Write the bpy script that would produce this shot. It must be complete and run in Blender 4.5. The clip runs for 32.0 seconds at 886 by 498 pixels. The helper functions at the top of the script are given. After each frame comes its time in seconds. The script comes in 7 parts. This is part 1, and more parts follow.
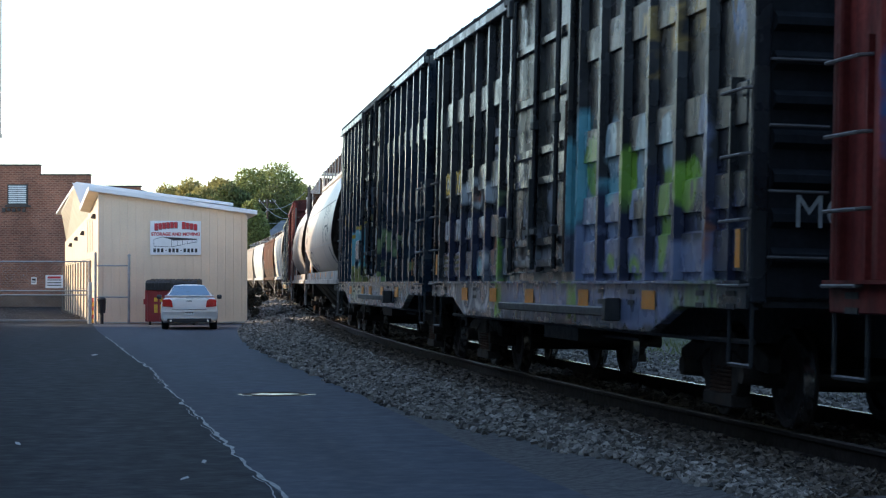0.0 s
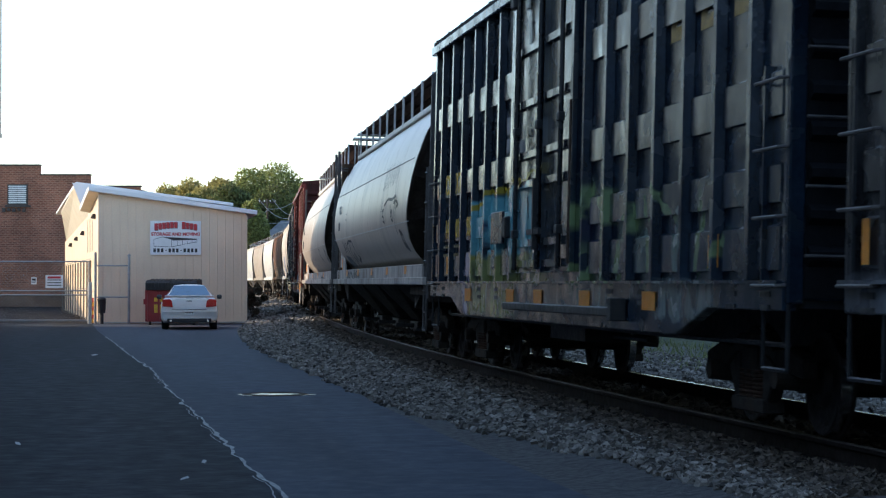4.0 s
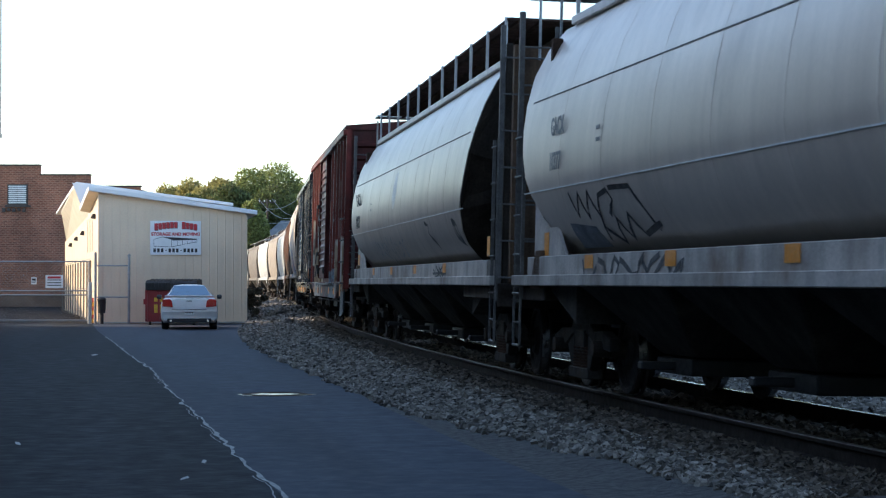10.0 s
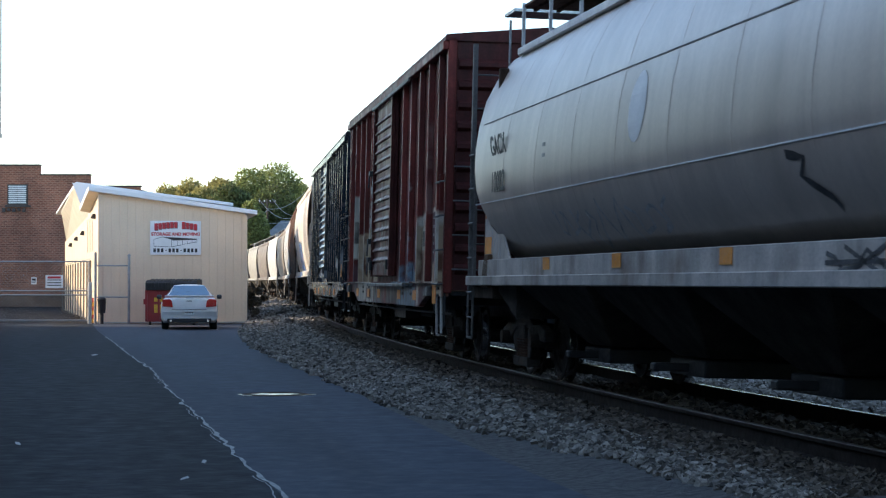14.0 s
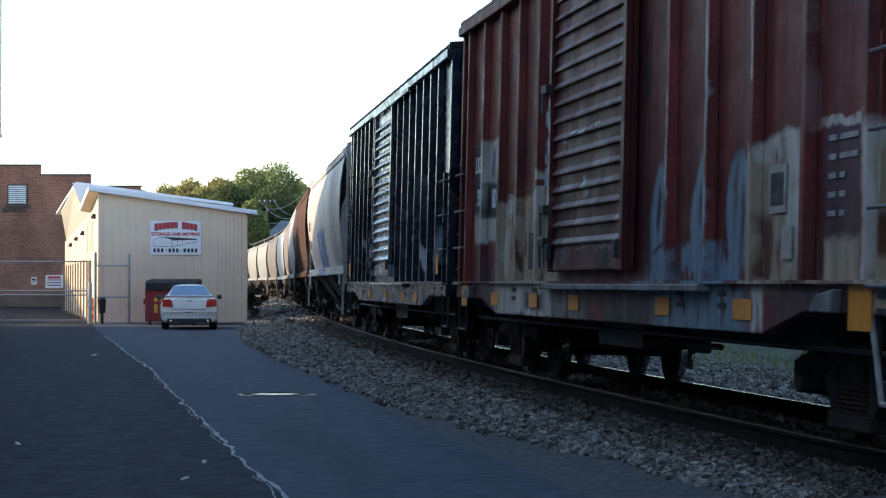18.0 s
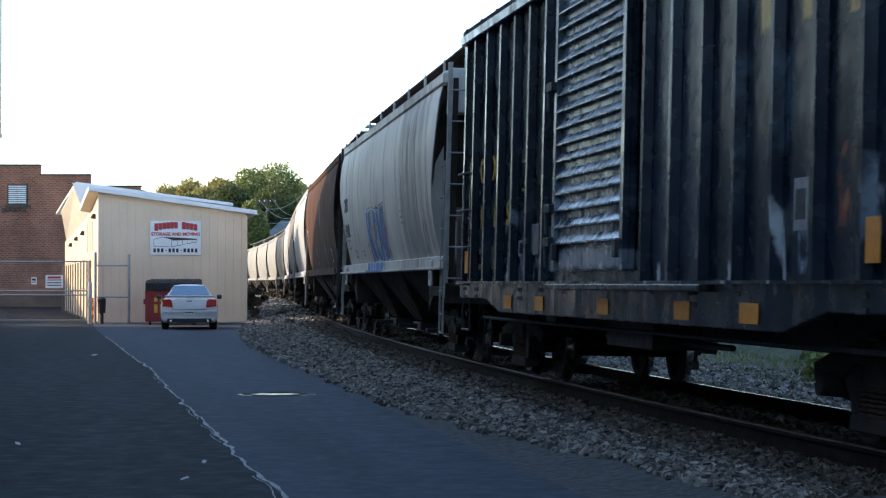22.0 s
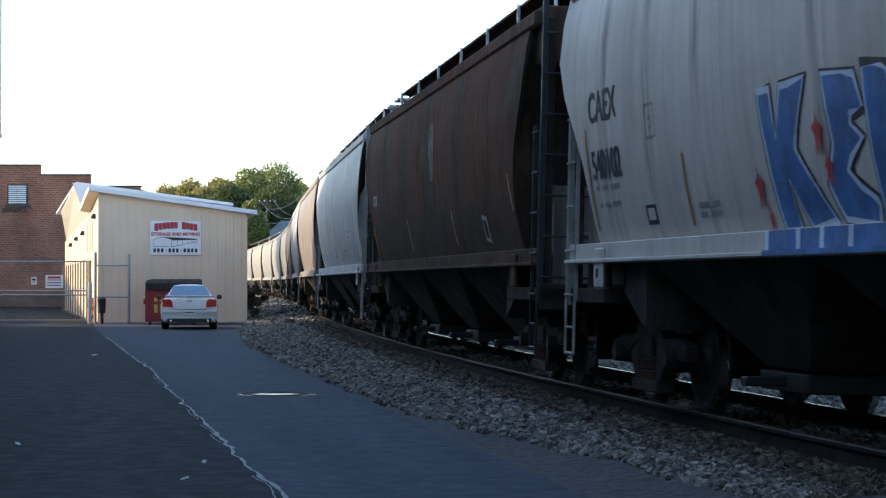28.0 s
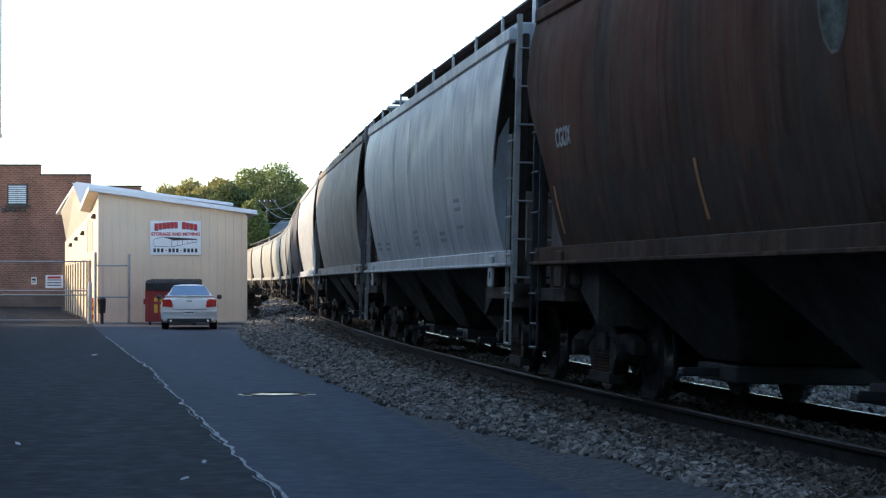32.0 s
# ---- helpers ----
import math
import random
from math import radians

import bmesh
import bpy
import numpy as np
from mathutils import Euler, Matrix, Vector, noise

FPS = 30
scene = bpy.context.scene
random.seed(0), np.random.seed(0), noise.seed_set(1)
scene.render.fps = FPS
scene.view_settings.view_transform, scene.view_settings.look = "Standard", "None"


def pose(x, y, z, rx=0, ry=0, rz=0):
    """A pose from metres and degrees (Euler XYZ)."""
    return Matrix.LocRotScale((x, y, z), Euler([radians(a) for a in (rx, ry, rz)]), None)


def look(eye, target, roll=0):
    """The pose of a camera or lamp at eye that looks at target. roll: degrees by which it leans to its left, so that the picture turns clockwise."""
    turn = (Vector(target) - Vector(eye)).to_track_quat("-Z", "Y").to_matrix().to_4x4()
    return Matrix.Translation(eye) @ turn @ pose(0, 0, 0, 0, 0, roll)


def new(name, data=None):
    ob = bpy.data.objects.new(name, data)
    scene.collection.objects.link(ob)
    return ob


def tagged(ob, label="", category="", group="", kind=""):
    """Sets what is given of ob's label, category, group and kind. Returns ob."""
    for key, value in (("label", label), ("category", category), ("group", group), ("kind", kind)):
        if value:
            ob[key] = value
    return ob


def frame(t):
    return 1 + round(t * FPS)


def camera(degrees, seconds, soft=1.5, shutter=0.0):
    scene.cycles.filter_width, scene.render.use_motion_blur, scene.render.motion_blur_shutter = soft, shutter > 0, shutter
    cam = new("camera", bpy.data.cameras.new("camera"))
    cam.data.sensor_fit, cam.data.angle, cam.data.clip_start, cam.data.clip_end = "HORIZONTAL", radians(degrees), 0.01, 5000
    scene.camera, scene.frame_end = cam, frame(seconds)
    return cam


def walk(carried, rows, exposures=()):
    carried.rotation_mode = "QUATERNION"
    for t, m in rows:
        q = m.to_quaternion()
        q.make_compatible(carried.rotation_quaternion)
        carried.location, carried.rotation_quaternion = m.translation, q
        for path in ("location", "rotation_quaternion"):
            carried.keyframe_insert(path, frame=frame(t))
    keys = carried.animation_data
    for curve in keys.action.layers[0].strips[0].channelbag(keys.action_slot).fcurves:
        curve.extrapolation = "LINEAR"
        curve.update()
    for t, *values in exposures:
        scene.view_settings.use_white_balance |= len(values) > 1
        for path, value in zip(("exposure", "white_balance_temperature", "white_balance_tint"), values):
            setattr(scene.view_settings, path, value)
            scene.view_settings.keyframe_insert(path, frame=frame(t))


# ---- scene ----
EXPO, SKY, SUNP, LEAN = 1.66, 0.13, 1.85, -1.4
cam = camera(24.15, 32.0, soft=1.2, shutter=0.3)
EYE = 1.55
walk(cam, [(0.0, pose(0, 0, EYE, 90.927, 0, 0)), (32.0, pose(0, 0, EYE, 90.927, 0, 0))], exposures=[(0.0, EXPO + 0.06, 6150, 10), (1.2, EXPO + 0.04, 6150, 10), (2.6, EXPO - 0.12, 6150, 10), (8.8, EXPO - 0.10, 6150, 10), (10.4, EXPO + 0.06, 6150, 10), (32.0, EXPO + 0.07, 6150, 10)])

# ---- light ----
SUN_AZ, SUN_EL = radians(-77.0), radians(19.0)
world = bpy.data.worlds.new("sky")
scene.world = world
world.use_nodes = True
sky = world.node_tree.nodes.new("ShaderNodeTexSky")
sky.sky_type, sky.sun_disc = "NISHITA", False
sky.sun_elevation, sky.sun_rotation = SUN_EL, SUN_AZ
sky.air_density, sky.dust_density, sky.ozone_density = 1.0, 0.8, 1.6
bg = world.node_tree.nodes["Background"]
world.node_tree.links.new(sky.outputs[0], bg.inputs[0])
bg.inputs[1].default_value = SKY
sun = new("sun", bpy.data.lights.new("sun", "SUN"))
sun.data.energy, sun.data.angle, sun.data.color = SUNP, radians(0.6), (1.0, 0.78, 0.52)
to_sun = Vector((math.sin(SUN_AZ) * math.cos(SUN_EL), math.cos(SUN_AZ) * math.cos(SUN_EL), math.sin(SUN_EL)))
sun.matrix_world = look((0, 0, 60), tuple(Vector((0, 0, 60)) - to_sun))


# ---- materials ----
def mat(name, color, rough=0.6, metal=0.0, var=0.25, scale=3.0, fine=40.0, bump=0.15, streak=0.0, dirt=None, dirt_amount=0.0, dirt_scale=1.2, random_tint=0.0, glass=0.0, island=0.0, spec=None, wave=0.0, bands=None, lanes=None, rvar=0.12):
    """A painted or raw surface: two scales of variation, vertical streaks, patches of dirt or rust, fine relief."""
    m = bpy.data.materials.new(name)
    m.use_nodes = True
    nt = m.node_tree
    n, l = nt.nodes, nt.links
    bsdf = n["Principled BSDF"]
    tc = n.new("ShaderNodeTexCoord")

    def noise_at(sc, detail=4.0, stretch=None):
        node = n.new("ShaderNodeTexNoise")
        node.inputs["Scale"].default_value, node.inputs["Detail"].default_value = sc, detail
        if stretch:
            mp = n.new("ShaderNodeMapping")
            mp.inputs["Scale"].default_value = stretch
            l.new(tc.outputs["Object"], mp.inputs[0])
            l.new(mp.outputs[0], node.inputs["Vector"])
        else:
            l.new(tc.outputs["Object"], node.inputs["Vector"])
        return node.outputs["Fac"]

    def ranged(out, lo, hi, a=0.3, b=0.7):
        mr = n.new("ShaderNodeMapRange")
        for i, v in enumerate((a, b, lo, hi)):
            mr.inputs[i + 1].default_value = v
        l.new(out, mr.inputs[0])
        return mr.outputs[0]

    def times(a, b):
        mm = n.new("ShaderNodeMath")
        mm.operation = "MULTIPLY"
        l.new(a, mm.inputs[0])
        l.new(b, mm.inputs[1])
        return mm.outputs[0]

    value = times(ranged(noise_at(scale), 1 - var, 1 + var), ranged(noise_at(fine, 3), 1 - var * 0.6, 1 + var * 0.6))
    if streak:
        value = times(value, ranged(noise_at(1.0, 5, (5.0, 5.0, 0.25)), 1 - streak, 1 + streak * 0.6))
    if random_tint:
        oi = n.new("ShaderNodeObjectInfo")
        value = times(value, ranged(oi.outputs["Random"], 1 - random_tint, 1 + random_tint, 0, 1))
    if island:
        ge = n.new("ShaderNodeNewGeometry")
        value = times(value, ranged(ge.outputs["Random Per Island"], 1 - island, 1 + island, 0, 1))
    mul = n.new("ShaderNodeMix")
    mul.data_type, mul.blend_type = "RGBA", "MULTIPLY"
    mul.inputs[0].default_value = 1.0
    mul.inputs[6].default_value = (*color, 1)
    l.new(value, mul.inputs[7])
    out = mul.outputs[2]
    if dirt:
        mx = n.new("ShaderNodeMix")
        mx.data_type = "RGBA"
        fac = times(ranged(noise_at(dirt_scale, 6), 0, 1, 0.62 - dirt_amount * 0.4, 0.75 - dirt_amount * 0.2), ranged(noise_at(1.0, 4, (3.5, 3.5, 0.5)), 0.25, 1.0))
        l.new(fac, mx.inputs[0])
        l.new(out, mx.inputs[6])
        mx.inputs[7].default_value = (*dirt, 1)
        out = mx.outputs[2]
    if bands:
        mx = n.new("ShaderNodeMix")
        mx.data_type = "RGBA"
        l.new(times(ranged(noise_at(1.0, 2, (0.45, 0.45, 0.04)), 0, 1, 0.60 - bands[1] * 0.3, 0.78 - bands[1] * 0.2), ranged(noise_at(1.0, 5, (6.0, 6.0, 0.3)), 0.3, 1.0)), mx.inputs[0])
        l.new(out, mx.inputs[6])
        mx.inputs[7].default_value = (*bands[0], 1)
        out = mx.outputs[2]
    if lanes:
        # long worn lanes in the direction of driving
        mp = n.new("ShaderNodeMapping")
        mp.vector_type = "TEXTURE"
        mp.inputs["Rotation"].default_value = (0, 0, radians(8.5))
        mp.inputs["Scale"].default_value = (1.6, 26.0, 1.0)
        l.new(tc.outputs["Object"], mp.inputs[0])
        nz = n.new("ShaderNodeTexNoise")
        nz.inputs["Scale"].default_value, nz.inputs["Detail"].default_value = 1.0, 3.0
        l.new(mp.outputs[0], nz.inputs["Vector"])
        mx = n.new("ShaderNodeMix")
        mx.data_type = "RGBA"
        l.new(ranged(nz.outputs["Fac"], 0, 1, 0.42, 0.66), mx.inputs[0])
        l.new(out, mx.inputs[6])
        mx.inputs[7].default_value = (*lanes, 1)
        out = mx.outputs[2]
    l.new(out, bsdf.inputs["Base Color"])
    l.new(ranged(noise_at(scale * 2.3), max(rough - rvar, 0.02), min(rough + rvar, 1)), bsdf.inputs["Roughness"])
    bsdf.inputs["Metallic"].default_value = metal
    if spec is not None:
        bsdf.inputs["Specular IOR Level"].default_value = spec
    if glass:
        bsdf.inputs["Transmission Weight"].default_value = glass
    if bump:
        bp = n.new("ShaderNodeBump")
        bp.inputs["Strength"].default_value, bp.inputs["Distance"].default_value = bump, 0.02
        l.new(noise_at(fine * 0.7, 4), bp.inputs["Height"])
        if wave:
            # dents and ripples of thin plate
            b2 = n.new("ShaderNodeBump")
            b2.inputs["Strength"].default_value, b2.inputs["Distance"].default_value = wave, 0.06
            l.new(noise_at(1.0, 1.5, (1.9, 1.9, 0.45)), b2.inputs["Height"])
            l.new(b2.outputs[0], bp.inputs["Normal"])
        l.new(bp.outputs[0], bsdf.inputs["Normal"])
    return m


def livery(name, layers, warp=0.10, wash=(0.62, 1.25), **base):
    """Car paint with sprayed fields on it, in the car's own metres. A layer: 'b' box or 'e' ellipse, x, z, width, height, turn in degrees, colour, cover (1 is unbroken)."""
    m = mat(name, **base)
    n, l = m.node_tree.nodes, m.node_tree.links
    colour = n["Principled BSDF"].inputs["Base Color"]
    out = colour.links[0].from_socket
    tc = n.new("ShaderNodeTexCoord")

    def vector_math(kind, a, b=None, scale=None):
        v = n.new("ShaderNodeVectorMath")
        v.operation = kind
        l.new(a, v.inputs[0])
        if b is not None:
            if isinstance(b, tuple):
                v.inputs[1].default_value = b
            else:
                l.new(b, v.inputs[1])
        if scale is not None:
            v.inputs["Scale"].default_value = scale
        return v.outputs["Value" if kind == "LENGTH" else "Vector"]

    flat = vector_math("MULTIPLY", tc.outputs["Object"], (1, 0, 1))
    place = flat
    for size, reach in ((1.6, warp), (9.0, warp * 0.4)):
        nz = n.new("ShaderNodeTexNoise")
        nz.inputs["Scale"].default_value, nz.inputs["Detail"].default_value = size, 2.0
        l.new(flat, nz.inputs["Vector"])
        place = vector_math("ADD", place, vector_math("SCALE", vector_math("SUBTRACT", nz.outputs["Color"], (0.5, 0.5, 0.5)), scale=reach * 2.4))
    place = vector_math("MULTIPLY", place, (1, 0, 1))

    def flakes(stretch, detail):
        nz = n.new("ShaderNodeTexNoise")
        nz.inputs["Scale"].default_value, nz.inputs["Detail"].default_value = 1.0, detail
        l.new(vector_math("MULTIPLY", flat, stretch), nz.inputs["Vector"])
        return nz.outputs["Fac"]

    worn = flakes((4.5, 0, 2.2), 6.0)
    streaks = flakes((7.0, 0, 0.7), 4.0)
    for kind, x, z, w, h, turn, rgb, cover in layers:
        mp = n.new("ShaderNodeMapping")
        mp.vector_type = "TEXTURE"
        mp.inputs["Location"].default_value = (x, 0, z)
        mp.inputs["Rotation"].default_value = (0, radians(-turn), 0)
        mp.inputs["Scale"].default_value = (w / 2, 1, h / 2)
        l.new(place, mp.inputs[0])
        if kind == "e":
            reach = vector_math("LENGTH", mp.outputs[0])
        else:
            sp = n.new("ShaderNodeSeparateXYZ")
            l.new(vector_math("ABSOLUTE", mp.outputs[0]), sp.inputs[0])
            mx = n.new("ShaderNodeMath")
            mx.operation = "MAXIMUM"
            l.new(sp.outputs[0], mx.inputs[0])
            l.new(sp.outputs[2], mx.inputs[1])
            reach = mx.outputs[0]
        soft = 0.75 if h >= 1.9 and w < 3 else min(0.3, 0.03 / min(w, h) * 2)
        mask = n.new("ShaderNodeMapRange")
        for k, v in enumerate((1 - soft, 1 + soft, 1, 0)):
            mask.inputs[k + 1].default_value = v
        l.new(reach, mask.inputs[0])
        fac = mask.outputs[0]
        if cover < 1:
            cut = n.new("ShaderNodeMapRange")
            level, blur = 0.5 + (cover - 0.5) * 0.34, 0.16 if h >= 1.9 else 0.05
            for k, v in enumerate((level - blur, level + blur, 1, 0)):
                cut.inputs[k + 1].default_value = v
            l.new(streaks if h >= 1.9 else worn, cut.inputs[0])
            mm = n.new("ShaderNodeMath")
            mm.operation = "MULTIPLY"
            l.new(fac, mm.inputs[0])
            l.new(cut.outputs[0], mm.inputs[1])
            fac = mm.outputs[0]
        mix = n.new("ShaderNodeMix")
        mix.data_type = "RGBA"
        l.new(fac, mix.inputs[0])
        l.new(out, mix.inputs[6])
        mix.inputs[7].default_value = (*rgb, 1)
        out = mix.outputs[2]
    dull = n.new("ShaderNodeMapRange")
    for k, v in enumerate((0.3, 0.7, *wash)):
        dull.inputs[k + 1].default_value = v
    l.new(streaks, dull.inputs[0])
    mul = n.new("ShaderNodeMix")
    mul.data_type, mul.blend_type = "RGBA", "MULTIPLY"
    mul.inputs[0].default_value = 1.0
    l.new(out, mul.inputs[6])
    l.new(dull.outputs[0], mul.inputs[7])
    l.new(mul.outputs[2], colour)
    return m


# ---- mesh helpers ----
class Form:
    """Collects vertices and faces of one mesh."""

    def __init__(self):
        self.v, self.f = [], []

    def add(self, verts, faces):
        o = len(self.v)
        self.v += [tuple(p) for p in verts]
        self.f += [tuple(i + o for i in f) for f in faces]
        return self

    def box(self, x0, x1, y0, y1, z0, z1):
        return self.add([(x0, y0, z0), (x1, y0, z0), (x1, y1, z0), (x0, y1, z0), (x0, y0, z1), (x1, y0, z1), (x1, y1, z1), (x0, y1, z1)],
                        [(0, 3, 2, 1), (4, 5, 6, 7), (0, 1, 5, 4), (1, 2, 6, 5), (2, 3, 7, 6), (3, 0, 4, 7)])

    def prism(self, profile, a, b, axis="y"):
        """A closed profile in the two other axes, run from a to b along axis (profile counter-clockwise gives either facing; normals are mended)."""
        def at(p, t):
            return {"x": (t, p[0], p[1]), "y": (p[0], t, p[1]), "z": (p[0], p[1], t)}[axis]
        n = len(profile)
        return self.add([at(p, a) for p in profile] + [at(p, b) for p in profile],
                        [tuple(range(n)), tuple(range(2 * n - 1, n - 1, -1))] + [(i, i + n, (i + 1) % n + n, (i + 1) % n) for i in range(n)])

    def rod(self, a, b, r, n=6):
        a, b = Vector(a), Vector(b)
        d = (b - a).normalized()
        u = d.orthogonal().normalized()
        w = d.cross(u)
        ring = [u * math.cos(k * math.tau / n) * r + w * math.sin(k * math.tau / n) * r for k in range(n)]
        return self.add([a + q for q in ring] + [b + q for q in ring],
                        [tuple(range(n - 1, -1, -1)), tuple(range(n, 2 * n))] + [(i, (i + 1) % n, (i + 1) % n + n, i + n) for i in range(n)])

    def turned(self, profile, centre, axis="y", n=24):
        """A lathe: profile of (along, radius) about an axis through centre."""
        c = Vector(centre)
        m = len(profile)
        vs = []
        for k in range(n):
            ca, sa = math.cos(k * math.tau / n), math.sin(k * math.tau / n)
            for al, r in profile:
                q = {"y": (r * ca, al, r * sa), "x": (al, r * ca, r * sa), "z": (r * ca, r * sa, al)}[axis]
                vs.append(c + Vector(q))
        fs = [(k * m + j, k * m + j + 1, (k + 1) % n * m + j + 1, (k + 1) % n * m + j) for k in range(n) for j in range(m - 1)]
        return self.add(vs, fs)

    def loft(self, rings, closed=True, caps=True):
        n = len(rings[0])
        fs = []
        for k in range(len(rings) - 1):
            for i in range(n if closed else n - 1):
                j = (i + 1) % n
                fs.append((k * n + i, k * n + j, (k + 1) * n + j, (k + 1) * n + i))
        if caps and closed:
            fs += [tuple(range(n - 1, -1, -1)), tuple(range((len(rings) - 1) * n, len(rings) * n))]
        return self.add([p for r in rings for p in r], fs)

    def welded(self):
        """Join vertices that lie on one another."""
        seen, index, out = {}, [], []
        for p in self.v:
            key = (round(p[0], 3), round(p[1], 3), round(p[2], 3))
            if key not in seen:
                seen[key] = len(out)
                out.append(p)
            index.append(seen[key])
        faces = []
        for f in self.f:
            q = []
            for i in f:
                if index[i] not in q:
                    q.append(index[i])
            if len(q) > 2:
                faces.append(tuple(q))
        self.v, self.f = out, faces
        return self

    def mesh(self, name, material, bevel=0.0, smooth=False):
        me = bpy.data.meshes.new(name)
        me.from_pydata([tuple(p) for p in self.v], [], self.f)
        bm = bmesh.new()
        bm.from_mesh(me)
        if len(bm.faces) < 6000:
            bmesh.ops.recalc_face_normals(bm, faces=bm.faces)
        if bevel:
            edges = [e for e in bm.edges if len(e.link_faces) == 2 and e.calc_face_angle(0) > 0.5]
            bmesh.ops.bevel(bm, geom=edges, offset=bevel, segments=1, affect="EDGES", clamp_overlap=True)
        if smooth:
            for f in bm.faces:
                f.smooth = True
            for e in bm.edges:
                if len(e.link_faces) == 2 and e.calc_face_angle(0) > 0.6:
                    e.smooth = False
        bm.to_mesh(me)
        bm.free()
        me.materials.append(material)
        return me


def part(name, form, material, parent, label="", m=None, bevel=0.0, smooth=False):
    data = form if isinstance(form, bpy.types.Mesh) else form.mesh(name, material, bevel, smooth)
    ob = new(name, data)
    ob.parent = parent
    if m is not None:
        ob.matrix_basis = m
    if label:
        tagged(ob, label)
    return ob


def thing(name, label, category, group="", kind="", m=None):
    ob = new(name)
    if m is not None:
        ob.matrix_basis = m
    return tagged(ob, label, category, group, kind)


def solid(name, form, material, label, category="", group="", kind="", m=None, bevel=0.0, smooth=False):
    ob = new(name, form.mesh(name, material, bevel, smooth))
    if m is not None:
        ob.matrix_basis = m
    return tagged(ob, label, category, group, kind)


def text_part(name, body, size, material, parent, m, squeeze=1.0, bold=0.0):
    """Lettering turned into a thin mesh; its pose lays x along the line and y up."""
    cu = bpy.data.curves.new(name, "FONT")
    cu.offset = bold
    cu.body, cu.size, cu.extrude, cu.align_x, cu.align_y = body, size, 0.002, "CENTER", "CENTER"
    tmp = bpy.data.objects.new(name, cu)
    scene.collection.objects.link(tmp)
    me = bpy.data.meshes.new_from_object(tmp.evaluated_get(bpy.context.evaluated_depsgraph_get()))
    bpy.data.objects.remove(tmp)
    me.name = name
    me.transform(Matrix.Diagonal((squeeze, 1, 1, 1)))
    me.materials.clear()
    me.materials.append(material)
    return part(name, me, material, parent, m=m)


# ---- the track's line ----
KNOTS = (10, 40, 80, 120, 160, 200, 240, 300)
BENDS = (-0.00206, -0.001084, -0.000247, 0.001036, 0.000482, -0.000223, -0.000227, -0.000228)
STEP = 0.5
LINE_S = np.arange(-260, 420, STEP)
_bend = np.interp(LINE_S, KNOTS, BENDS)
_head = np.concatenate([[0], np.cumsum((_bend[1:] + _bend[:-1]) / 2 * STEP)])
_zero = int(np.argmin(abs(LINE_S)))
_head = _head - _head[_zero] + 0.18191
_dx, _dy = -np.sin(_head), np.cos(_head)
LINE_X = np.concatenate([[0], np.cumsum((_dx[1:] + _dx[:-1]) / 2 * STEP)])
LINE_Y = np.concatenate([[0], np.cumsum((_dy[1:] + _dy[:-1]) / 2 * STEP)])
LINE_X, LINE_Y = LINE_X - LINE_X[_zero] + 4.528, LINE_Y - LINE_Y[_zero] + 12.0
RAIL_TOP = EYE - 1.2228


def on_line(s, side=0.0, z=0.0):
    """The point at s metres along the track, side metres to its far side and z above the rail heads."""
    h = float(np.interp(s, LINE_S, _head))
    return Vector((float(np.interp(s, LINE_S, LINE_X)) + side * math.cos(h), float(np.interp(s, LINE_S, LINE_Y)) + side * math.sin(h), RAIL_TOP + z))


def run_at(t):
    """How far the train has come at t seconds, counted from 16 s."""
    return 4.4336 * (t - 16) + 0.00099 * (t - 16) ** 2

# ---- surfaces ----
asphalt = mat("asphalt", (0.053, 0.063, 0.082), 0.85, spec=0.3, var=0.20, scale=2.2, fine=20, bump=0.5, lanes=(0.037, 0.044, 0.058))
asphalt_left = mat("older asphalt", (0.0165, 0.0185, 0.0235), 0.85, spec=0.2, var=0.32, scale=1.7, fine=13, bump=0.6, lanes=(0.008, 0.009, 0.011))
asphalt_old = mat("worn asphalt", (0.020, 0.020, 0.021), 0.85, var=0.25, scale=0.5, fine=55, bump=0.35, spec=0.05)
filler = mat("crack filler", (0.34, 0.34, 0.33), 0.9, var=0.35, scale=6, fine=50)
stone = mat("ballast stone", (0.205, 0.180, 0.150), 0.85, var=0.35, scale=8, fine=70, bump=0.3, island=0.8, spec=0.3)
brown_stone = mat("grimy ballast stone", (0.105, 0.085, 0.066), 0.9, var=0.35, scale=8, fine=70, bump=0.3, island=0.75, spec=0.2)
stone_bed = mat("ballast bed", (0.080, 0.075, 0.070), 0.95, var=0.5, scale=12, fine=60, bump=0.8)
earth = mat("dry ground", (0.075, 0.070, 0.058), 0.95, var=0.4, scale=0.6, fine=20, bump=0.5, dirt=(0.040, 0.058, 0.022), dirt_amount=0.4, dirt_scale=0.5)
rail_rust = mat("rusty rail side", (0.022, 0.016, 0.013), 0.85, var=0.35, scale=5, fine=50, spec=0.15)
rail_shine = mat("polished rail head", (0.50, 0.50, 0.51), 0.2, metal=1.0, var=0.1, bump=0.0)
# near rail head: the dark train's reflection is put into the colour
rail_shaded = mat("rail head with a dark reflection in its colour", (0.07, 0.058, 0.05), 0.5, metal=0.5, var=0.3, scale=4, bump=0.05)
tie_wood = mat("creosoted wood", (0.03, 0.025, 0.021), 0.9, var=0.4, scale=4, fine=50, random_tint=0.3)
truck_steel = mat("grimy cast steel", (0.024, 0.020, 0.017), 0.8, var=0.4, scale=5, fine=40, dirt=(0.040, 0.026, 0.018), dirt_amount=0.25, dirt_scale=3, spec=0.2)
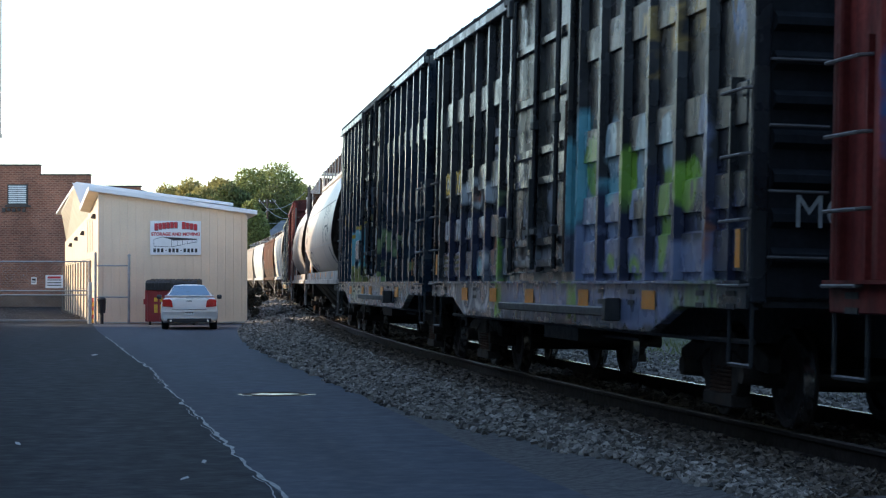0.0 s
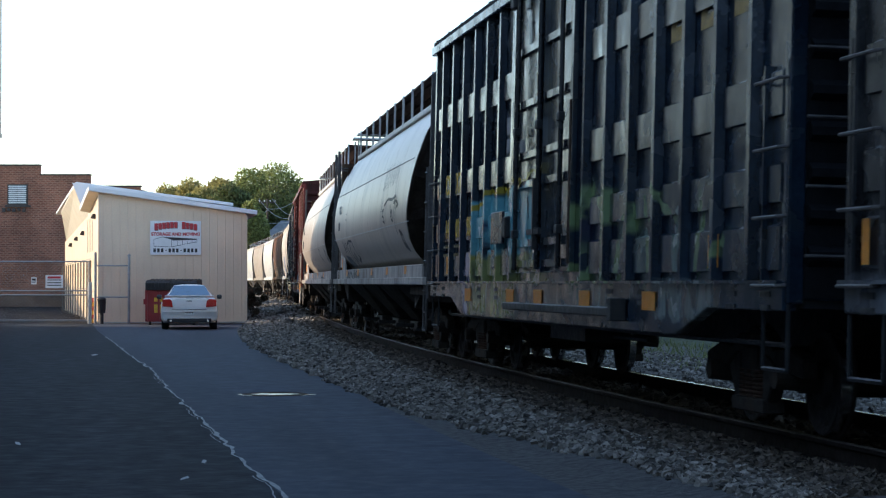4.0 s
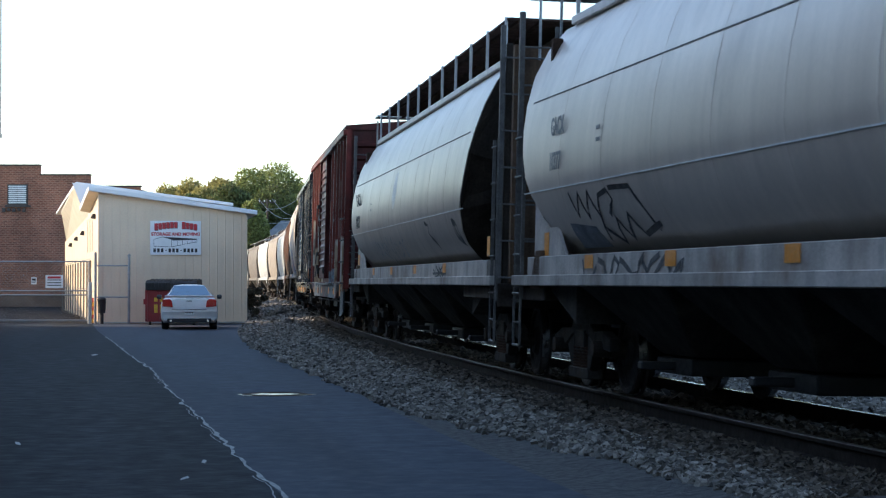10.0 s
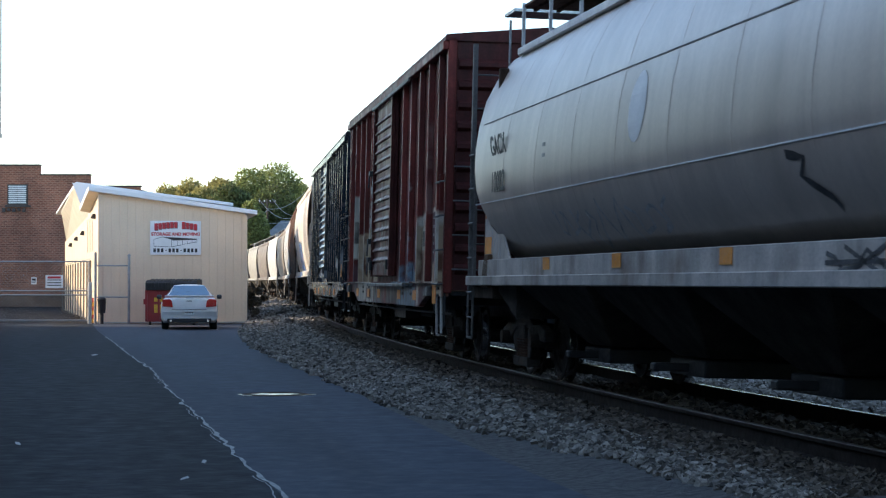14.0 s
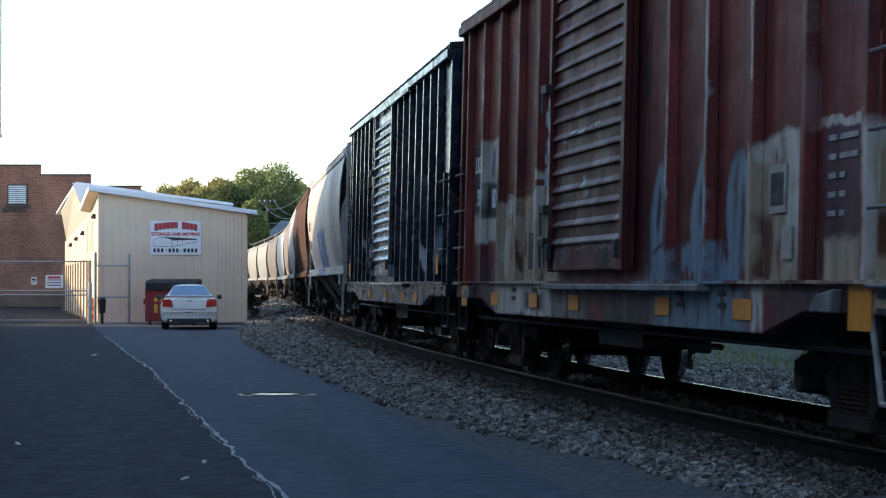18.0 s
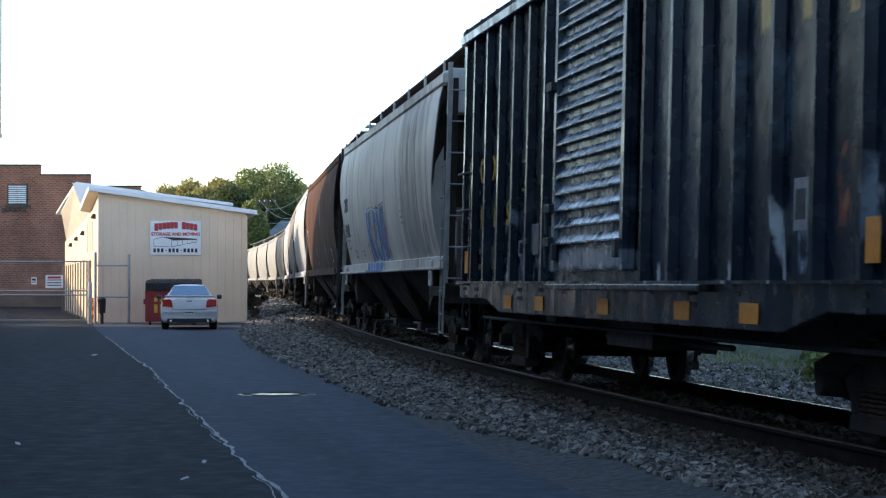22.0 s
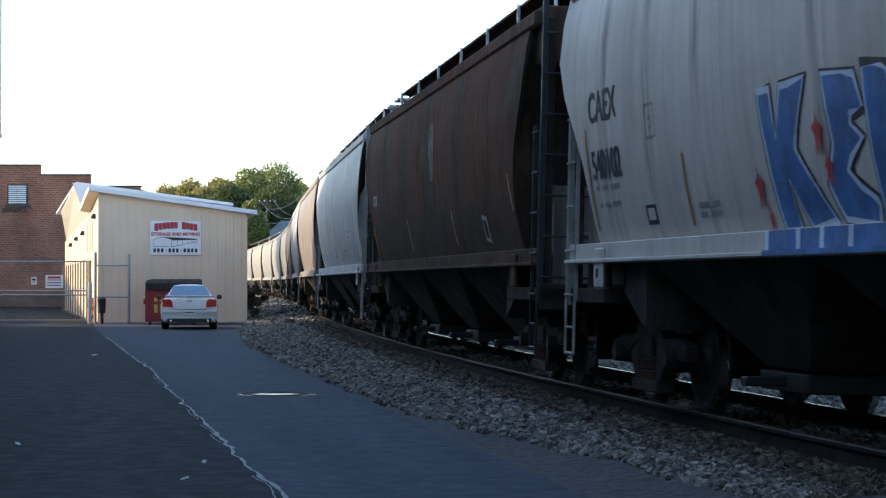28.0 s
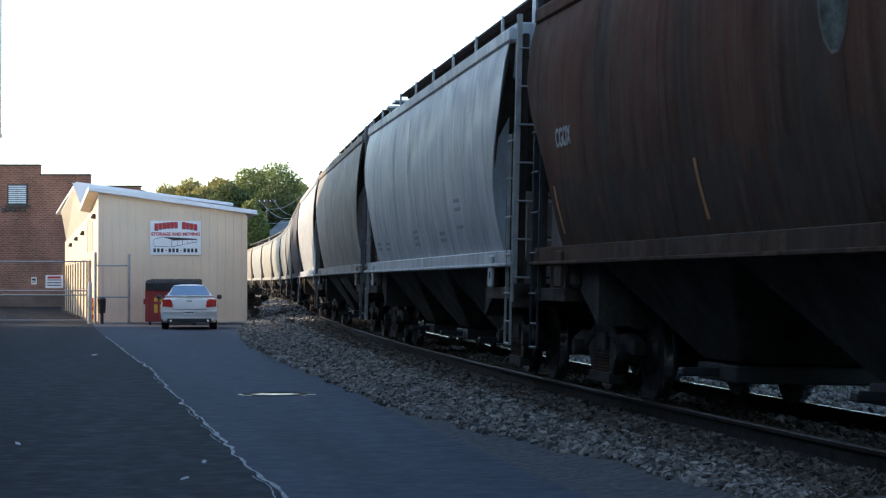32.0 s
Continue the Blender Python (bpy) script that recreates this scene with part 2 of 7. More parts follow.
# grime and the shade under the hoppers, both put into this dark colour
bay_black = mat("underside grime and shade", (0.045, 0.040, 0.035), 0.9, var=0.4, scale=2, fine=30, streak=0.3, spec=0.1)
mesh_brown = mat("dark steel grating", (0.060, 0.034, 0.026), 0.8, var=0.3, scale=6, fine=60, spec=0.15)
post_black = mat("glossy black post paint", (0.014, 0.015, 0.018), 0.28, var=0.3, scale=2, fine=25, streak=0.3, spec=0.5)
white_iron = mat("pale painted angle iron", (0.60, 0.60, 0.59), 0.5, var=0.15, scale=4)
taupe_end = mat("taupe streaked steel", (0.22, 0.18, 0.15), 0.75, var=0.25, scale=2.0, fine=30, streak=0.5, spec=0.1)
brown_end = mat("brown rusted end panel", (0.13, 0.078, 0.048), 0.75, var=0.3, scale=2.0, fine=30, streak=0.5, spec=0.15)
wheel_steel = mat("wheel steel", (0.026, 0.021, 0.018), 0.6, metal=0.3, var=0.3, scale=6)
tread_steel = mat("polished wheel tread", (0.55, 0.55, 0.56), 0.25, metal=1.0, var=0.1, bump=0.0)
black_iron = mat("black painted iron", (0.018, 0.018, 0.019), 0.6, var=0.3, scale=6)
silver_grime = mat("grimy grey steel", (0.16, 0.15, 0.14), 0.6, var=0.3, scale=2.0, fine=30, streak=0.4)
dull_iron = mat("dull grey ladder iron", (0.12, 0.108, 0.10), 0.65, metal=0.1, var=0.3, scale=5)
rust_iron = mat("rusted iron", (0.055, 0.032, 0.022), 0.85, var=0.4, scale=6, fine=50, spec=0.15)
orange = mat("orange reflector", (0.75, 0.27, 0.02), 0.45, var=0.12, scale=8)
yellow = mat("faded yellow paint", (0.66, 0.40, 0.035), 0.6, var=0.2, scale=6)
white_paint = mat("white stencil paint", (0.62, 0.62, 0.60), 0.6, var=0.2, scale=6)
dark_paint = mat("black stencil paint", (0.03, 0.03, 0.035), 0.6, var=0.2, scale=6)
grit_chrome = mat("galvanised steel", (0.48, 0.49, 0.50), 0.42, metal=0.75, var=0.2, scale=5)
RUST = (0.11, 0.055, 0.035)

# ---- ground ----
g = Form()
xs = [-900, -300, -80, -30, 0, 30, 80, 300, 900]
ys = [-300, -60, 0, 40, 80, 120, 180, 260, 400, 800, 1600]
for i in range(len(xs) - 1):
    for j in range(len(ys) - 1):
        g.add([(xs[i], ys[j], -0.06), (xs[i + 1], ys[j], -0.06), (xs[i + 1], ys[j + 1], -0.06), (xs[i], ys[j + 1], -0.06)], [(0, 1, 2, 3)])
solid("ground", g, earth, "dry earth with patches of weeds", kind="structure")

EDGE_Y = (-30, 0, 8, 13, 15.7, 18.45, 22.5, 25.6, 34.5, 48, 63, 78, 84, 95, 140)
EDGE_X = (7.6, 4.6, 3.2, 2.25, 1.78, 1.09, 0.10, -0.59, -2.1, -4.3, -6.25, -7.3, -7.8, -13.0, -30.0)


def pavement_edge(y):
    return float(np.interp(y, EDGE_Y, EDGE_X)) + 0.05 * math.sin(y * 2.3) + 0.03 * math.sin(y * 6.1 + 1)


SEAM_Y = (-30, 12.5, 14.96, 16.24, 17.5, 19.27, 21.06, 24.7, 29.9, 36.7, 43.1, 54, 66, 78)
SEAM_X = (1.5, -0.7, -1.14, -1.39, -1.64, -1.97, -2.29, -2.96, -3.95, -5.15, -6.46, -8.6, -11.0, -13.2)
g, g2 = Form(), Form()
rows = [-30 + 0.5 * k for k in range(0, 217)]
for a, b in zip(rows[:-1], rows[1:]):
    xa, xb = pavement_edge(a), pavement_edge(b)
    ma, mb = float(np.interp(a, SEAM_Y, SEAM_X)), float(np.interp(b, SEAM_Y, SEAM_X))
    g.add([(ma, a, 0), (xa, a, 0), (xb, b, 0), (mb, b, 0), (xa, a, -0.06), (xb, b, -0.06)], [(0, 1, 2, 3), (1, 4, 5, 2)])
    g2.add([(-34, a, 0), (ma, a, 0), (mb, b, 0), (-34, b, 0)], [(0, 1, 2, 3)])
solid("pavement", g, asphalt, "smooth dark blue-grey asphalt drive beside the track", "driveway", kind="structure")
solid("older_pavement", g2, asphalt_left, "older darker asphalt with worn tyre lanes", "driveway", kind="structure")
g = Form().add([(-60, 78.3, 0.004), (-13.2, 78.3, 0.004), (-13.2, 140, 0.004), (-60, 140, 0.004)], [(0, 1, 2, 3)])
solid("yard", g, asphalt_old, "worn asphalt yard behind the fence", "yard", kind="structure")

# the filled crack across the asphalt
g = Form()
cr = [(-9.6, 59.0), (-8.6, 54), (-6.46, 43.1), (-5.15, 36.7), (-3.95, 29.9), (-2.96, 24.7), (-2.29, 21.06), (-1.97, 19.27), (-1.64, 17.5), (-1.39, 16.24), (-1.14, 14.96), (-0.7, 12.5)]
pts = []
for (xa, ya), (xb, yb) in zip(cr[:-1], cr[1:]):
    n = max(4, int(abs(yb - ya) / 0.18))
    for k in range(n):
        f = k / n
        pts.append((xa + (xb - xa) * f + random.gauss(0, 0.009) + 0.07 * noise.noise(Vector((ya + (yb - ya) * f, 7, 1))), ya + (yb - ya) * f))
wd = [0.008 + 0.045 * abs(noise.noise(Vector((p[1] * 1.3, 0, 3)))) for p in pts]
for k in range(len(pts) - 1):
    (xa, ya), (xb, yb) = pts[k], pts[k + 1]
    g.add([(xa - wd[k], ya, 0.004), (xa + wd[k], ya, 0.004), (xb + wd[k + 1], yb, 0.004), (xb - wd[k + 1], yb, 0.004)], [(0, 1, 2, 3)])
for k in range(len(pts) - 1):
    (xa, ya), (xb, yb) = pts[k], pts[k + 1]
    oa, ob_ = [-0.055 - 0.04 * noise.noise(Vector((y * 0.9, 4, 8))) for y in (ya, yb)]
    if ya < 40 and noise.noise(Vector((ya * 0.35, 1, 9))) > 0.08:
        g.add([(xa + oa - 0.005, ya, 0.004), (xa + oa + 0.005, ya, 0.004), (xb + ob_ + 0.005, yb, 0.004), (xb + ob_ - 0.005, yb, 0.004)], [(0, 1, 2, 3)])
solid("crack_filler", g, filler, "pale filled crack winding across the asphalt", "crack", kind="structure")

# ballast: a bed with sloping shoulders and loose stones on it
PROFILE = ((-3.3, -0.36), (-2.55, -0.30), (-1.75, -0.20), (-1.35, -0.185), (1.35, -0.185), (1.8, -0.20), (2.9, -0.36))


g = Form()
ss = [-240 + 2.0 * k for k in range(0, 280)]
rings = [[on_line(s, a, b) for a, b in PROFILE] for s in ss]
n = len(PROFILE)
g.add([p for r in rings for p in r], [(k * n + i, k * n + i + 1, (k + 1) * n + i + 1, (k + 1) * n + i) for k in range(len(ss) - 1) for i in range(n - 1)])
solid("ballast_bed", g, stone_bed, "dark bed of crushed stone under the track", "ballast", kind="structure")

rng = np.random.default_rng(5)


def stones(count, s0, s1, a0, a1, size, name, label, material=stone):
    base = np.array([(-1, -1, -0.7), (1, -1, -0.7), (1, 1, -0.7), (-1, 1, -0.7), (-0.6, -0.7, 0.8), (0.7, -0.5, 0.7), (0.6, 0.7, 0.9), (-0.7, 0.6, 0.6)])
    fc = np.array([(0, 3, 2, 1), (4, 5, 6, 7), (0, 1, 5, 4), (1, 2, 6, 5), (2, 3, 7, 6), (3, 0, 4, 7)])
    s = s0 + (s1 - s0) * rng.random(count) ** 1.5
    side = a0 + (a1 - a0) * rng.random(count)
    h = np.interp(s, LINE_S, _head)
    x = np.interp(s, LINE_S, LINE_X) + side * np.cos(h)
    y = np.interp(s, LINE_S, LINE_Y) + side * np.sin(h)
    z = RAIL_TOP + np.interp(side, [p[0] for p in PROFILE], [p[1] for p in PROFILE])
    edge = np.interp(y, EDGE_Y, EDGE_X) + 0.05 * np.sin(y * 2.3)
    keep = x > edge - 0.10 * rng.random(count) ** 3
    z = np.where(side < -2.55, np.maximum(z, 0.0), z)
    x, y, z, s = x[keep], y[keep], z[keep], s[keep]
    k = len(x)
    sz = size * (0.55 + 0.9 * rng.random((k, 1, 1))) * (1 + s[:, None, None] / 80)
    shape = base[None] * (0.6 + 0.6 * rng.random((k, 1, 3))) + rng.normal(0, 0.18, (k, 8, 3))
    ax = rng.normal(size=(k, 3, 3))
    q, _ = np.linalg.qr(ax)
    v = np.einsum("kij,kpj->kpi", q, shape * sz) + np.stack([x, y, z + 0.3 * sz[:, 0, 0]], -1)[:, None, :]
    f = (fc[None] + 8 * np.arange(k)[:, None, None]).reshape(-1, 4)
    me = bpy.data.meshes.new(name)
    me.from_pydata(v.reshape(-1, 3), [], f)
    me.materials.append(material)
    return tagged(new(name, me), label, "gravel", kind="stuff")


stones(58000, 2, 70, -3.7, -1.55, 0.026, "ballast_stone", "loose grey crushed stones along the track")
stones(20000, 2, 70, -1.75, -0.85, 0.027, "trackside_stone", "grimy brown crushed stones beside the rail", brown_stone)
stones(8000, 2, 70, -0.65, 0.65, 0.034, "track_stone", "dark crushed stones between the rails", brown_stone)
stones(30000, 2, 70, 0.85, 5.2, 0.032, "far_ballast_stone", "grey crushed stones beyond the track")
stones(14000, 60, 240, -5.0, -0.85, 0.05, "distant_ballast_stone", "grey crushed stones of the distant curve")

# an added wooded bank beyond the track, there to block low sky light
g = Form()
ss = [-238 + 6.0 * k for k in range(0, 88)]
prof_b = ((7.0, -0.37), (9.0, 0.6), (12.0, 3.5), (16.0, 7.5), (24.0, 10.0), (60.0, 10.5))
rings = [[on_line(s, a + 0.5 * math.sin(s * 0.21 + b), b + 0.6 * noise.noise(Vector((s * 0.08, a * 0.3, 2))) * (1 if b > 0 else 0)) for a, b in prof_b] for s in ss]
n = len(prof_b)
g.add([p for r in rings for p in r], [(k * n + i, k * n + i + 1, (k + 1) * n + i + 1, (k + 1) * n + i) for k in range(len(ss) - 1) for i in range(n - 1)])
solid("bank", g, mat("leafy bank", (0.045, 0.060, 0.022), 0.9, var=0.5, scale=0.8, fine=9, bump=0.8), "added overgrown bank beyond the track that blocks sky light", "bank", kind="structure", smooth=True)

# rails and ties
RAIL = ((-0.070, -0.185), (0.070, -0.185), (0.070, -0.172), (0.012, -0.150), (0.010, -0.050), (0.036, -0.036), (0.036, -0.006), (-0.036, -0.006), (-0.036, -0.036), (-0.010, -0.050), (-0.012, -0.150), (-0.070, -0.172))
for name, mid in (("near_rail", -0.7525), ("far_rail", 0.7525)):
    r = thing(name, "rusty steel rail with a polished running surface", "rail", "rails of the track", "structure")
    ss = [-240 + 1.5 * k for k in range(0, 373)]
    part("rail_body", Form().loft([[on_line(s, mid + a, b) for a, b in RAIL] for s in ss]), rail_rust, r)
    part("rail_head", Form().loft([[on_line(s, mid + a, b) for a, b in ((-0.034, -0.006), (0.034, -0.006), (0.030, 0.0), (-0.030, 0.0))] for s in ss]), rail_shine if mid > 0 else rail_shaded, r, "worn running surface")
tie = Form().box(-0.115, 0.115, -1.28, 1.28, -0.17, 0).mesh("tie", tie_wood, 0.012)
track_bed = thing("railway_ties", "dark creosoted wooden ties set in the ballast", "railway tie", kind="structure")
for k in range(150):
    s = -8 + k * 0.54
    h = float(np.interp(s, LINE_S, _head))
    part("tie", tie, tie_wood, track_bed, m=Matrix.Translation(on_line(s, random.gauss(0, 0.02), -0.168)) @ Matrix.Rotation(h + random.gauss(0, 0.01), 4, "Z"))

# ---- the train ----
MOVERS, TURNERS = [], []


def make_truck_meshes(radius):
    wb = 0.889
    frame_side = []
    for sy in (-1, 1):
        f = Form()
        y0, y1 = sy * 0.98, sy * 1.10
        top = [(-1.28, 0.46), (-1.28, 0.60), (-0.95, 0.68), (-0.55, 0.66), (-0.35, 0.78), (0.35, 0.78), (0.55, 0.66), (0.95, 0.68), (1.28, 0.60), (1.28, 0.46),
               (0.80, 0.46), (0.58, 0.44), (0.36, 0.22), (-0.36, 0.22), (-0.58, 0.44), (-0.80, 0.46)]
        # a truss with an opening for the springs: upper chord, two columns, lower chord
        f.prism([top[i] for i in (0, 1, 2, 3, 4, 5, 6, 7, 8, 9)] + [(0.72, 0.50), (0.40, 0.62), (-0.40, 0.62), (-0.72, 0.50)], min(y0, y1), max(y0, y1))
        f.prism([(-0.62, 0.50), (-0.48, 0.58), (-0.34, 0.62), (-0.30, 0.62), (-0.30, 0.20), (-0.40, 0.20)], min(y0, y1), max(y0, y1))
        f.prism([(0.62, 0.50), (0.48, 0.58), (0.34, 0.62), (0.30, 0.62), (0.30, 0.20), (0.40, 0.20)], min(y0, y1), max(y0, y1))
        f.prism([(-0.44, 0.14), (0.44, 0.14), (0.42, 0.26), (-0.42, 0.26)], min(y0, y1) - 0.03, max(y0, y1) + 0.03)
        frame_side.append(f.mesh("side_frame", truck_steel, 0.012))
    bolster = Form().box(-0.22, 0.22, -1.12, 1.12, 0.42, 0.68).mesh("bolster", truck_steel, 0.02)
    coil = [(0.0, 0.06)]
    for k in range(7):
        coil += [(0.034 * k, 0.078), (0.034 * k + 0.004, 0.10), (0.034 * k + 0.020, 0.10), (0.034 * k + 0.026, 0.078)]
    spring = Form().turned(coil, (0, 0, 0), "z", 12)
    spring = spring.mesh("spring", rust_iron)
    cap = Form().turned([(-0.10, 0.0), (-0.10, 0.085), (0.10, 0.10), (0.10, 0.0)], (0, 0, 0), "y", 14).mesh("bearing_cap", truck_steel)
    beam = Form().box(-0.60, 0.60, -0.06, 0.06, 0.30, 0.42).box(-0.66, -0.58, -0.8, 0.8, 0.30, 0.40).box(0.58, 0.66, -0.8, 0.8, 0.30, 0.40).mesh("brake_rigging", truck_steel)
    ws = Form().rod((0, -1.0, 0), (0, 1.0, 0), 0.085, 10)
    treads = []
    for sy in (-1, 1):
        ws.turned([(sy * 0.70, 0.0), (sy * 0.72, 0.16), (sy * 0.745, 0.18), (sy * 0.735, radius * 0.78), (sy * 0.69, radius * 0.84), (sy * 0.68, radius + 0.02), (sy * 0.708, radius + 0.022), (sy * 0.712, radius - 0.004)], (0, 0, 0), "y", 28)
        ws.turned([(sy * 0.80, radius - 0.006), (sy * 0.81, radius - 0.02), (sy * 0.81, radius * 0.86), (sy * 0.775, radius * 0.80), (sy * 0.79, 0.20), (sy * 0.84, 0.16), (sy * 0.84, 0.0)], (0, 0, 0), "y", 28)
        treads.append(Form().turned([(sy * 0.712, radius - 0.002), (sy * 0.80, radius - 0.006)], (0, 0, 0), "y", 28).mesh("tread", tread_steel, smooth=True))
    return dict(sides=frame_side, bolster=bolster, spring=spring, cap=cap, beam=beam, axle=ws.mesh("wheelset", wheel_steel, smooth=True), treads=treads, radius=radius, wb=wb)


TRUCK_BIG, TRUCK_SMALL = make_truck_meshes(0.457), make_truck_meshes(0.419)


def add_truck(car, x, kit, turning):
    t = part("truck", kit["bolster"], truck_steel, car, "dark cast-steel truck caked in grime", Matrix.Translation((x, 0, 0)))
    for me in kit["sides"]:
        part("side_frame", me, truck_steel, t)
    part("brake_rigging", kit["beam"], truck_steel, t)
    for sx in (-0.19, 0, 0.19):
        for sy in (-1.04, 1.04):
            part("spring", kit["spring"], rust_iron, t, m=Matrix.Translation((sx, sy, 0.26)))
    for sx in (-kit["wb"], kit["wb"]):
        for sy in (-1.10, 1.10):
            part("bearing_cap", kit["cap"], truck_steel, t, m=Matrix.Translation((sx, sy, kit["radius"] + 0.03)))
        # the wheelset hangs from the car's own space so that it can turn
        w = part("wheelset", kit["axle"], wheel_steel, car, "steel wheelset with bright worn treads", Matrix.Translation((x + sx, 0, kit["radius"])))
        for me in kit["treads"]:
            part("tread", me, tread_steel, w)
        if turning:
            TURNERS.append((w, x + sx, kit["radius"]))
    return t


def add_coupler(car, half, sgn):
    f = Form().box(*sorted((sgn * (half - 0.7), sgn * (half + 0.30))), -0.11, 0.11, 0.76, 0.95)
    f.box(*sorted((sgn * (half + 0.26), sgn * (half + 0.62))), -0.17, 0.13, 0.70, 1.0)
    f.box(*sorted((sgn * (half + 0.45), sgn * (half + 0.60))), 0.05, 0.2, 0.74, 0.96)
    part("coupler", f, truck_steel, car, "rusty knuckle coupler", bevel=0.02)
    part("air_hose", Form().rod((sgn * (half - 0.05), 0.3, 0.85), (sgn * (half + 0.25), 0.3, 0.45), 0.025).rod((sgn * (half + 0.25), 0.3, 0.45), (sgn * (half + 0.5), 0.26, 0.40), 0.025), black_iron, car)


def ladder(car, x0, x1, y, z0, z1, gap, material, name="ladder", label="", r=0.012, rung_mat=None):
    """A ladder on the side plane: two stiles and each rung."""
    st = Form()
    for x in (x0, x1):
        st.box(x - 0.012, x + 0.012, y - 0.02, y + 0.02, z0, z1)
    l = part(name, st, material, car, label)
    k, z = 0, z0 + 0.06
    rung = Form().rod((x0, y - 0.03, 0), (x1, y - 0.03, 0), r).mesh("rung", rung_mat or material)
    while z < z1:
        part("rung", rung, material, l, m=Matrix.Translation((0, 0, z)))
        z += gap
    return l


def boxcar(name, label, L, paint, door, left, right, style="corrugated", end_mat=None, turning=True, s_mid=0.0, z1=4.52, belly=0.74, trim_mat=None, rib=0.058):
    """A box car: local x points along its travel, -y is the side towards the drive, z from the rail head. left, right: first and last post and their count."""
    car = thing(name, label, "box car", "cars of the freight train")
    half, y_sheet = L / 2, 1.47
    end_mat, trim_mat = end_mat or paint, trim_mat or paint
    z0 = 1.18
    core = Form().prism([(-y_sheet, z0 - 0.12), (y_sheet, z0 - 0.12), (y_sheet, z1), (-y_sheet, z1)], -half + 0.06, half - 0.06, "x")
    part("body", core, paint, car, bevel=0.015)
    # roof with low cross ribs, and the chord along the eave
    roof = Form().prism([(-y_sheet - 0.10, z1), (y_sheet + 0.10, z1), (y_sheet + 0.10, z1 + 0.07), (0, z1 + 0.21), (-y_sheet - 0.10, z1 + 0.07)], -half, half, "x")
    nr = int(L / 1.05)
    roof = part("roof", roof, end_mat, car)
    rr = Form().prism([(-y_sheet - 0.08, z1 + 0.05), (y_sheet + 0.08, z1 + 0.05), (y_sheet + 0.08, z1 + 0.10), (0, z1 + 0.26), (-y_sheet - 0.08, z1 + 0.10)], -0.05, 0.05, "x").mesh("roof_rib", end_mat)
    for k in range(nr + 1):
        part("roof_rib", rr, end_mat, roof, m=Matrix.Translation((-half + 0.12 + k * (L - 0.24) / nr, 0, 0)))
    for sy in (-1, 1):
        part("top_chord", Form().box(-half + 0.02, half - 0.02, *sorted((sy * y_sheet, sy * (y_sheet + 0.135))), z1 - 0.13, z1 - 0.002), paint, car, bevel=0.012)
    # ribbed ends
    for sgn in (-1, 1):
        e = part("end_wall", Form().box(*sorted((sgn * (half - 0.06), sgn * (half - 0.045))), -y_sheet + 0.08, y_sheet - 0.08, z0 - 0.1, z1), end_mat, car, "ribbed steel end wall")
        er = Form().prism([(sgn * (half - 0.05), 0), (sgn * (half + 0.03), 0.05), (sgn * (half + 0.03), 0.11), (sgn * (half - 0.05), 0.16)], -y_sheet + 0.1, y_sheet - 0.1).mesh("end_rib", end_mat)
        for k in range(11):
            part("end_rib", er, end_mat, e, m=Matrix.Translation((0, 0, z0 + 0.12 + k * 0.30)))
        for sy in (-1, 1):
            part("corner_post", Form().box(*sorted((sgn * (half - 0.14), sgn * half)), *sorted((sy * 1.40, sy * (y_sheet + 0.06))), z0 - 0.15, z1 + 0.05), paint, car, bevel=0.015)
        add_coupler(car, half, sgn)
        # brake step and end rungs at the corner
        rung = Form().rod((sgn * (half + 0.05), -1.42, 0), (sgn * (half + 0.05), -0.95, 0), 0.012).mesh("end_grab_iron", dull_iron)
        for k in range(4):
            part("end_grab_iron", rung, dull_iron, e, m=Matrix.Translation((0, 0, z0 + 0.2 + 0.5 * k)))
    tc = half - 2.15
    # side sills, deep between the trucks, with riveted tie-down plates
    for sy in (-1, 1):
        sill = Form().prism([(-half + 0.05, z0 + 0.02), (-half + 0.05, 0.98), (-tc - 0.2, 0.98), (-tc + 0.75, belly), (tc - 0.75, belly), (tc + 0.2, 0.98), (half - 0.05, 0.98), (half - 0.05, z0 + 0.02)], *sorted((sy * 1.44, sy * 1.545)))
        part("side_sill", sill, paint, car, bevel=0.01)
    slot = Form().box(-0.11, 0.11, -1.553, -1.545, -0.022, 0.022).mesh("tie_down_slot", black_iron)
    for x in (-half + 0.45, -half + 1.3, -4.1, -2.9, 3.1, 4.3, half - 1.3, half - 0.45):
        for z in (1.0, 1.1):
            part("tie_down_slot", slot, black_iron, car, m=Matrix.Translation((x, 0, z)))
    part("sill_lip", Form().box(-half + 0.05, half - 0.05, -1.60, -1.545, z0 - 0.005, z0 + 0.02), paint, car)
    part("underframe", Form().box(-half + 0.1, half - 0.1, -0.33, 0.33, 0.62, 1.02).box(-half + 0.1, half - 0.1, -1.40, 1.40, 1.0, 1.06).box(-1.2, 0.6, -1.2, -0.7, 0.55, 1.0), black_iron, car)
    part("brake_pipe", Form().rod((-half + 0.6, -1.30, 0.72), (half - 0.6, -1.30, 0.72), 0.022).rod((-2.4, -0.9, 0.62), (2.2, -0.9, 0.62), 0.03), black_iron, car)
    dx0, dx1 = door
    xs_post = [a + (b - a) * k / (n - 1) for a, b, n in (left, right) for k in range(n)]
    far_post = Form().prism([(-0.09, 0.0), (-0.05, 0.085), (0.05, 0.085), (0.09, 0.0)], z0, z1 - 0.1, "z").mesh("side_post", paint)
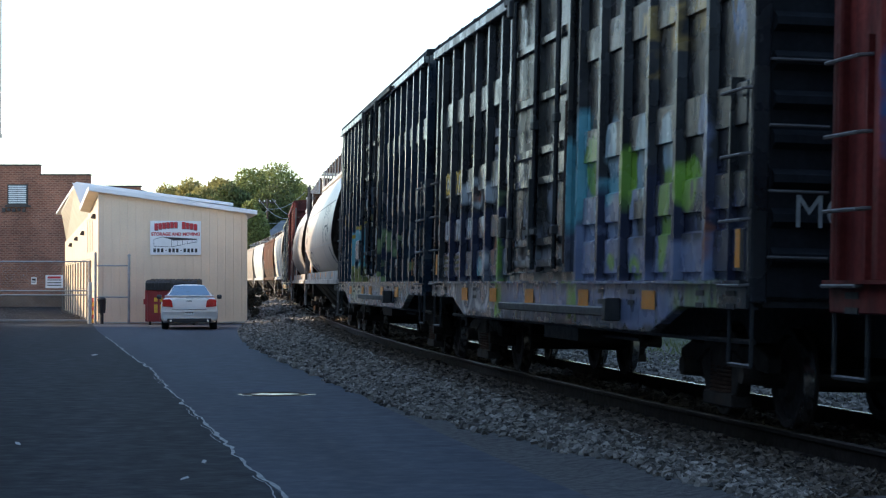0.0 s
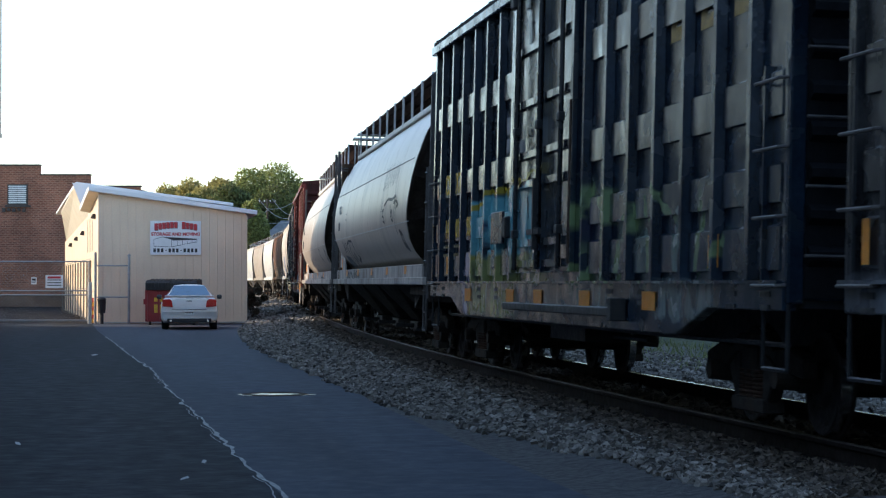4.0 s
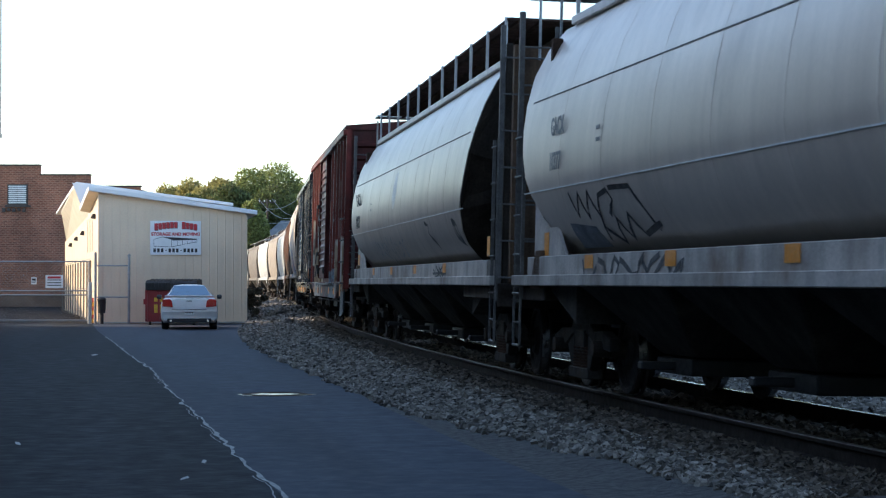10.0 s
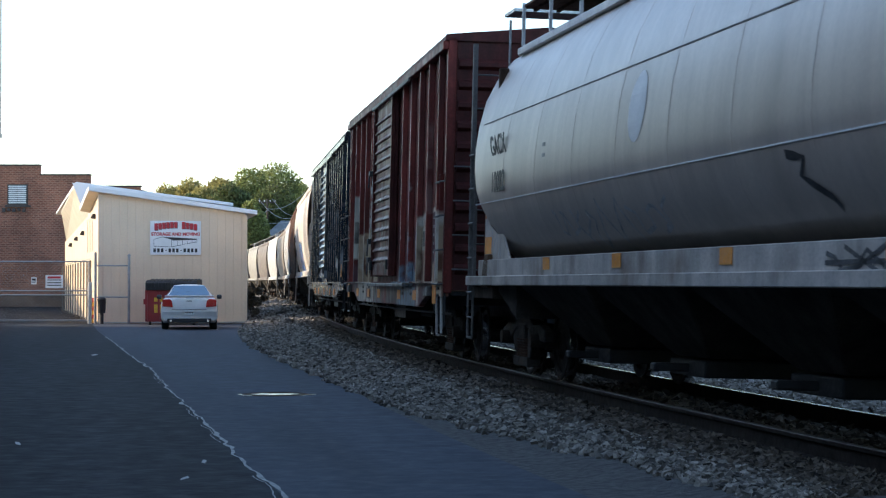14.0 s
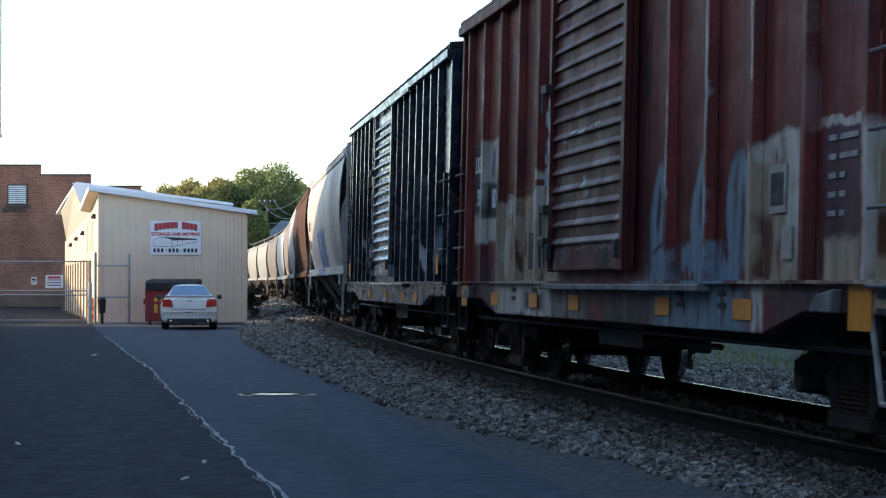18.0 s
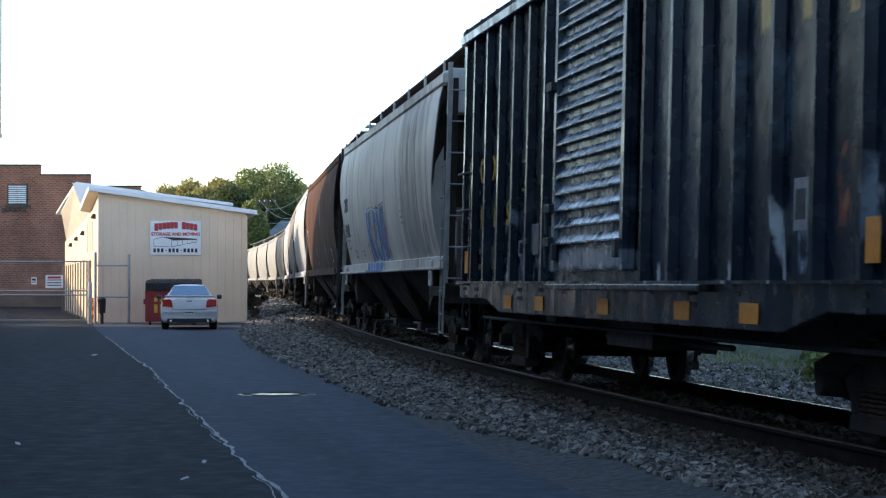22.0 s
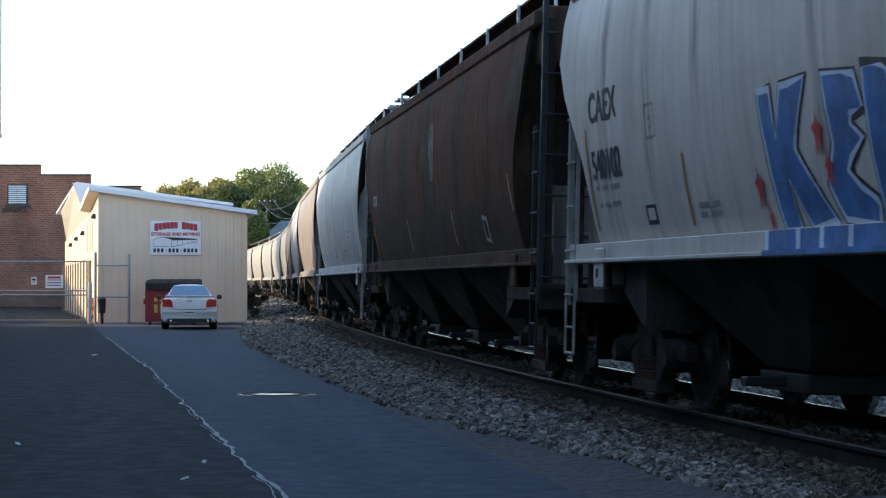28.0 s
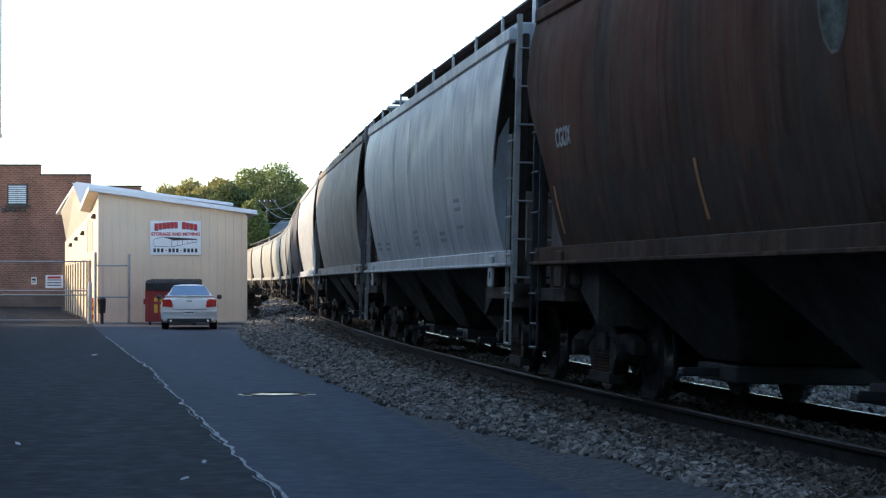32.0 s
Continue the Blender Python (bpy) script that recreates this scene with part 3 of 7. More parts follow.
    for x in xs_post:
        part("side_post", Form().prism([(x - 0.09, -y_sheet), (x - 0.05, -y_sheet - 0.085), (x + 0.05, -y_sheet - 0.085), (x + 0.09, -y_sheet)], z0 + 0.02, z1 - 0.10, "z"), paint, car, bevel=0.006)
        part("side_post", far_post, paint, car, m=Matrix.Translation((x, y_sheet, 0)))
    if style == "plug":
        # four rows of pressed panels between the posts
        ends = [(-half + 0.14, left[0]), (right[1], half - 0.14), (left[1], dx0), (dx1, right[0])]
        for a, b in list(zip(xs_post[:left[2] - 1], xs_post[1:left[2]])) + list(zip(xs_post[left[2]:-1], xs_post[left[2] + 1:])) + [e for e in ends if 0.45 < e[1] - e[0]]:
            for lo, hi in ((1.27, 1.62), (1.77, 2.07), (2.41, 2.76), (3.45, 3.80)):
                f = Form().loft([[(a + 0.11, -y_sheet, lo), (b - 0.11, -y_sheet, lo), (b - 0.11, -y_sheet, hi), (a + 0.11, -y_sheet, hi)],
                                 [(a + 0.12, -y_sheet - 0.038, lo + 0.008), (b - 0.12, -y_sheet - 0.038, lo + 0.008), (b - 0.12, -y_sheet - 0.038, hi - 0.022), (a + 0.12, -y_sheet - 0.038, hi - 0.022)]])
                part("panel", f, paint, car)
    # doors
    for sy in (-1, 1):
        yi, yo = sy * (y_sheet + 0.01), sy * (y_sheet + 0.085)
        d = part("door", Form().box(dx0, dx1, *sorted((yi, yo)), z0 + 0.12, z1 - 0.15), paint, car, bevel=0.012)
        if sy > 0:
            continue
        if style == "corrugated":
            n = 15
            gap = (z1 - z0 - 0.72) / n
            for k in range(n):
                z = z0 + 0.40 + k * gap
                part("door_rib", Form().prism([(yo, z), (yo - rib, z + 0.008), (yo - rib, z + 0.026), (yo, z + 0.03 + 1.3 * rib)], dx0 + 0.12, dx1 - 0.12, "x"), paint, d)
            part("lower_panel", Form().box(dx0 + 0.05, dx1 - 0.05, yo - 0.03, yo, z0 + 0.14, z0 + 0.36), paint, d)
            for x in (dx0 + 0.05, dx1 - 0.05):
                part("door_edge", Form().box(x - 0.06, x + 0.06, yo - 0.06, yo, z0 + 0.12, z1 - 0.16), paint, d)
            part("lock_rod", Form().rod((dx0 - 0.08, yo - 0.05, z0 + 0.1), (dx0 - 0.08, yo - 0.05, z1 - 0.2), 0.022, 6), paint, d)
            for z in (1.62, 1.98, 3.3):
                part("latch", Form().box(dx0 - 0.18, dx0 + 0.10, yo - 0.12, yo - 0.03, z - 0.05, z + 0.05).rod((dx0 - 0.15, yo - 0.10, z), (dx0 + 0.02, yo - 0.13, z - 0.28), 0.018, 6), black_iron, d, bevel=0.012)
            for x in (dx0 + 0.1, dx1 - 0.24):
                part("handle", Form().box(x, x + 0.14, yo - 0.10, yo - 0.04, 1.42, 1.60), black_iron, d, bevel=0.015)
        else:
            mid = dx0 + 0.52 * (dx1 - dx0)
            for a, b in ((dx0, mid - 0.02), (mid + 0.02, dx1)):
                for z in (1.36, 1.60, 2.28, 2.62, 3.22, 3.85):
                    part("door_bar", Form().box(a + 0.05, b - 0.05, yo - 0.05, yo, z, z + 0.08), paint, d)
                for x in (a + 0.03, b - 0.03):
                    part("door_edge", Form().box(x - 0.05, x + 0.05, yo - 0.055, yo, z0 + 0.12, z1 - 0.15), paint, d)
            for x in (dx0 + 0.42, mid, dx1 - 0.42):
                part("lock_rod", Form().rod((x, yo - 0.08, z0 + 0.15), (x, yo - 0.08, z1 - 0.15), 0.028, 8), trim_mat, d)
                for z in (1.75, 2.95):
                    part("rod_guide", Form().box(x - 0.07, x + 0.07, yo - 0.12, yo - 0.05, z - 0.05, z + 0.05), black_iron, d, bevel=0.01)
            part("lock_lever", Form().box(mid - 0.03, mid + 0.03, yo - 0.14, yo - 0.09, 1.55, 2.35).box(mid - 0.35, mid + 0.30, yo - 0.13, yo - 0.09, 1.72, 1.78), black_iron, d)
            part("rust_edge", Form().box(dx1 - 0.10, dx1 - 0.02, yo - 0.062, yo - 0.056, z0 + 0.2, 3.1), rust_iron, d)
            part("hinge_box", Form().box(dx0 - 0.28, dx0 - 0.10, -1.66, -1.58, 1.72, 1.98), black_iron, d, bevel=0.02)
        if style == "plug":
            part("door_ledge", Form().box(dx0 - 0.15, dx1 + 2.1, -1.66, -1.548, 0.86, 0.95), black_iron, car, "dark door guide below the sill", bevel=0.012)
            part("ledge_stop", Form().box(dx1 + 2.1, dx1 + 2.24, -1.70, -1.548, 0.82, 1.04), black_iron, car, bevel=0.012)
            part("upper_track", Form().box(dx0 - 0.25, dx1 + 2.1, -1.66, -1.605, z1 - 0.12, z1 - 0.03), black_iron, car, bevel=0.01)
            for x in (dx0 + 0.25, dx1 - 0.3):
                part("track_roller", Form().box(x - 0.10, x + 0.10, -1.70, -1.62, z1 - 0.32, z1 - 0.10), black_iron, car, bevel=0.02)
        else:
            part("door_track", Form().box(dx0 - 0.12, dx1 + 2.7, -1.66, -1.545, z0 - 0.07, z0 - 0.012), trim_mat, car, "lower door track", bevel=0.008)
            part("upper_track", Form().box(dx0 - 0.12, dx1 + 2.7, -1.64, -1.605, z1 - 0.20, z1 - 0.13), trim_mat, car, bevel=0.008)
    for sgn in (-1, 1):
        xa, xb = sorted((sgn * (half - 0.05), sgn * (half - 0.62)))
        lad = part("ladder", Form().box(xa, xa + 0.03, -1.535, -1.47, z0, 2.80).box(xb - 0.03, xb, -1.535, -1.47, z0, 2.80), paint, car)
        iron = Form().rod((xa, -1.60, 0), (xb, -1.60, 0), 0.014).rod((xa, -1.60, 0), (xa, -1.50, 0.01), 0.014).rod((xb, -1.60, 0), (xb, -1.50, 0.01), 0.014).mesh("grab_iron", dull_iron)
        for k in range(4):
            part("grab_iron", iron, dull_iron, lad, m=Matrix.Translation((0, 0, z0 - 0.02 + 0.50 * k)))
        part("step", Form().rod((xa, -1.5, z0), (xa, -1.5, 0.55), 0.018).rod((xb, -1.5, z0), (xb, -1.5, 0.55), 0.018).rod((xa, -1.5, 0.55), (xb, -1.5, 0.55), 0.018), black_iron, car)
        add_truck(car, sgn * tc, TRUCK_SMALL, turning)
    MOVERS.append((car, s_mid, tc))
    return car


def reflectors(car, xs, z, y, w=0.46, h=0.12):
    me = Form().box(-w / 2, w / 2, -0.004, 0.0, -h / 2, h / 2).mesh("reflector", orange)
    for x in xs:
        part("reflector", me, orange, car, "orange reflective square", Matrix.Translation((x, y, z)))


ROUND = ((1.12, 1.46), (1.24, 1.56), (1.38, 1.72), (1.50, 1.92), (1.59, 2.20), (1.61, 2.38), (1.60, 2.65), (1.565, 2.95), (1.50, 3.25), (1.39, 3.60), (1.23, 3.92), (1.02, 4.18), (0.70, 4.36), (0.36, 4.42))
CURVED = ((1.345, 1.56), (1.405, 1.75), (1.48, 2.05), (1.54, 2.40), (1.58, 2.75), (1.605, 3.10), (1.605, 3.50), (1.565, 3.92), (1.48, 4.28), (1.30, 4.38), (0.75, 4.50), (0.34, 4.54))


def end_reach(profile, z, cut):
    """How far a shell's end stands out (+) or is cut back (-) at a height, from its middle line."""
    if profile is ROUND:
        return -cut * max(0.0, (2.5 - z) / 0.95) + float(np.interp(z, (2.5, 3.5), (0.0, 0.48)))
    return float(np.interp(z, (2.1, 2.45, 2.75, 3.1, 3.5), (0.0, 0.10, 0.30, 0.66, 0.92)))


def covered_hopper(name, label, L, shell, profile=CURVED, sill_mat=None, end_mat=None, s_mid=0.0, turning=True, bays=3, ladder_mat=None, near=True, sill=(1.40, 1.58), front=1.4, rear=0.15, cut=0.0):
    car = thing(name, label, "covered hopper", "cars of the freight train")
    half = L / 2
    xr, xf = -half + rear, half - front
    th = (xf - xr) / 2
    xm = (xf + xr) / 2
    sill_mat, end_mat, ladder_mat = sill_mat or shell, end_mat or shell, ladder_mat or dull_iron
    ring = [(y, z) for y, z in profile] + [(-y, z) for y, z in reversed(profile)]
    nx = 24
    rings = []
    for k in range(nx + 1):
        x = xr + 2 * th * k / nx
        rings.append([(x + (end_reach(profile, z, cut) * (2 * k / nx - 1) if k in (0, nx) else 0), y, z) for y, z in ring])
    part("shell", Form().loft(rings), shell, car, smooth=True)
    # weld seams: vertical ones on the curved cars, long ones on the round cars
    if near:
        if profile is ROUND:
            for i, sm in ((4, white_iron), (8, silver_grime)):
                y, z = profile[i]
                part("seam", Form().box(xr + 0.02, xf - 0.02, -y - 0.007, -y + 0.01, z - 0.007, z + 0.007), sm, car)
            step = 1.7
        else:
            step = 2.0
        n = int(2 * th / step)
        for k in range(1, n):
            x = xr + 2 * th * k / n
            w = 0.02 if profile is ROUND else 0.035
            f = Form()
            pr = [p for p in profile if p[1] < (4.2 if profile is ROUND else 4.14)]
            f.loft([[(x - w, -y - 0.001, z) for y, z in pr], [(x, -y - (0.004 if profile is ROUND else 0.005), z) for y, z in pr], [(x + w, -y - 0.001, z) for y, z in pr]], closed=False)
            part("weld_seam", f, shell, car)
    # end slope sheets and end posts
    for sgn in (-1, 1):
        inset = front if sgn > 0 else rear
        th_e = half - inset
        e = Form()
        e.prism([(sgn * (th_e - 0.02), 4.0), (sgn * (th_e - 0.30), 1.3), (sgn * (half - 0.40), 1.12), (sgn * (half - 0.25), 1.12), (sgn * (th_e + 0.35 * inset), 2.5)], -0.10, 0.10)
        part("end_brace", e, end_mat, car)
        # flat sheet over the recessed end; the recess's shade is in its colour
        part("end_sheet", Form().loft([[(sgn * (th_e + 0.004 + end_reach(profile, z, cut)), y * 0.99, z) for y, z in ring], [(sgn * (th_e + 0.012 + end_reach(profile, z, cut)), y * 0.985, z) for y, z in ring]]), end_mat, car, "brown end sheet with the recess shade in its colour")
        if inset > 0.6 and (profile is CURVED or sgn > 0):
            for sy in (-1, 1):
                part("end_post", Form().box(*sorted((sgn * (half - 0.17), sgn * (half - 0.10))), *sorted((sy * 1.34, sy * 1.42)), 1.1, 4.2), end_mat, car, bevel=0.012)
                part("corner_plate", Form().prism([(sgn * (half - 0.95), 1.12), (sgn * (half - 0.2), 1.12), (sgn * (half - 0.2), 2.1), (sgn * (half - 0.62), 2.1)] if profile is CURVED else [(sgn * (half - 1.30), 1.2), (sgn * (half - 0.2), 1.2), (sgn * (half - 0.2), 4.2), (sgn * (half - 0.55), 4.2)], *sorted((sy * 1.26, sy * 1.30))), brown_end if profile is ROUND else taupe_end, car)
            part("end_bulkhead", Form().box(*sorted((sgn * (half - 0.34), sgn * (half - 0.30))), -1.30, 1.30, 1.13, 4.2 if profile is ROUND else 2.3), brown_end if profile is ROUND else taupe_end, car, "streaked steel bulkhead of the end platform")
        if profile is ROUND and sgn < 0:
            for sy in (-1, 1):
                part("corner_sheet", Form().prism([(-half + 0.86, sill[1] - 0.02), (-th_e + 1.5, sill[1] - 0.02), (-th_e + 0.45, 2.26), (-half + 0.86, 2.46)], *sorted((sy * 1.40, sy * 1.43))), sill_mat, car, "pale flat sheet below the rounded shell")
                part("corner_brace", Form().prism([(-half + 0.95, 1.12), (-half + 1.45, 1.12), (-half + 1.45, 1.55), (-half + 1.20, 1.55)], *sorted((sy * 1.44, sy * 1.50))), brown_end, car, bevel=0.01)
                part("end_post", Form().box(-half + 0.98, -half + 1.10, *sorted((sy * 1.20, sy * 1.32)), 1.1, 4.0), rust_iron, car, bevel=0.012)
        part("end_platform", Form().box(*sorted((sgn * (th_e - 0.6), sgn * half)), -1.46, 1.46, 0.98, 1.13).box(*sorted((sgn * (half - 0.08), sgn * half)), -1.48, 1.48, 0.88, 1.18), end_mat, car, bevel=0.012)
        if profile is CURVED:
            part("end_hood", Form().box(*sorted((sgn * (th_e - 0.02), sgn * (half - 0.45 if inset > 0.6 else half + 0.02))), -1.44, 1.44, 3.70, 4.38), shell, car, bevel=0.02)
        add_coupler(car, half, sgn)
        xa, xb = sorted((sgn * (half - 0.10), sgn * (half - 0.46)))
        ladder(car, xa, xb, -1.49, 1.0, 3.0, 0.46, ladder_mat, label="")
        l = part("end_ladder", Form().box(*sorted((sgn * (half - 0.13), sgn * (half - 0.05))), -1.50, -1.44, 0.95, 4.42).box(*sorted((sgn * (half - 0.06), sgn * (half - 0.02))), -0.82, -0.78, 1.15, 4.42), ladder_mat, car)
        rung = Form().rod((sgn * (half - 0.03), -1.47, 0), (sgn * (half - 0.03), -0.80, 0), 0.013).mesh("rung", ladder_mat)
        for k in range(7):
            part("rung", rung, ladder_mat, l, m=Matrix.Translation((0, 0, 1.25 + 0.46 * k)))
        part("stirrup", Form().rod((xa, -1.5, 1.0), (xa, -1.5, 0.45), 0.018).rod((xb, -1.5, 1.0), (xb, -1.5, 0.45), 0.018).rod((xa, -1.5, 0.45), (xb, -1.5, 0.45), 0.018).rod((xa, -1.5, 0.72), (xb, -1.5, 0.72), 0.014), ladder_mat, car)
        part("crossover_platform", Form().box(*sorted((sgn * (half - 0.62), sgn * (half + 0.06))), -1.05, 1.05, 4.82, 4.86), grit_chrome, car)
        for k, y in enumerate((-1.0, 1.0)):
            part("platform_post", Form().rod((sgn * (half - 0.1), y, 4.0), (sgn * (half - 0.1), y, 4.76), 0.02), grit_chrome, car)
    # side sills
    for sy in (-1, 1):
        e = 0.80 if profile is ROUND else 0.2
        part("side_sill", Form().box(-half + e, half - e, *sorted((sy * 1.36, sy * 1.50)), sill[0], sill[1]).box(-half + 0.2, half - 0.2, *sorted((sy * 1.36, sy * 1.56)), sill[0] - 0.02, sill[0] + (0.10 if profile is ROUND else 0.02)), sill_mat, car, bevel=0.008)
        for sgn in (-1, 1):
            if profile is ROUND:
                continue
            pad = part("jacking_pad", Form().box(*sorted((sgn * (half - 1.68), sgn * (half - 1.36))), *sorted((sy * 1.50, sy * 1.535)), sill[0] - 0.27, sill[1] - 0.05), sill_mat, car, bevel=0.03)
            part("pad_hole", Form().turned([(-0.003, 0), (-0.003, 0.05), (0.003, 0.05), (0.003, 0)], (sgn * (half - 1.50), sy * 1.537, sill[0] - 0.12), "y", 14), black_iron, pad)
            part("lug", Form().box(*sorted((sgn * (half - 2.02), sgn * (half - 1.68))), *sorted((sy * 1.36, sy * 1.44)), sill[0] - 0.27, sill[0] - 0.02), grime_and_shade, pad, bevel=0.06)
    part("centre_sill", Form().box(-half + 0.1, half - 0.1, -0.30, 0.30, 0.68, 1.0), black_iron, car)
    # discharge bays
    bl = 2 * (half - 2.75) / bays
    for k in range(bays):
        x = -(half - 2.75) + bl * (k + 0.5)
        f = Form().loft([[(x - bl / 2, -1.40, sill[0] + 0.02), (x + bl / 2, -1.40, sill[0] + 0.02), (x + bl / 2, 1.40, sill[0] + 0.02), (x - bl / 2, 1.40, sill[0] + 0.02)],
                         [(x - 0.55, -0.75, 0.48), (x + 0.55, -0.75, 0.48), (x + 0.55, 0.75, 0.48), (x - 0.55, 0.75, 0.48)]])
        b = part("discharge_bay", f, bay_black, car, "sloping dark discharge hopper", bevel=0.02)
        part("gate", Form().box(x - 0.6, x + 0.6, -0.8, 0.8, 0.30, 0.46).box(x - 0.08, x + 0.08, -1.15, 1.15, 0.34, 0.42), black_iron, b, bevel=0.015)
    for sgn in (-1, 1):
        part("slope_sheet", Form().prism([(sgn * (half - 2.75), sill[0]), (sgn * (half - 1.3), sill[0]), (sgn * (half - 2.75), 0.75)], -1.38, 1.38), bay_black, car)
    # roof walk on brackets, and the long hatch
    wz = 4.84 if profile is ROUND else 4.90
    part("hatch", Form().prism([(-0.36, 4.40), (0.36, 4.40), (0.32, 4.62), (-0.32, 4.62)], xr + 0.4, xf - 0.4, "x"), end_mat, car, "long roof hatch", bevel=0.01)
    if profile is ROUND:
        part("eave_rail", Form().box(xr + 0.05, xf - 0.05, -1.09, -1.02, 4.17, 4.27), white_iron, car, "pale square rail along the eave", bevel=0.012)
    else:
        part("eave_rail", Form().box(-half + 0.15, half - 0.35, -1.545, -1.43, 4.12, 4.32), shell, car, "rounded chord along the eave", bevel=0.035)
    if near:
        board = part("running_board", Form().box(xr - 0.05, xf + 0.05, -1.02, 1.02, wz - 0.03, wz), mesh_brown, car, "dark steel grating roof walk")
        for y in (-0.86, -0.55, 0.55):
            part("stringer", Form().box(xr, xf, y - 0.02, y + 0.02, wz - 0.07, wz - 0.03), rust_iron, board)
        iron_mat = white_iron if profile is ROUND else grit_chrome
        br = Form().box(-0.020, 0.020, -1.045, -1.005, 4.30, wz + 0.02).mesh("bracket", iron_mat)
        n = int(2 * th / (1.52 if profile is ROUND else 2.3))
        for k in range(n + 1):
            part("bracket", br, iron_mat, car, m=Matrix.Translation((xr + 0.1 + (2 * th - 0.2) * k / n, 0, 0)))
    else:
        part("running_board", Form().box(-half + 0.3, half - 0.3, -0.98, 0.98, wz - 0.08, wz), black_iron, car)
    tc = half - 1.85
    for sgn in (-1, 1):
        add_truck(car, sgn * tc, TRUCK_BIG, turning)
    MOVERS.append((car, s_mid, tc))
    return car


def half_width(profile, z):
    zs = [p[1] for p in profile]
    return float(np.interp(z, zs, [p[0] for p in profile]))


def sprayed(car, poly, material, profile, lift=0.006, name="graffiti", step=0.05):
    """Paint on the curved near side: the polygon of (x, z) is cut into level strips that follow the shell."""
    f = Form()
    zs = [p[1] for p in poly]
    z = min(zs)
    n = len(poly)

    def crossings(zz):
        out = []
        for i in range(n):
            (xa, za), (xb, zb) = poly[i], poly[(i + 1) % n]
            if (za <= zz) != (zb <= zz):
                out.append(xa + (xb - xa) * (zz - za) / (zb - za))
        return sorted(out)

    while z < max(zs):
        z2 = min(z + step, max(zs))
        mid = crossings((z + z2) / 2)
        lo, hi = crossings(z + 1e-5), crossings(z2 + 1e-5 if z2 < max(zs) else z2 - 1e-4)
        for i in range(0, len(mid) - 1, 2):
            a = (lo[i], lo[i + 1]) if len(lo) == len(mid) else (mid[i], mid[i + 1])
            b = (hi[i], hi[i + 1]) if len(hi) == len(mid) else (mid[i], mid[i + 1])
            ya, yb = -half_width(profile, z) - lift, -half_width(profile, z2) - lift
            f.add([(a[0], ya, z), (a[1], ya, z), (b[1], yb, z2), (b[0], yb, z2)], [(0, 1, 2, 3)])
        z = z2
    return part(name, f.welded(), material, car)


def swollen(poly, d):
    """The polygon pushed outwards by d."""
    area = sum(a[0] * b[1] - b[0] * a[1] for a, b in zip(poly, poly[1:] + poly[:1]))
    sg = 1 if area > 0 else -1
    out = []
    n = len(poly)
    for i in range(n):
        p, q, r = Vector(poly[i - 1]), Vector(poly[i]), Vector(poly[(i + 1) % n])
        e1, e2 = (q - p).normalized(), (r - q).normalized()
        nrm = Vector((e1.y + e2.y, -e1.x - e2.x)) * sg
        nrm = nrm.normalized() if nrm.length > 1e-6 else Vector((e1.y, -e1.x)) * sg
        out.append((q.x + nrm.x * d, q.y + nrm.y * d))
    return out


def ribbon(pts, width, reach, step=0.12):
    """A painted line of even width along points (x, z); reach gives y at a height."""
    fine = []
    for (xa, za), (xb, zb) in zip(pts[:-1], pts[1:]):
        n = max(1, int(math.hypot(xb - xa, zb - za) / step))
        fine += [Vector((xa + (xb - xa) * k / n, za + (zb - za) * k / n)) for k in range(n)]
    fine.append(Vector(pts[-1]))
    vs = []
    for k, c in enumerate(fine):
        d = fine[min(k + 1, len(fine) - 1)] - fine[max(k - 1, 0)]
        d = d.normalized() if d.length > 1e-6 else Vector((1, 0))
        q = Vector((-d.y, d.x)) * width / 2
        vs += [(e.x, reach(e.y), e.y) for e in (c - q, c + q)]
    return Form().add(vs, [(2 * k, 2 * k + 2, 2 * k + 3, 2 * k + 1) for k in range(len(fine) - 1)])


def stroke(car, pts, width, material, profile, lift=0.008, name="tag"):
    """A sprayed line along points (x, z) on the curved near side."""
    return part(name, ribbon(pts, width, lambda z: -half_width(profile, z) - lift), material, car)


SIDE = Matrix.Rotation(math.pi / 2, 4, "X")


def lettering(car, body, x, z, size, material, y, squeeze=0.8, tilt=0.0):
    return text_part("lettering", body, size, material, car, Matrix.Translation((x, y, z)) @ Matrix.Rotation(radians(tilt), 4, "X") @ SIDE, squeeze, 0.007)


# car paints
pale_iron = mat("pale grey ladder iron", (0.30, 0.27, 0.235), 0.6, var=0.25, scale=5)
night_blue = mat("faded navy car paint", (0.009, 0.014, 0.023), 0.30, var=0.35, scale=1.5, fine=25, streak=0.35, dirt=(0.035, 0.045, 0.058), dirt_amount=0.15, dirt_scale=1.1, wave=0.2, spec=0.42)
oxide = mat("oxide red car paint", (0.185, 0.032, 0.023), 0.6, var=0.3, scale=1.3, fine=25, streak=0.45, dirt=(0.050, 0.018, 0.015), dirt_amount=0.35, dirt_scale=1.1, spec=0.10)
black_end = mat("dull black end paint", (0.016, 0.017, 0.019), 0.8, var=0.3, scale=1.3, fine=25, streak=0.3, spec=0.15)
oxide_end = mat("dark oxide red end", (0.085, 0.020, 0.016), 0.6, var=0.3, scale=1.3, fine=25, streak=0.3, spec=0.25)
silver = mat("pale grey hopper paint", (0.60, 0.515, 0.43), 0.36, metal=0.12, wave=0.05, var=0.05, scale=0.8, fine=20, streak=0.08, bump=0.01, dirt=(0.33, 0.28, 0.24), dirt_amount=0.2, dirt_scale=0.6, rvar=0.02)
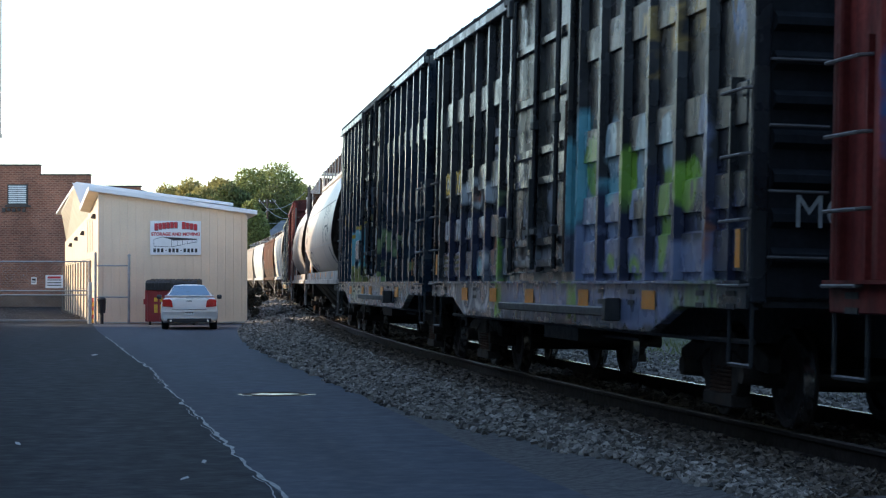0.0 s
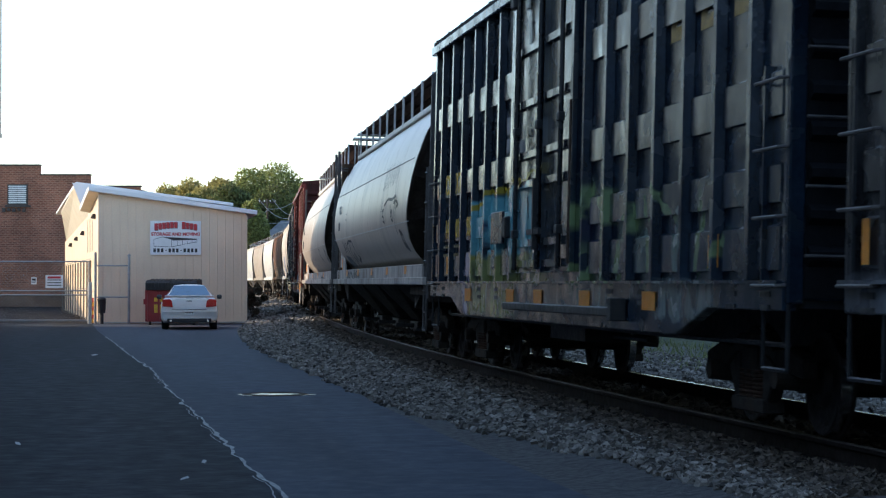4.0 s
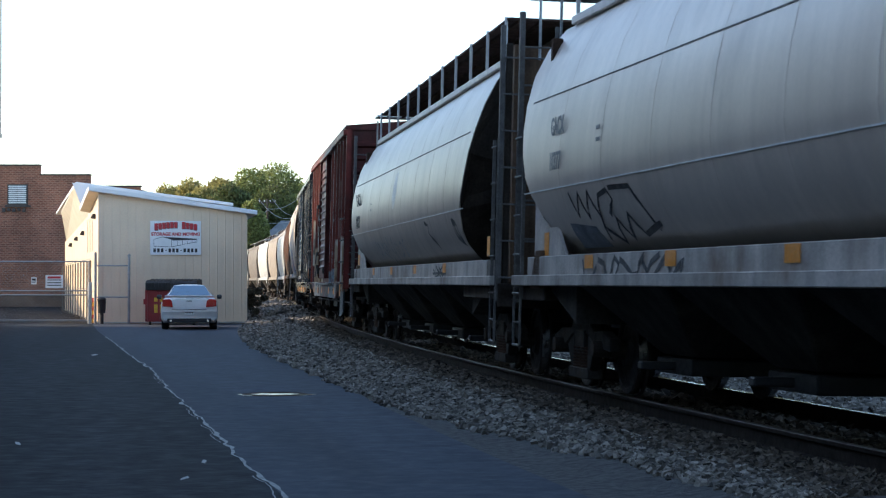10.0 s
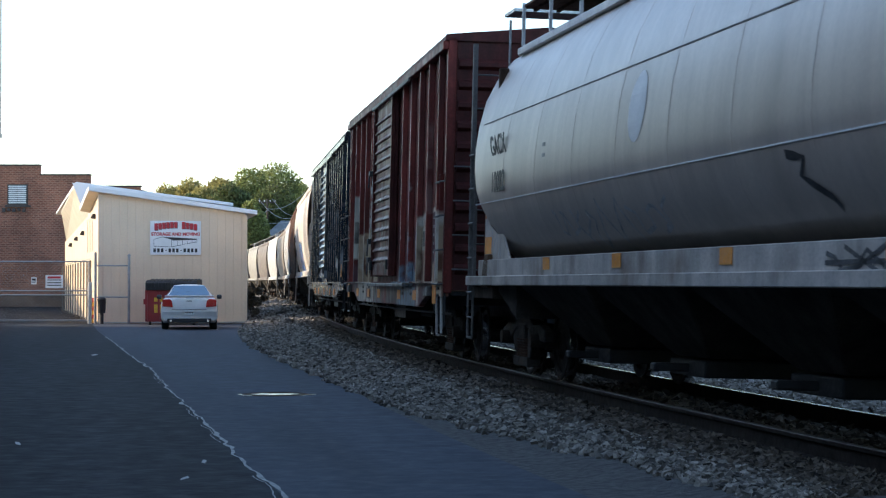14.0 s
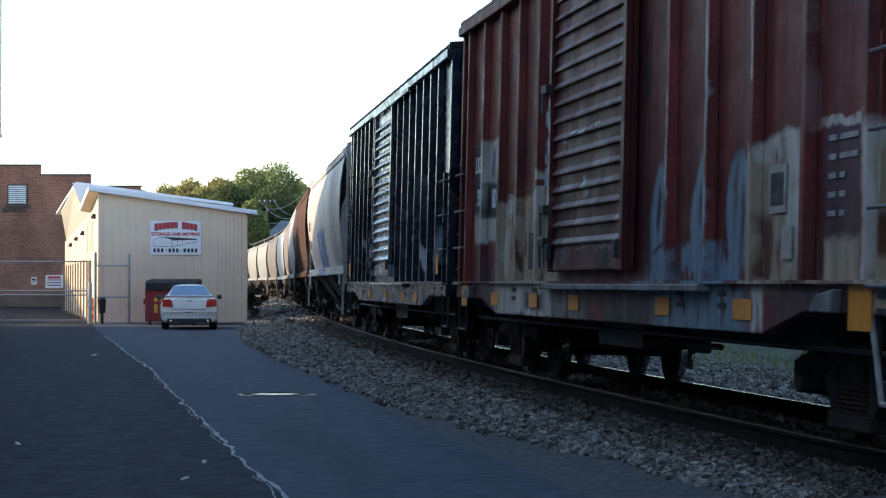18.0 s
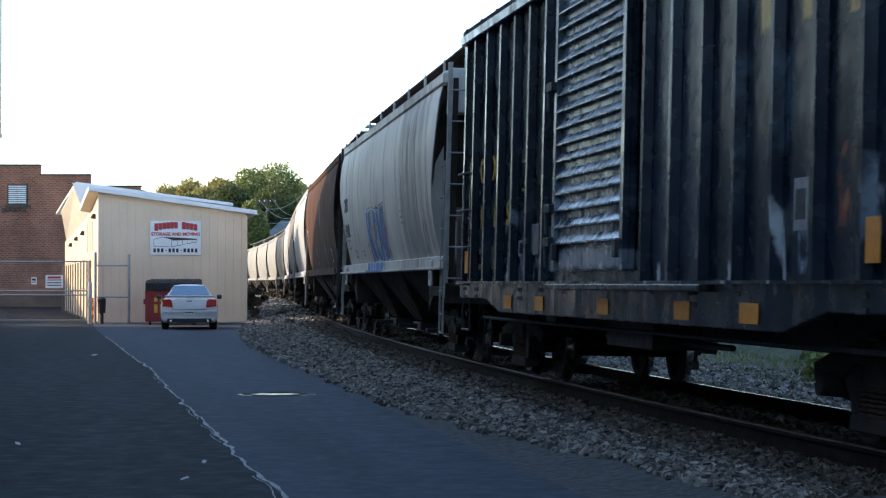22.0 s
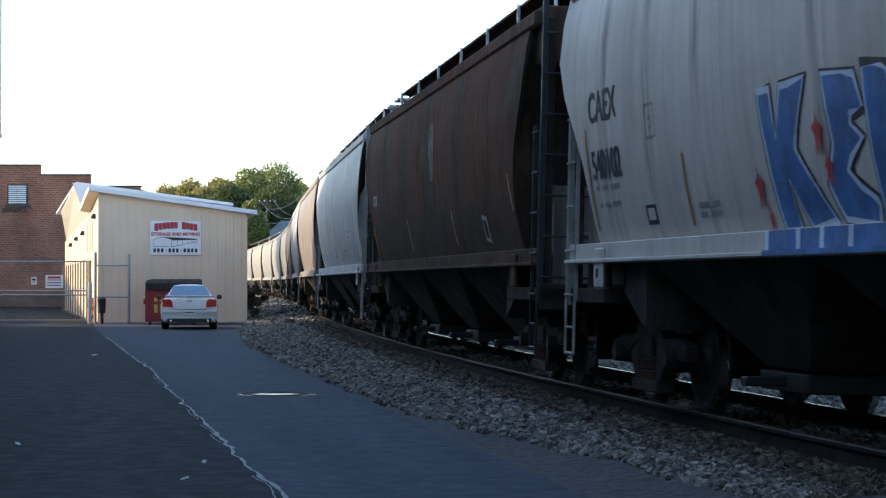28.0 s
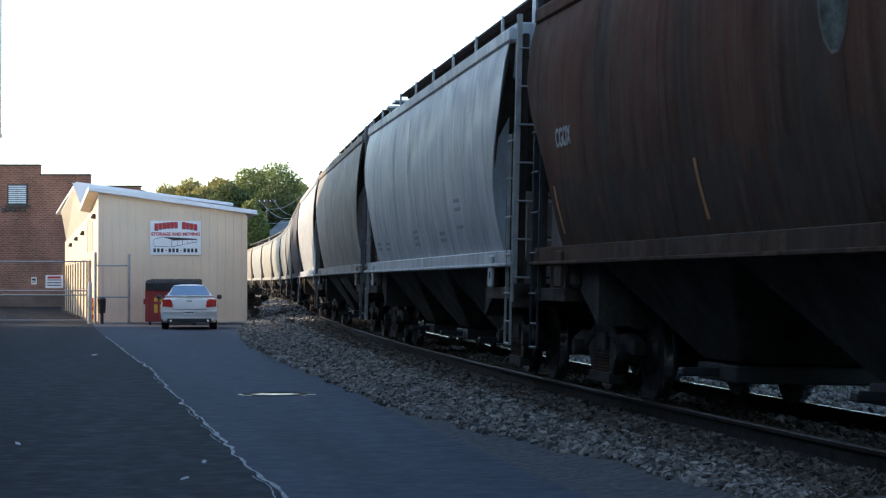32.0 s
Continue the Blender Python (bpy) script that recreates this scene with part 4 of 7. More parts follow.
# a darker version of the pale grey hopper paint
silver_darker = mat("darker grey hopper paint", (0.45, 0.385, 0.325), 0.36, metal=0.12, wave=0.05, var=0.08, scale=0.8, fine=20, streak=0.12, bump=0.01, dirt=(0.30, 0.25, 0.21), dirt_amount=0.25, dirt_scale=0.6, rvar=0.02)
silver_sill = mat("chalky grey sill paint", (0.47, 0.42, 0.37), 0.65, var=0.2, scale=2.0, fine=30, streak=0.25, dirt=(0.17, 0.12, 0.09), dirt_amount=0.3, spec=0.2)
# brown steel, dark enough to carry the shade of the car ends
grime_and_shade = mat("brown grime and recess shade on steel", (0.046, 0.034, 0.026), 0.8, var=0.35, scale=2.0, fine=30, streak=0.45, spec=0.15)
dark_brown = mat("rust brown hopper paint", (0.046, 0.028, 0.020), 0.65, bands=((0.135, 0.045, 0.023), 0.5), var=0.25, scale=1.0, fine=25, streak=0.5, dirt=(0.022, 0.018, 0.016), dirt_amount=0.35, dirt_scale=0.5, spec=0.1)
SOOT, GRIME = (0.115, 0.092, 0.080), (0.23, 0.20, 0.175)
streaked_grey = livery("light grey hopper paint with dark streaks", tuple(("b", x, 3.1, w, 3.6, 0, c, v) for x, w, c, v in ((3.75, 0.42, SOOT, 0.8), (4.15, 0.5, GRIME, 0.9), (4.75, 0.55, SOOT, 0.85), (5.45, 0.6, GRIME, 0.9), (5.85, 0.30, SOOT, 0.8), (6.5, 0.6, GRIME, 0.8), (7.3, 0.3, GRIME, 0.7), (2.9, 0.3, GRIME, 0.4), (0.9, 0.25, GRIME, 0.35), (-1.6, 0.3, GRIME, 0.35), (-4.4, 0.2, GRIME, 0.4), (-5.9, 0.25, GRIME, 0.4), (-7.4, 0.35, GRIME, 0.4))) + (("b", 3.2, 2.75, 0.5, 0.5, 0, GRIME, 0.25), ("b", 6.4, 1.9, 0.9, 0.5, 0, (0.20, 0.19, 0.18), 0.45)),
                       warp=0.05, wash=(0.90, 1.07), color=(0.57, 0.515, 0.44), rough=0.55, var=0.08, scale=1.0, fine=25, streak=0.10, bump=0.05, dirt=(0.34, 0.29, 0.24), dirt_amount=0.2, dirt_scale=0.7)
RED_RUST, COAL = (0.135, 0.052, 0.030), (0.060, 0.043, 0.032)
rusty_brown = livery("rust brown hopper paint", tuple(("b", x, z, w, h, 0, c, v) for x, z, w, h, c, v in ((-7.2, 3.2, 2.4, 2.6, RED_RUST, 0.6), (-4.2, 3.4, 2.0, 2.2, RED_RUST, 0.5), (-1.6, 3.4, 1.4, 2.4, RED_RUST, 0.5), (1.6, 3.5, 2.4, 2.0, RED_RUST, 0.5), (4.6, 3.4, 2.2, 2.2, RED_RUST, 0.55), (6.8, 3.0, 1.2, 2.8, RED_RUST, 0.5), (-2.9, 2.8, 0.4, 2.6, COAL, 0.8), (0.2, 2.8, 0.8, 2.8, COAL, 0.8), (3.2, 3.0, 0.5, 2.6, COAL, 0.7), (-5.7, 3.0, 0.4, 2.8, COAL, 0.7), (0.0, 1.9, 16.0, 0.7, (0.066, 0.048, 0.036), 0.6))),
                     warp=0.12, wash=(0.8, 1.15), color=(0.088, 0.051, 0.032), rough=0.8, var=0.25, scale=1.0, fine=25, streak=0.5, dirt=(0.030, 0.022, 0.019), dirt_amount=0.3, dirt_scale=0.5, spec=0.08)
cool_grey = mat("cool light grey hopper paint", (0.43, 0.43, 0.42), 0.5, var=0.14, scale=1.0, fine=25, streak=0.3, bump=0.06)
tan = mat("tan hopper paint", (0.25, 0.205, 0.165), 0.6, var=0.2, scale=1.0, fine=25, streak=0.25)
umber = mat("umber hopper paint", (0.12, 0.095, 0.08), 0.6, var=0.2, scale=1.0, fine=25, streak=0.35)
chalk = mat("chalk white hopper paint", (0.25, 0.24, 0.215), 0.55, var=0.14, scale=1.0, fine=25, streak=0.3)
cream_car = mat("cream hopper paint", (0.26, 0.235, 0.19), 0.55, var=0.14, scale=1.0, fine=25, streak=0.3)
spray_blue = mat("blue spray paint", (0.055, 0.15, 0.36), 0.5, var=0.35, scale=3, streak=0.2)
spray_pale = mat("pale spray paint", (0.55, 0.62, 0.70), 0.5, var=0.2, scale=3)
spray_red = mat("red spray paint", (0.45, 0.04, 0.04), 0.5, var=0.2, scale=3)
spray_black = mat("black spray paint", (0.02, 0.02, 0.022), 0.5, var=0.2, scale=3)
night_door = mat("scuffed navy door paint", (0.035, 0.055, 0.085), 0.34, var=0.3, scale=1.5, fine=25, streak=0.2, dirt=(0.22, 0.26, 0.30), dirt_amount=0.3, dirt_scale=2.2)
faint_black = mat("faded black stencil", (0.24, 0.24, 0.24), 0.6, var=0.2, scale=6)
faint_white = mat("faded white stencil", (0.33, 0.32, 0.30), 0.6, var=0.25, scale=6)
rust_stripe = mat("orange rust stripe", (0.42, 0.17, 0.045), 0.6, var=0.3, scale=6)
cream_worn = mat("worn cream paint", (0.40, 0.37, 0.30), 0.6, var=0.3, scale=3, dirt=(0.12, 0.06, 0.05), dirt_amount=0.25, dirt_scale=3)
ochre_stencil = mat("dulled ochre stencil", (0.50, 0.31, 0.035), 0.6, var=0.3, scale=5)
orange_spray = mat("orange spray paint", (0.62, 0.20, 0.03), 0.6, var=0.25, scale=5)
yellow_dim = mat("dim yellow stencil", (0.12, 0.085, 0.02), 0.6, var=0.3, scale=5)
yellow_worn = mat("worn yellow paint", (0.38, 0.26, 0.07), 0.6, var=0.35, scale=4, dirt=(0.04, 0.045, 0.05), dirt_amount=0.35, dirt_scale=4)


def along(s_mid, s):
    """A car's own x of the place s along the train."""
    return s_mid - s


def span(a, b):
    return (a + b) / 2, b - a


# spray colours
LILAC, SLATE, CYAN, MINT, GREEN, NIGHT = (0.19, 0.22, 0.33), (0.23, 0.28, 0.38), (0.16, 0.42, 0.46), (0.36, 0.50, 0.52), (0.21, 0.38, 0.045), (0.022, 0.026, 0.055)
BONE, OCHRE, RUSTY, OLIVE, SAGE, SMOKE = (0.52, 0.53, 0.51), (0.48, 0.31, 0.08), (0.30, 0.10, 0.045), (0.24, 0.25, 0.09), (0.19, 0.26, 0.12), (0.14, 0.15, 0.17)
graffiti_black = livery("black car paint under cyan, green and lilac graffiti", (
    # leading half: lilac fields, cyan and green letters over them
    ("b", 4.4, 1.48, 5.2, 0.62, 0, LILAC, 0.95), ("b", 3.4, 1.85, 2.7, 0.55, 0, SLATE, 0.9), ("b", 5.9, 1.85, 1.9, 0.6, 0, NIGHT, 0.7),
    ("e", 1.88, 2.35, 0.50, 1.25, -8, CYAN, 0.9), ("e", 2.45, 2.36, 0.80, 0.62, 10, GREEN, 1), ("e", 3.22, 2.50, 0.46, 0.62, 0, MINT, 0.9), ("e", 3.05, 2.06, 0.95, 0.28, 18, CYAN, 1),
    ("e", 3.92, 2.14, 0.48, 0.66, -12, GREEN, 1), ("e", 4.48, 2.32, 0.60, 0.85, 0, MINT, 0.85), ("e", 5.24, 1.85, 0.36, 1.15, -6, GREEN, 1), ("e", 5.95, 2.02, 0.62, 0.42, 0, GREEN, 0.9),
    ("e", 5.3, 2.45, 0.50, 0.50, 0, MINT, 0.7), ("e", 6.5, 2.38, 0.42, 0.80, 0, LILAC, 0.9), ("b", 7.2, 1.55, 0.9, 0.7, 0, NIGHT, 0.8), ("e", 6.6, 1.6, 0.25, 0.6, 0, RUSTY, 0.6),
    ("b", 2.92, 1.62, 0.26, 1.00, 4, NIGHT, 0.95), ("b", 3.86, 1.55, 0.26, 0.80, -4, NIGHT, 0.95), ("b", 4.86, 1.75, 0.22, 0.95, 0, NIGHT, 0.95), ("b", 4.42, 1.74, 0.46, 0.36, 0, (0.012, 0.012, 0.016), 1),
    ("e", 3.30, 1.36, 0.28, 0.14, 0, GREEN, 1), ("e", 4.22, 1.34, 0.42, 0.20, 0, GREEN, 1), ("e", 4.22, 1.33, 0.22, 0.10, 0, LILAC, 1),
    # sill and door guide
    ("b", 2.2, 0.98, 8.6, 0.40, 0, LILAC, 0.9), ("b", 1.75, 0.98, 0.5, 0.40, 0, GREEN, 0.8), ("b", 6.4, 1.05, 1.4, 0.3, 0, SAGE, 0.7),
    # trailing half: dark letters with pale crests
    ("b", -4.5, 1.66, 5.0, 0.95, 0, NIGHT, 0.9), ("e", -5.15, 2.42, 0.62, 0.26, 20, BONE, 0.9), ("e", -4.35, 2.40, 0.60, 0.34, -15, BONE, 0.85), ("e", -4.35, 2.36, 0.34, 0.18, 0, RUSTY, 0.9),
    ("e", -3.72, 2.42, 0.30, 0.46, 15, BONE, 0.9), ("e", -3.25, 2.38, 0.42, 0.30, 0, BONE, 0.85), ("e", -3.65, 2.30, 0.26, 0.16, 0, OCHRE, 0.9), ("e", -2.92, 2.42, 0.20, 0.60, 0, SLATE, 0.9),
    ("e", -3.75, 1.98, 0.62, 0.22, -8, BONE, 0.95), ("e", -3.5, 1.66, 0.60, 0.26, 20, NIGHT, 1), ("e", -3.62, 1.45, 0.66, 0.42, 15, BONE, 0.95), ("e", -4.02, 1.36, 0.34, 0.34, 0, CYAN, 0.85), ("e", -3.55, 1.40, 0.34, 0.30, 0, NIGHT, 1),
    ("e", -3.05, 1.62, 0.22, 0.46, 0, RUSTY, 0.8), ("b", -2.55, 1.42, 0.26, 0.62, 0, GREEN, 0.9), ("e", -2.62, 2.26, 0.34, 0.42, 0, SAGE, 0.9), ("b", -2.12, 1.95, 0.24, 2.0, 0, SLATE, 0.8),
    ("b", -4.9, 1.0, 5.4, 0.44, 0, SMOKE, 0.95), ("e", -3.62, 1.04, 1.10, 0.56, 0, BONE, 0.9), ("e", -3.62, 1.09, 0.92, 0.50, 0, SMOKE, 1), ("e", -4.72, 1.04, 0.84, 0.50, 0, BONE, 0.9), ("e", -4.72, 1.10, 0.68, 0.46, 0, SMOKE, 1),
    ("e", -5.9, 1.05, 0.40, 0.30, 0, BONE, 0.8), ("b", -2.45, 0.98, 0.42, 0.42, 0, GREEN, 0.9), ("e", -2.72, 0.98, 0.16, 0.16, 0, RUSTY, 1),
    # scrubbed door
    ("e", -0.85, 2.30, 0.62, 0.90, 8, (0.19, 0.20, 0.22), 0.55), ("e", 0.75, 2.25, 0.62, 0.85, -8, (0.19, 0.20, 0.22), 0.5), ("b", -0.4, 1.72, 1.7, 0.14, 3, (0.24, 0.25, 0.27), 0.5), ("b", 0.6, 1.48, 1.6, 0.14, 0, (0.24, 0.25, 0.27), 0.5), ("b", -0.5, 1.40, 1.5, 0.10, -3, (0.28, 0.30, 0.31), 0.45),
    ("b", -0.85, 3.05, 0.75, 0.75, 0, (0.10, 0.085, 0.075), 0.5), ("b", 0.85, 3.1, 0.7, 0.7, 0, (0.12, 0.10, 0.08), 0.5), ("b", 0.95, 3.35, 0.4, 0.08, 0, OCHRE, 0.5), ("b", 0.9, 3.18, 0.4, 0.08, 0, OCHRE, 0.5), ("b", -0.3, 2.85, 0.3, 0.5, 0, RUSTY, 0.4),
    # remains of the large yellow word
    ("b", 4.62, 3.52, 0.46, 0.30, 0, OCHRE, 0.8), ("b", 4.62, 3.12, 0.40, 0.24, 0, OCHRE, 0.6), ("b", 5.55, 3.38, 0.50, 0.38, 0, OCHRE, 0.85), ("b", 6.30, 3.52, 0.50, 0.40, 0, OCHRE, 0.8), ("e", 7.25, 3.32, 0.30, 0.70, 25, (0.08, 0.17, 0.34), 0.6)),
    color=(0.019, 0.020, 0.023), rough=0.27, bump=0.05, var=0.4, scale=1.2, fine=25, streak=0.5, dirt=(0.075, 0.070, 0.066), dirt_amount=0.28, dirt_scale=1.0, wave=0.2, spec=0.5)
graffiti_blue = livery("dark blue car paint under cyan and olive graffiti", (
    ("b", -2.7, 1.90, 4.3, 0.80, 1, CYAN, 0.92), ("b", -3.35, 1.14, 3.2, 0.80, 0, OLIVE, 0.92), ("b", -0.9, 1.35, 1.5, 0.36, 0, OLIVE, 0.75), ("e", -5.25, 1.18, 0.52, 0.92, 8, (0.24, 0.25, 0.36), 0.9),
    ("e", -4.0, 1.82, 0.50, 0.40, 0, (0.03, 0.06, 0.11), 0.7), ("e", -3.3, 1.60, 0.42, 0.50, 0, (0.06, 0.14, 0.14), 0.8), ("e", -2.35, 1.40, 0.70, 0.62, 0, (0.025, 0.03, 0.07), 0.85), ("e", -1.5, 2.0, 0.20, 0.60, 0, (0.05, 0.10, 0.15), 0.8), ("e", -0.55, 1.70, 0.30, 0.7, 0, (0.05, 0.10, 0.15), 0.7),
    ("b", -4.2, 2.27, 1.5, 0.075, 9, (0.40, 0.30, 0.03), 1), ("b", -2.85, 2.36, 1.4, 0.075, 2, (0.40, 0.30, 0.03), 1), ("b", -1.0, 2.42, 1.9, 0.065, 2, (0.34, 0.27, 0.05), 0.9), ("b", -4.45, 1.48, 0.9, 0.06, -6, (0.34, 0.30, 0.05), 0.8),
    ("b", -3.55, 1.08, 0.09, 0.62, -14, (0.34, 0.36, 0.30), 0.9), ("b", -4.65, 1.05, 0.12, 0.65, 10, (0.05, 0.07, 0.05), 0.8), ("b", -2.55, 1.12, 0.08, 0.60, 4, (0.10, 0.12, 0.06), 0.8), ("e", -2.0, 0.9, 0.5, 0.2, 0, (0.05, 0.06, 0.05), 0.8),
    ("e", 0.80, 1.95, 0.36, 0.95, -10, (0.17, 0.19, 0.22), 0.5), ("b", 0.3, 2.75, 1.4, 0.5, 0, (0.05, 0.065, 0.085), 0.5), ("b", -0.55, 3.3, 0.16, 0.6, 0, OCHRE, 0.35),
    # pale green strokes ahead of the door
    ("e", 1.75, 1.98, 0.74, 0.30, 30, SAGE, 0.8), ("e", 2.62, 1.95, 0.60, 0.44, -20, SAGE, 0.8), ("b", 2.66, 1.52, 0.20, 0.95, 6, SAGE, 0.8), ("b", 1.55, 1.34, 0.72, 0.10, 38, SAGE, 0.9), ("b", 1.75, 1.22, 0.60, 0.10, 15, SAGE, 0.9), ("e", 2.15, 1.78, 0.60, 0.42, 0, NIGHT, 0.9),
    ("b", 3.15, 1.25, 0.16, 0.60, -20, SAGE, 0.9), ("e", 3.55, 1.75, 0.80, 0.36, 15, SAGE, 0.7), ("b", 4.35, 1.55, 0.14, 0.85, 12, SAGE, 0.8), ("e", 4.1, 1.45, 0.44, 0.44, 0, (0.05, 0.10, 0.09), 0.8), ("b", 4.9, 1.85, 0.9, 0.09, -25, SAGE, 0.8), ("e", 5.35, 1.55, 0.42, 0.62, 0, (0.10, 0.16, 0.15), 0.7), ("b", 5.95, 1.5, 0.10, 0.80, -12, SAGE, 0.8), ("b", 6.5, 1.4, 0.5, 0.10, 30, SAGE, 0.7),
    ("b", 2.3, 1.0, 1.8, 0.32, 0, (0.11, 0.14, 0.13), 0.6), ("b", 5.7, 1.02, 1.8, 0.36, 0, (0.19, 0.23, 0.21), 0.7), ("b", -6.6, 1.06, 1.4, 0.2, 0, SMOKE, 0.8),
    ("e", -7.1, 3.4, 0.36, 0.5, 0, (0.05, 0.07, 0.10), 0.6)),
    color=(0.013, 0.024, 0.040), rough=0.22, bump=0.04, var=0.35, scale=1.2, fine=25, streak=0.35, dirt=(0.045, 0.062, 0.080), dirt_amount=0.12, dirt_scale=0.9, wave=0.25, spec=0.6)
# lead car: red box car that is leaving
m_, L_ = span(-84.6, -68.35)
boxcar("red_boxcar", "dark red box car with blue spray paint", L_, livery("oxide red lead car paint", (("e", -7.0, 2.2, 0.5, 1.2, 10, (0.05, 0.09, 0.20), 0.8), ("e", -5.6, 1.9, 1.4, 0.8, 0, (0.05, 0.09, 0.20), 0.6)), color=(0.17, 0.030, 0.024), rough=0.6, var=0.3, scale=1.3, fine=25, streak=0.45, dirt=(0.050, 0.018, 0.015), dirt_amount=0.35, dirt_scale=1.1, spec=0.10),
                  (-1.5, 1.5), (-7.3, -2.0, 5), (2.0, 7.3, 5), "corrugated", oxide_end, s_mid=m_)
m_, L_ = span(-66.75, -51.0)
black_boxcar = boxcar("graffiti_boxcar", "weathered black box car covered in cyan, green and lilac graffiti", L_, graffiti_black, (-1.62, 1.68), (-7.2, -2.5, 6), (1.92, 6.66, 6), "plug", black_end, s_mid=m_, z1=4.66, trim_mat=post_black)
reflectors(black_boxcar, (-4.85, -2.72, -0.42, 2.35, 4.95), 1.03, -1.553, 0.46, 0.17)
reflectors(black_boxcar, (7.55, -7.5), 1.45, -1.536, 0.12, 0.30)
text_part("lettering", "MOT", 0.36, faint_white, black_boxcar, Matrix.Translation((L_ / 2 + 0.035, -0.86, 1.72)) @ Matrix.Rotation(math.pi / 2, 4, "Z") @ SIDE, 0.9)
bays = [-7.2 + 0.94 * (k + 0.5) for k in range(5)]
for k, w in enumerate(("CS", "XT")):
    lettering(black_boxcar, w, bays[k], 2.59, 0.44, yellow, -1.511, 0.9)
for k, w in enumerate(("13", "70", "44")):
    lettering(black_boxcar, w, bays[k], 1.92, 0.38, white_paint, -1.511, 0.85)
for k in range(2):
    for z in (1.54, 1.47, 1.38):
        part("stencil_bar", Form().box(bays[k] - 0.22, bays[k] + 0.2, -1.511, -1.507, z - 0.02, z + 0.02), yellow_dim, black_boxcar)
part("stencil_frame", Form().box(bays[2] - 0.18, bays[2] + 0.12, -1.476, -1.472, 2.90, 2.93).box(bays[2] - 0.18, bays[2] + 0.12, -1.476, -1.472, 3.04, 3.07), yellow_worn, black_boxcar)
for z in (3.06, 2.86, 2.70):
    part("stencil_bar", Form().box(bays[4] - 0.26, bays[4] + 0.12, -1.476, -1.472, z, z + 0.10), faint_white, black_boxcar)
m_, L_ = span(-49.95, -33.2)
blue_boxcar = boxcar("blue_boxcar", "dark blue box car with yellow lettering and cyan graffiti", L_, graffiti_blue, (-1.72, 1.53), (-7.53, -2.08, 7), (1.80, 7.45, 7), "plug", black_end, s_mid=m_, z1=4.74, trim_mat=post_black)
reflectors(blue_boxcar, (-4.95, -1.95, -0.3, 2.05, 4.6), 1.02, -1.553, 0.46, 0.17)
reflectors(blue_boxcar, (6.45, -6.92), 1.44, -1.512, 0.28, 0.27)
bays = [-7.53 + 0.9083 * (k + 0.5) for k in range(6)]
for k, w in enumerate(("CS", "XT")):
    lettering(blue_boxcar, w, bays[k], 2.58, 0.40, yellow, -1.511, 0.9)
for k, w in enumerate(("14", "01", "95")):
    lettering(blue_boxcar, w, bays[k], 1.94, 0.36, yellow, -1.511, 0.9)
for k in range(2):
    for z in (1.70, 1.58):
        part("stencil_bar", Form().box(bays[k] - 0.22, bays[k] + 0.2, -1.523, -1.472, z - 0.02, z + 0.02), yellow_dim, blue_boxcar)
for z, h in ((3.02, 0.22), (2.80, 0.17), (2.42, 0.30)):
    part("paper_note", Form().box(bays[5] - 0.24, bays[5] + 0.10, -1.478, -1.472, z, z + h), faint_white, blue_boxcar, "torn pale paper note")
part("paper_note", Form().box(-1.48, -1.26, -1.563, -1.557, 2.72, 2.86), faint_white, blue_boxcar, "torn pale paper note")
for k in range(3):
    xk = 1.80 + 0.9417 * (k + 3.5)
    part("stencil_bar", Form().box(xk - 0.20, xk + 0.2, -1.476, -1.472, 3.30, 3.42).box(xk - 0.20, xk - 0.05, -1.476, -1.472, 3.42, 4.0), yellow_worn, blue_boxcar)
part("placard_board", Form().box(-2.98, -2.22, -1.62, -1.585, 1.66, 2.06), night_blue, blue_boxcar, "dark blue placard board", bevel=0.012)
part("hinge", Form().box(-2.22, -2.04, -1.62, -1.585, 1.78, 1.92), black_iron, blue_boxcar)
part("stencil_frame", Form().box(-3.42, -3.22, -1.512, -1.507, 1.36, 1.39).box(-3.42, -3.22, -1.512, -1.507, 1.50, 1.53).box(-3.24, -3.22, -1.512, -1.507, 1.39, 1.50), spray_black, blue_boxcar)
m_, L_ = span(-32.6, -13.35)
C_MID = m_
silver_hopper_a = covered_hopper("silver_hopper", "pale grey round-sided covered hopper with black tags", L_, silver, ROUND, silver_sill, grime_and_shade, m_, bays=4, sill=(1.17, 1.48), front=2.2, rear=0.95, cut=1.0, ladder_mat=dull_iron)
reflectors(silver_hopper_a, [along(m_, s) for s in (-17.1, -20.05, -23.2, -26.25, -29.4)], 1.40, -1.505, 0.34, 0.14)
reflectors(silver_hopper_a, [along(m_, -14.85)], 1.62, -1.435, 0.22, 0.26)
m_, L_ = span(-12.3, 7.7)
D_MID = m_
silver_hopper_b = covered_hopper("silver_hopper", "darker grey round-sided covered hopper with orange reflectors", L_, silver_darker, ROUND, silver_sill, grime_and_shade, m_, bays=4, sill=(1.17, 1.48), front=2.5, rear=1.0, cut=1.0, ladder_mat=dull_iron)
reflectors(silver_hopper_b, [along(m_, s) for s in (2.75, -0.4, -3.92, -7.5)], 1.40, -1.505, 0.34, 0.14)
reflectors(silver_hopper_b, [along(m_, -11.2)], 1.66, -1.435, 0.22, 0.26)
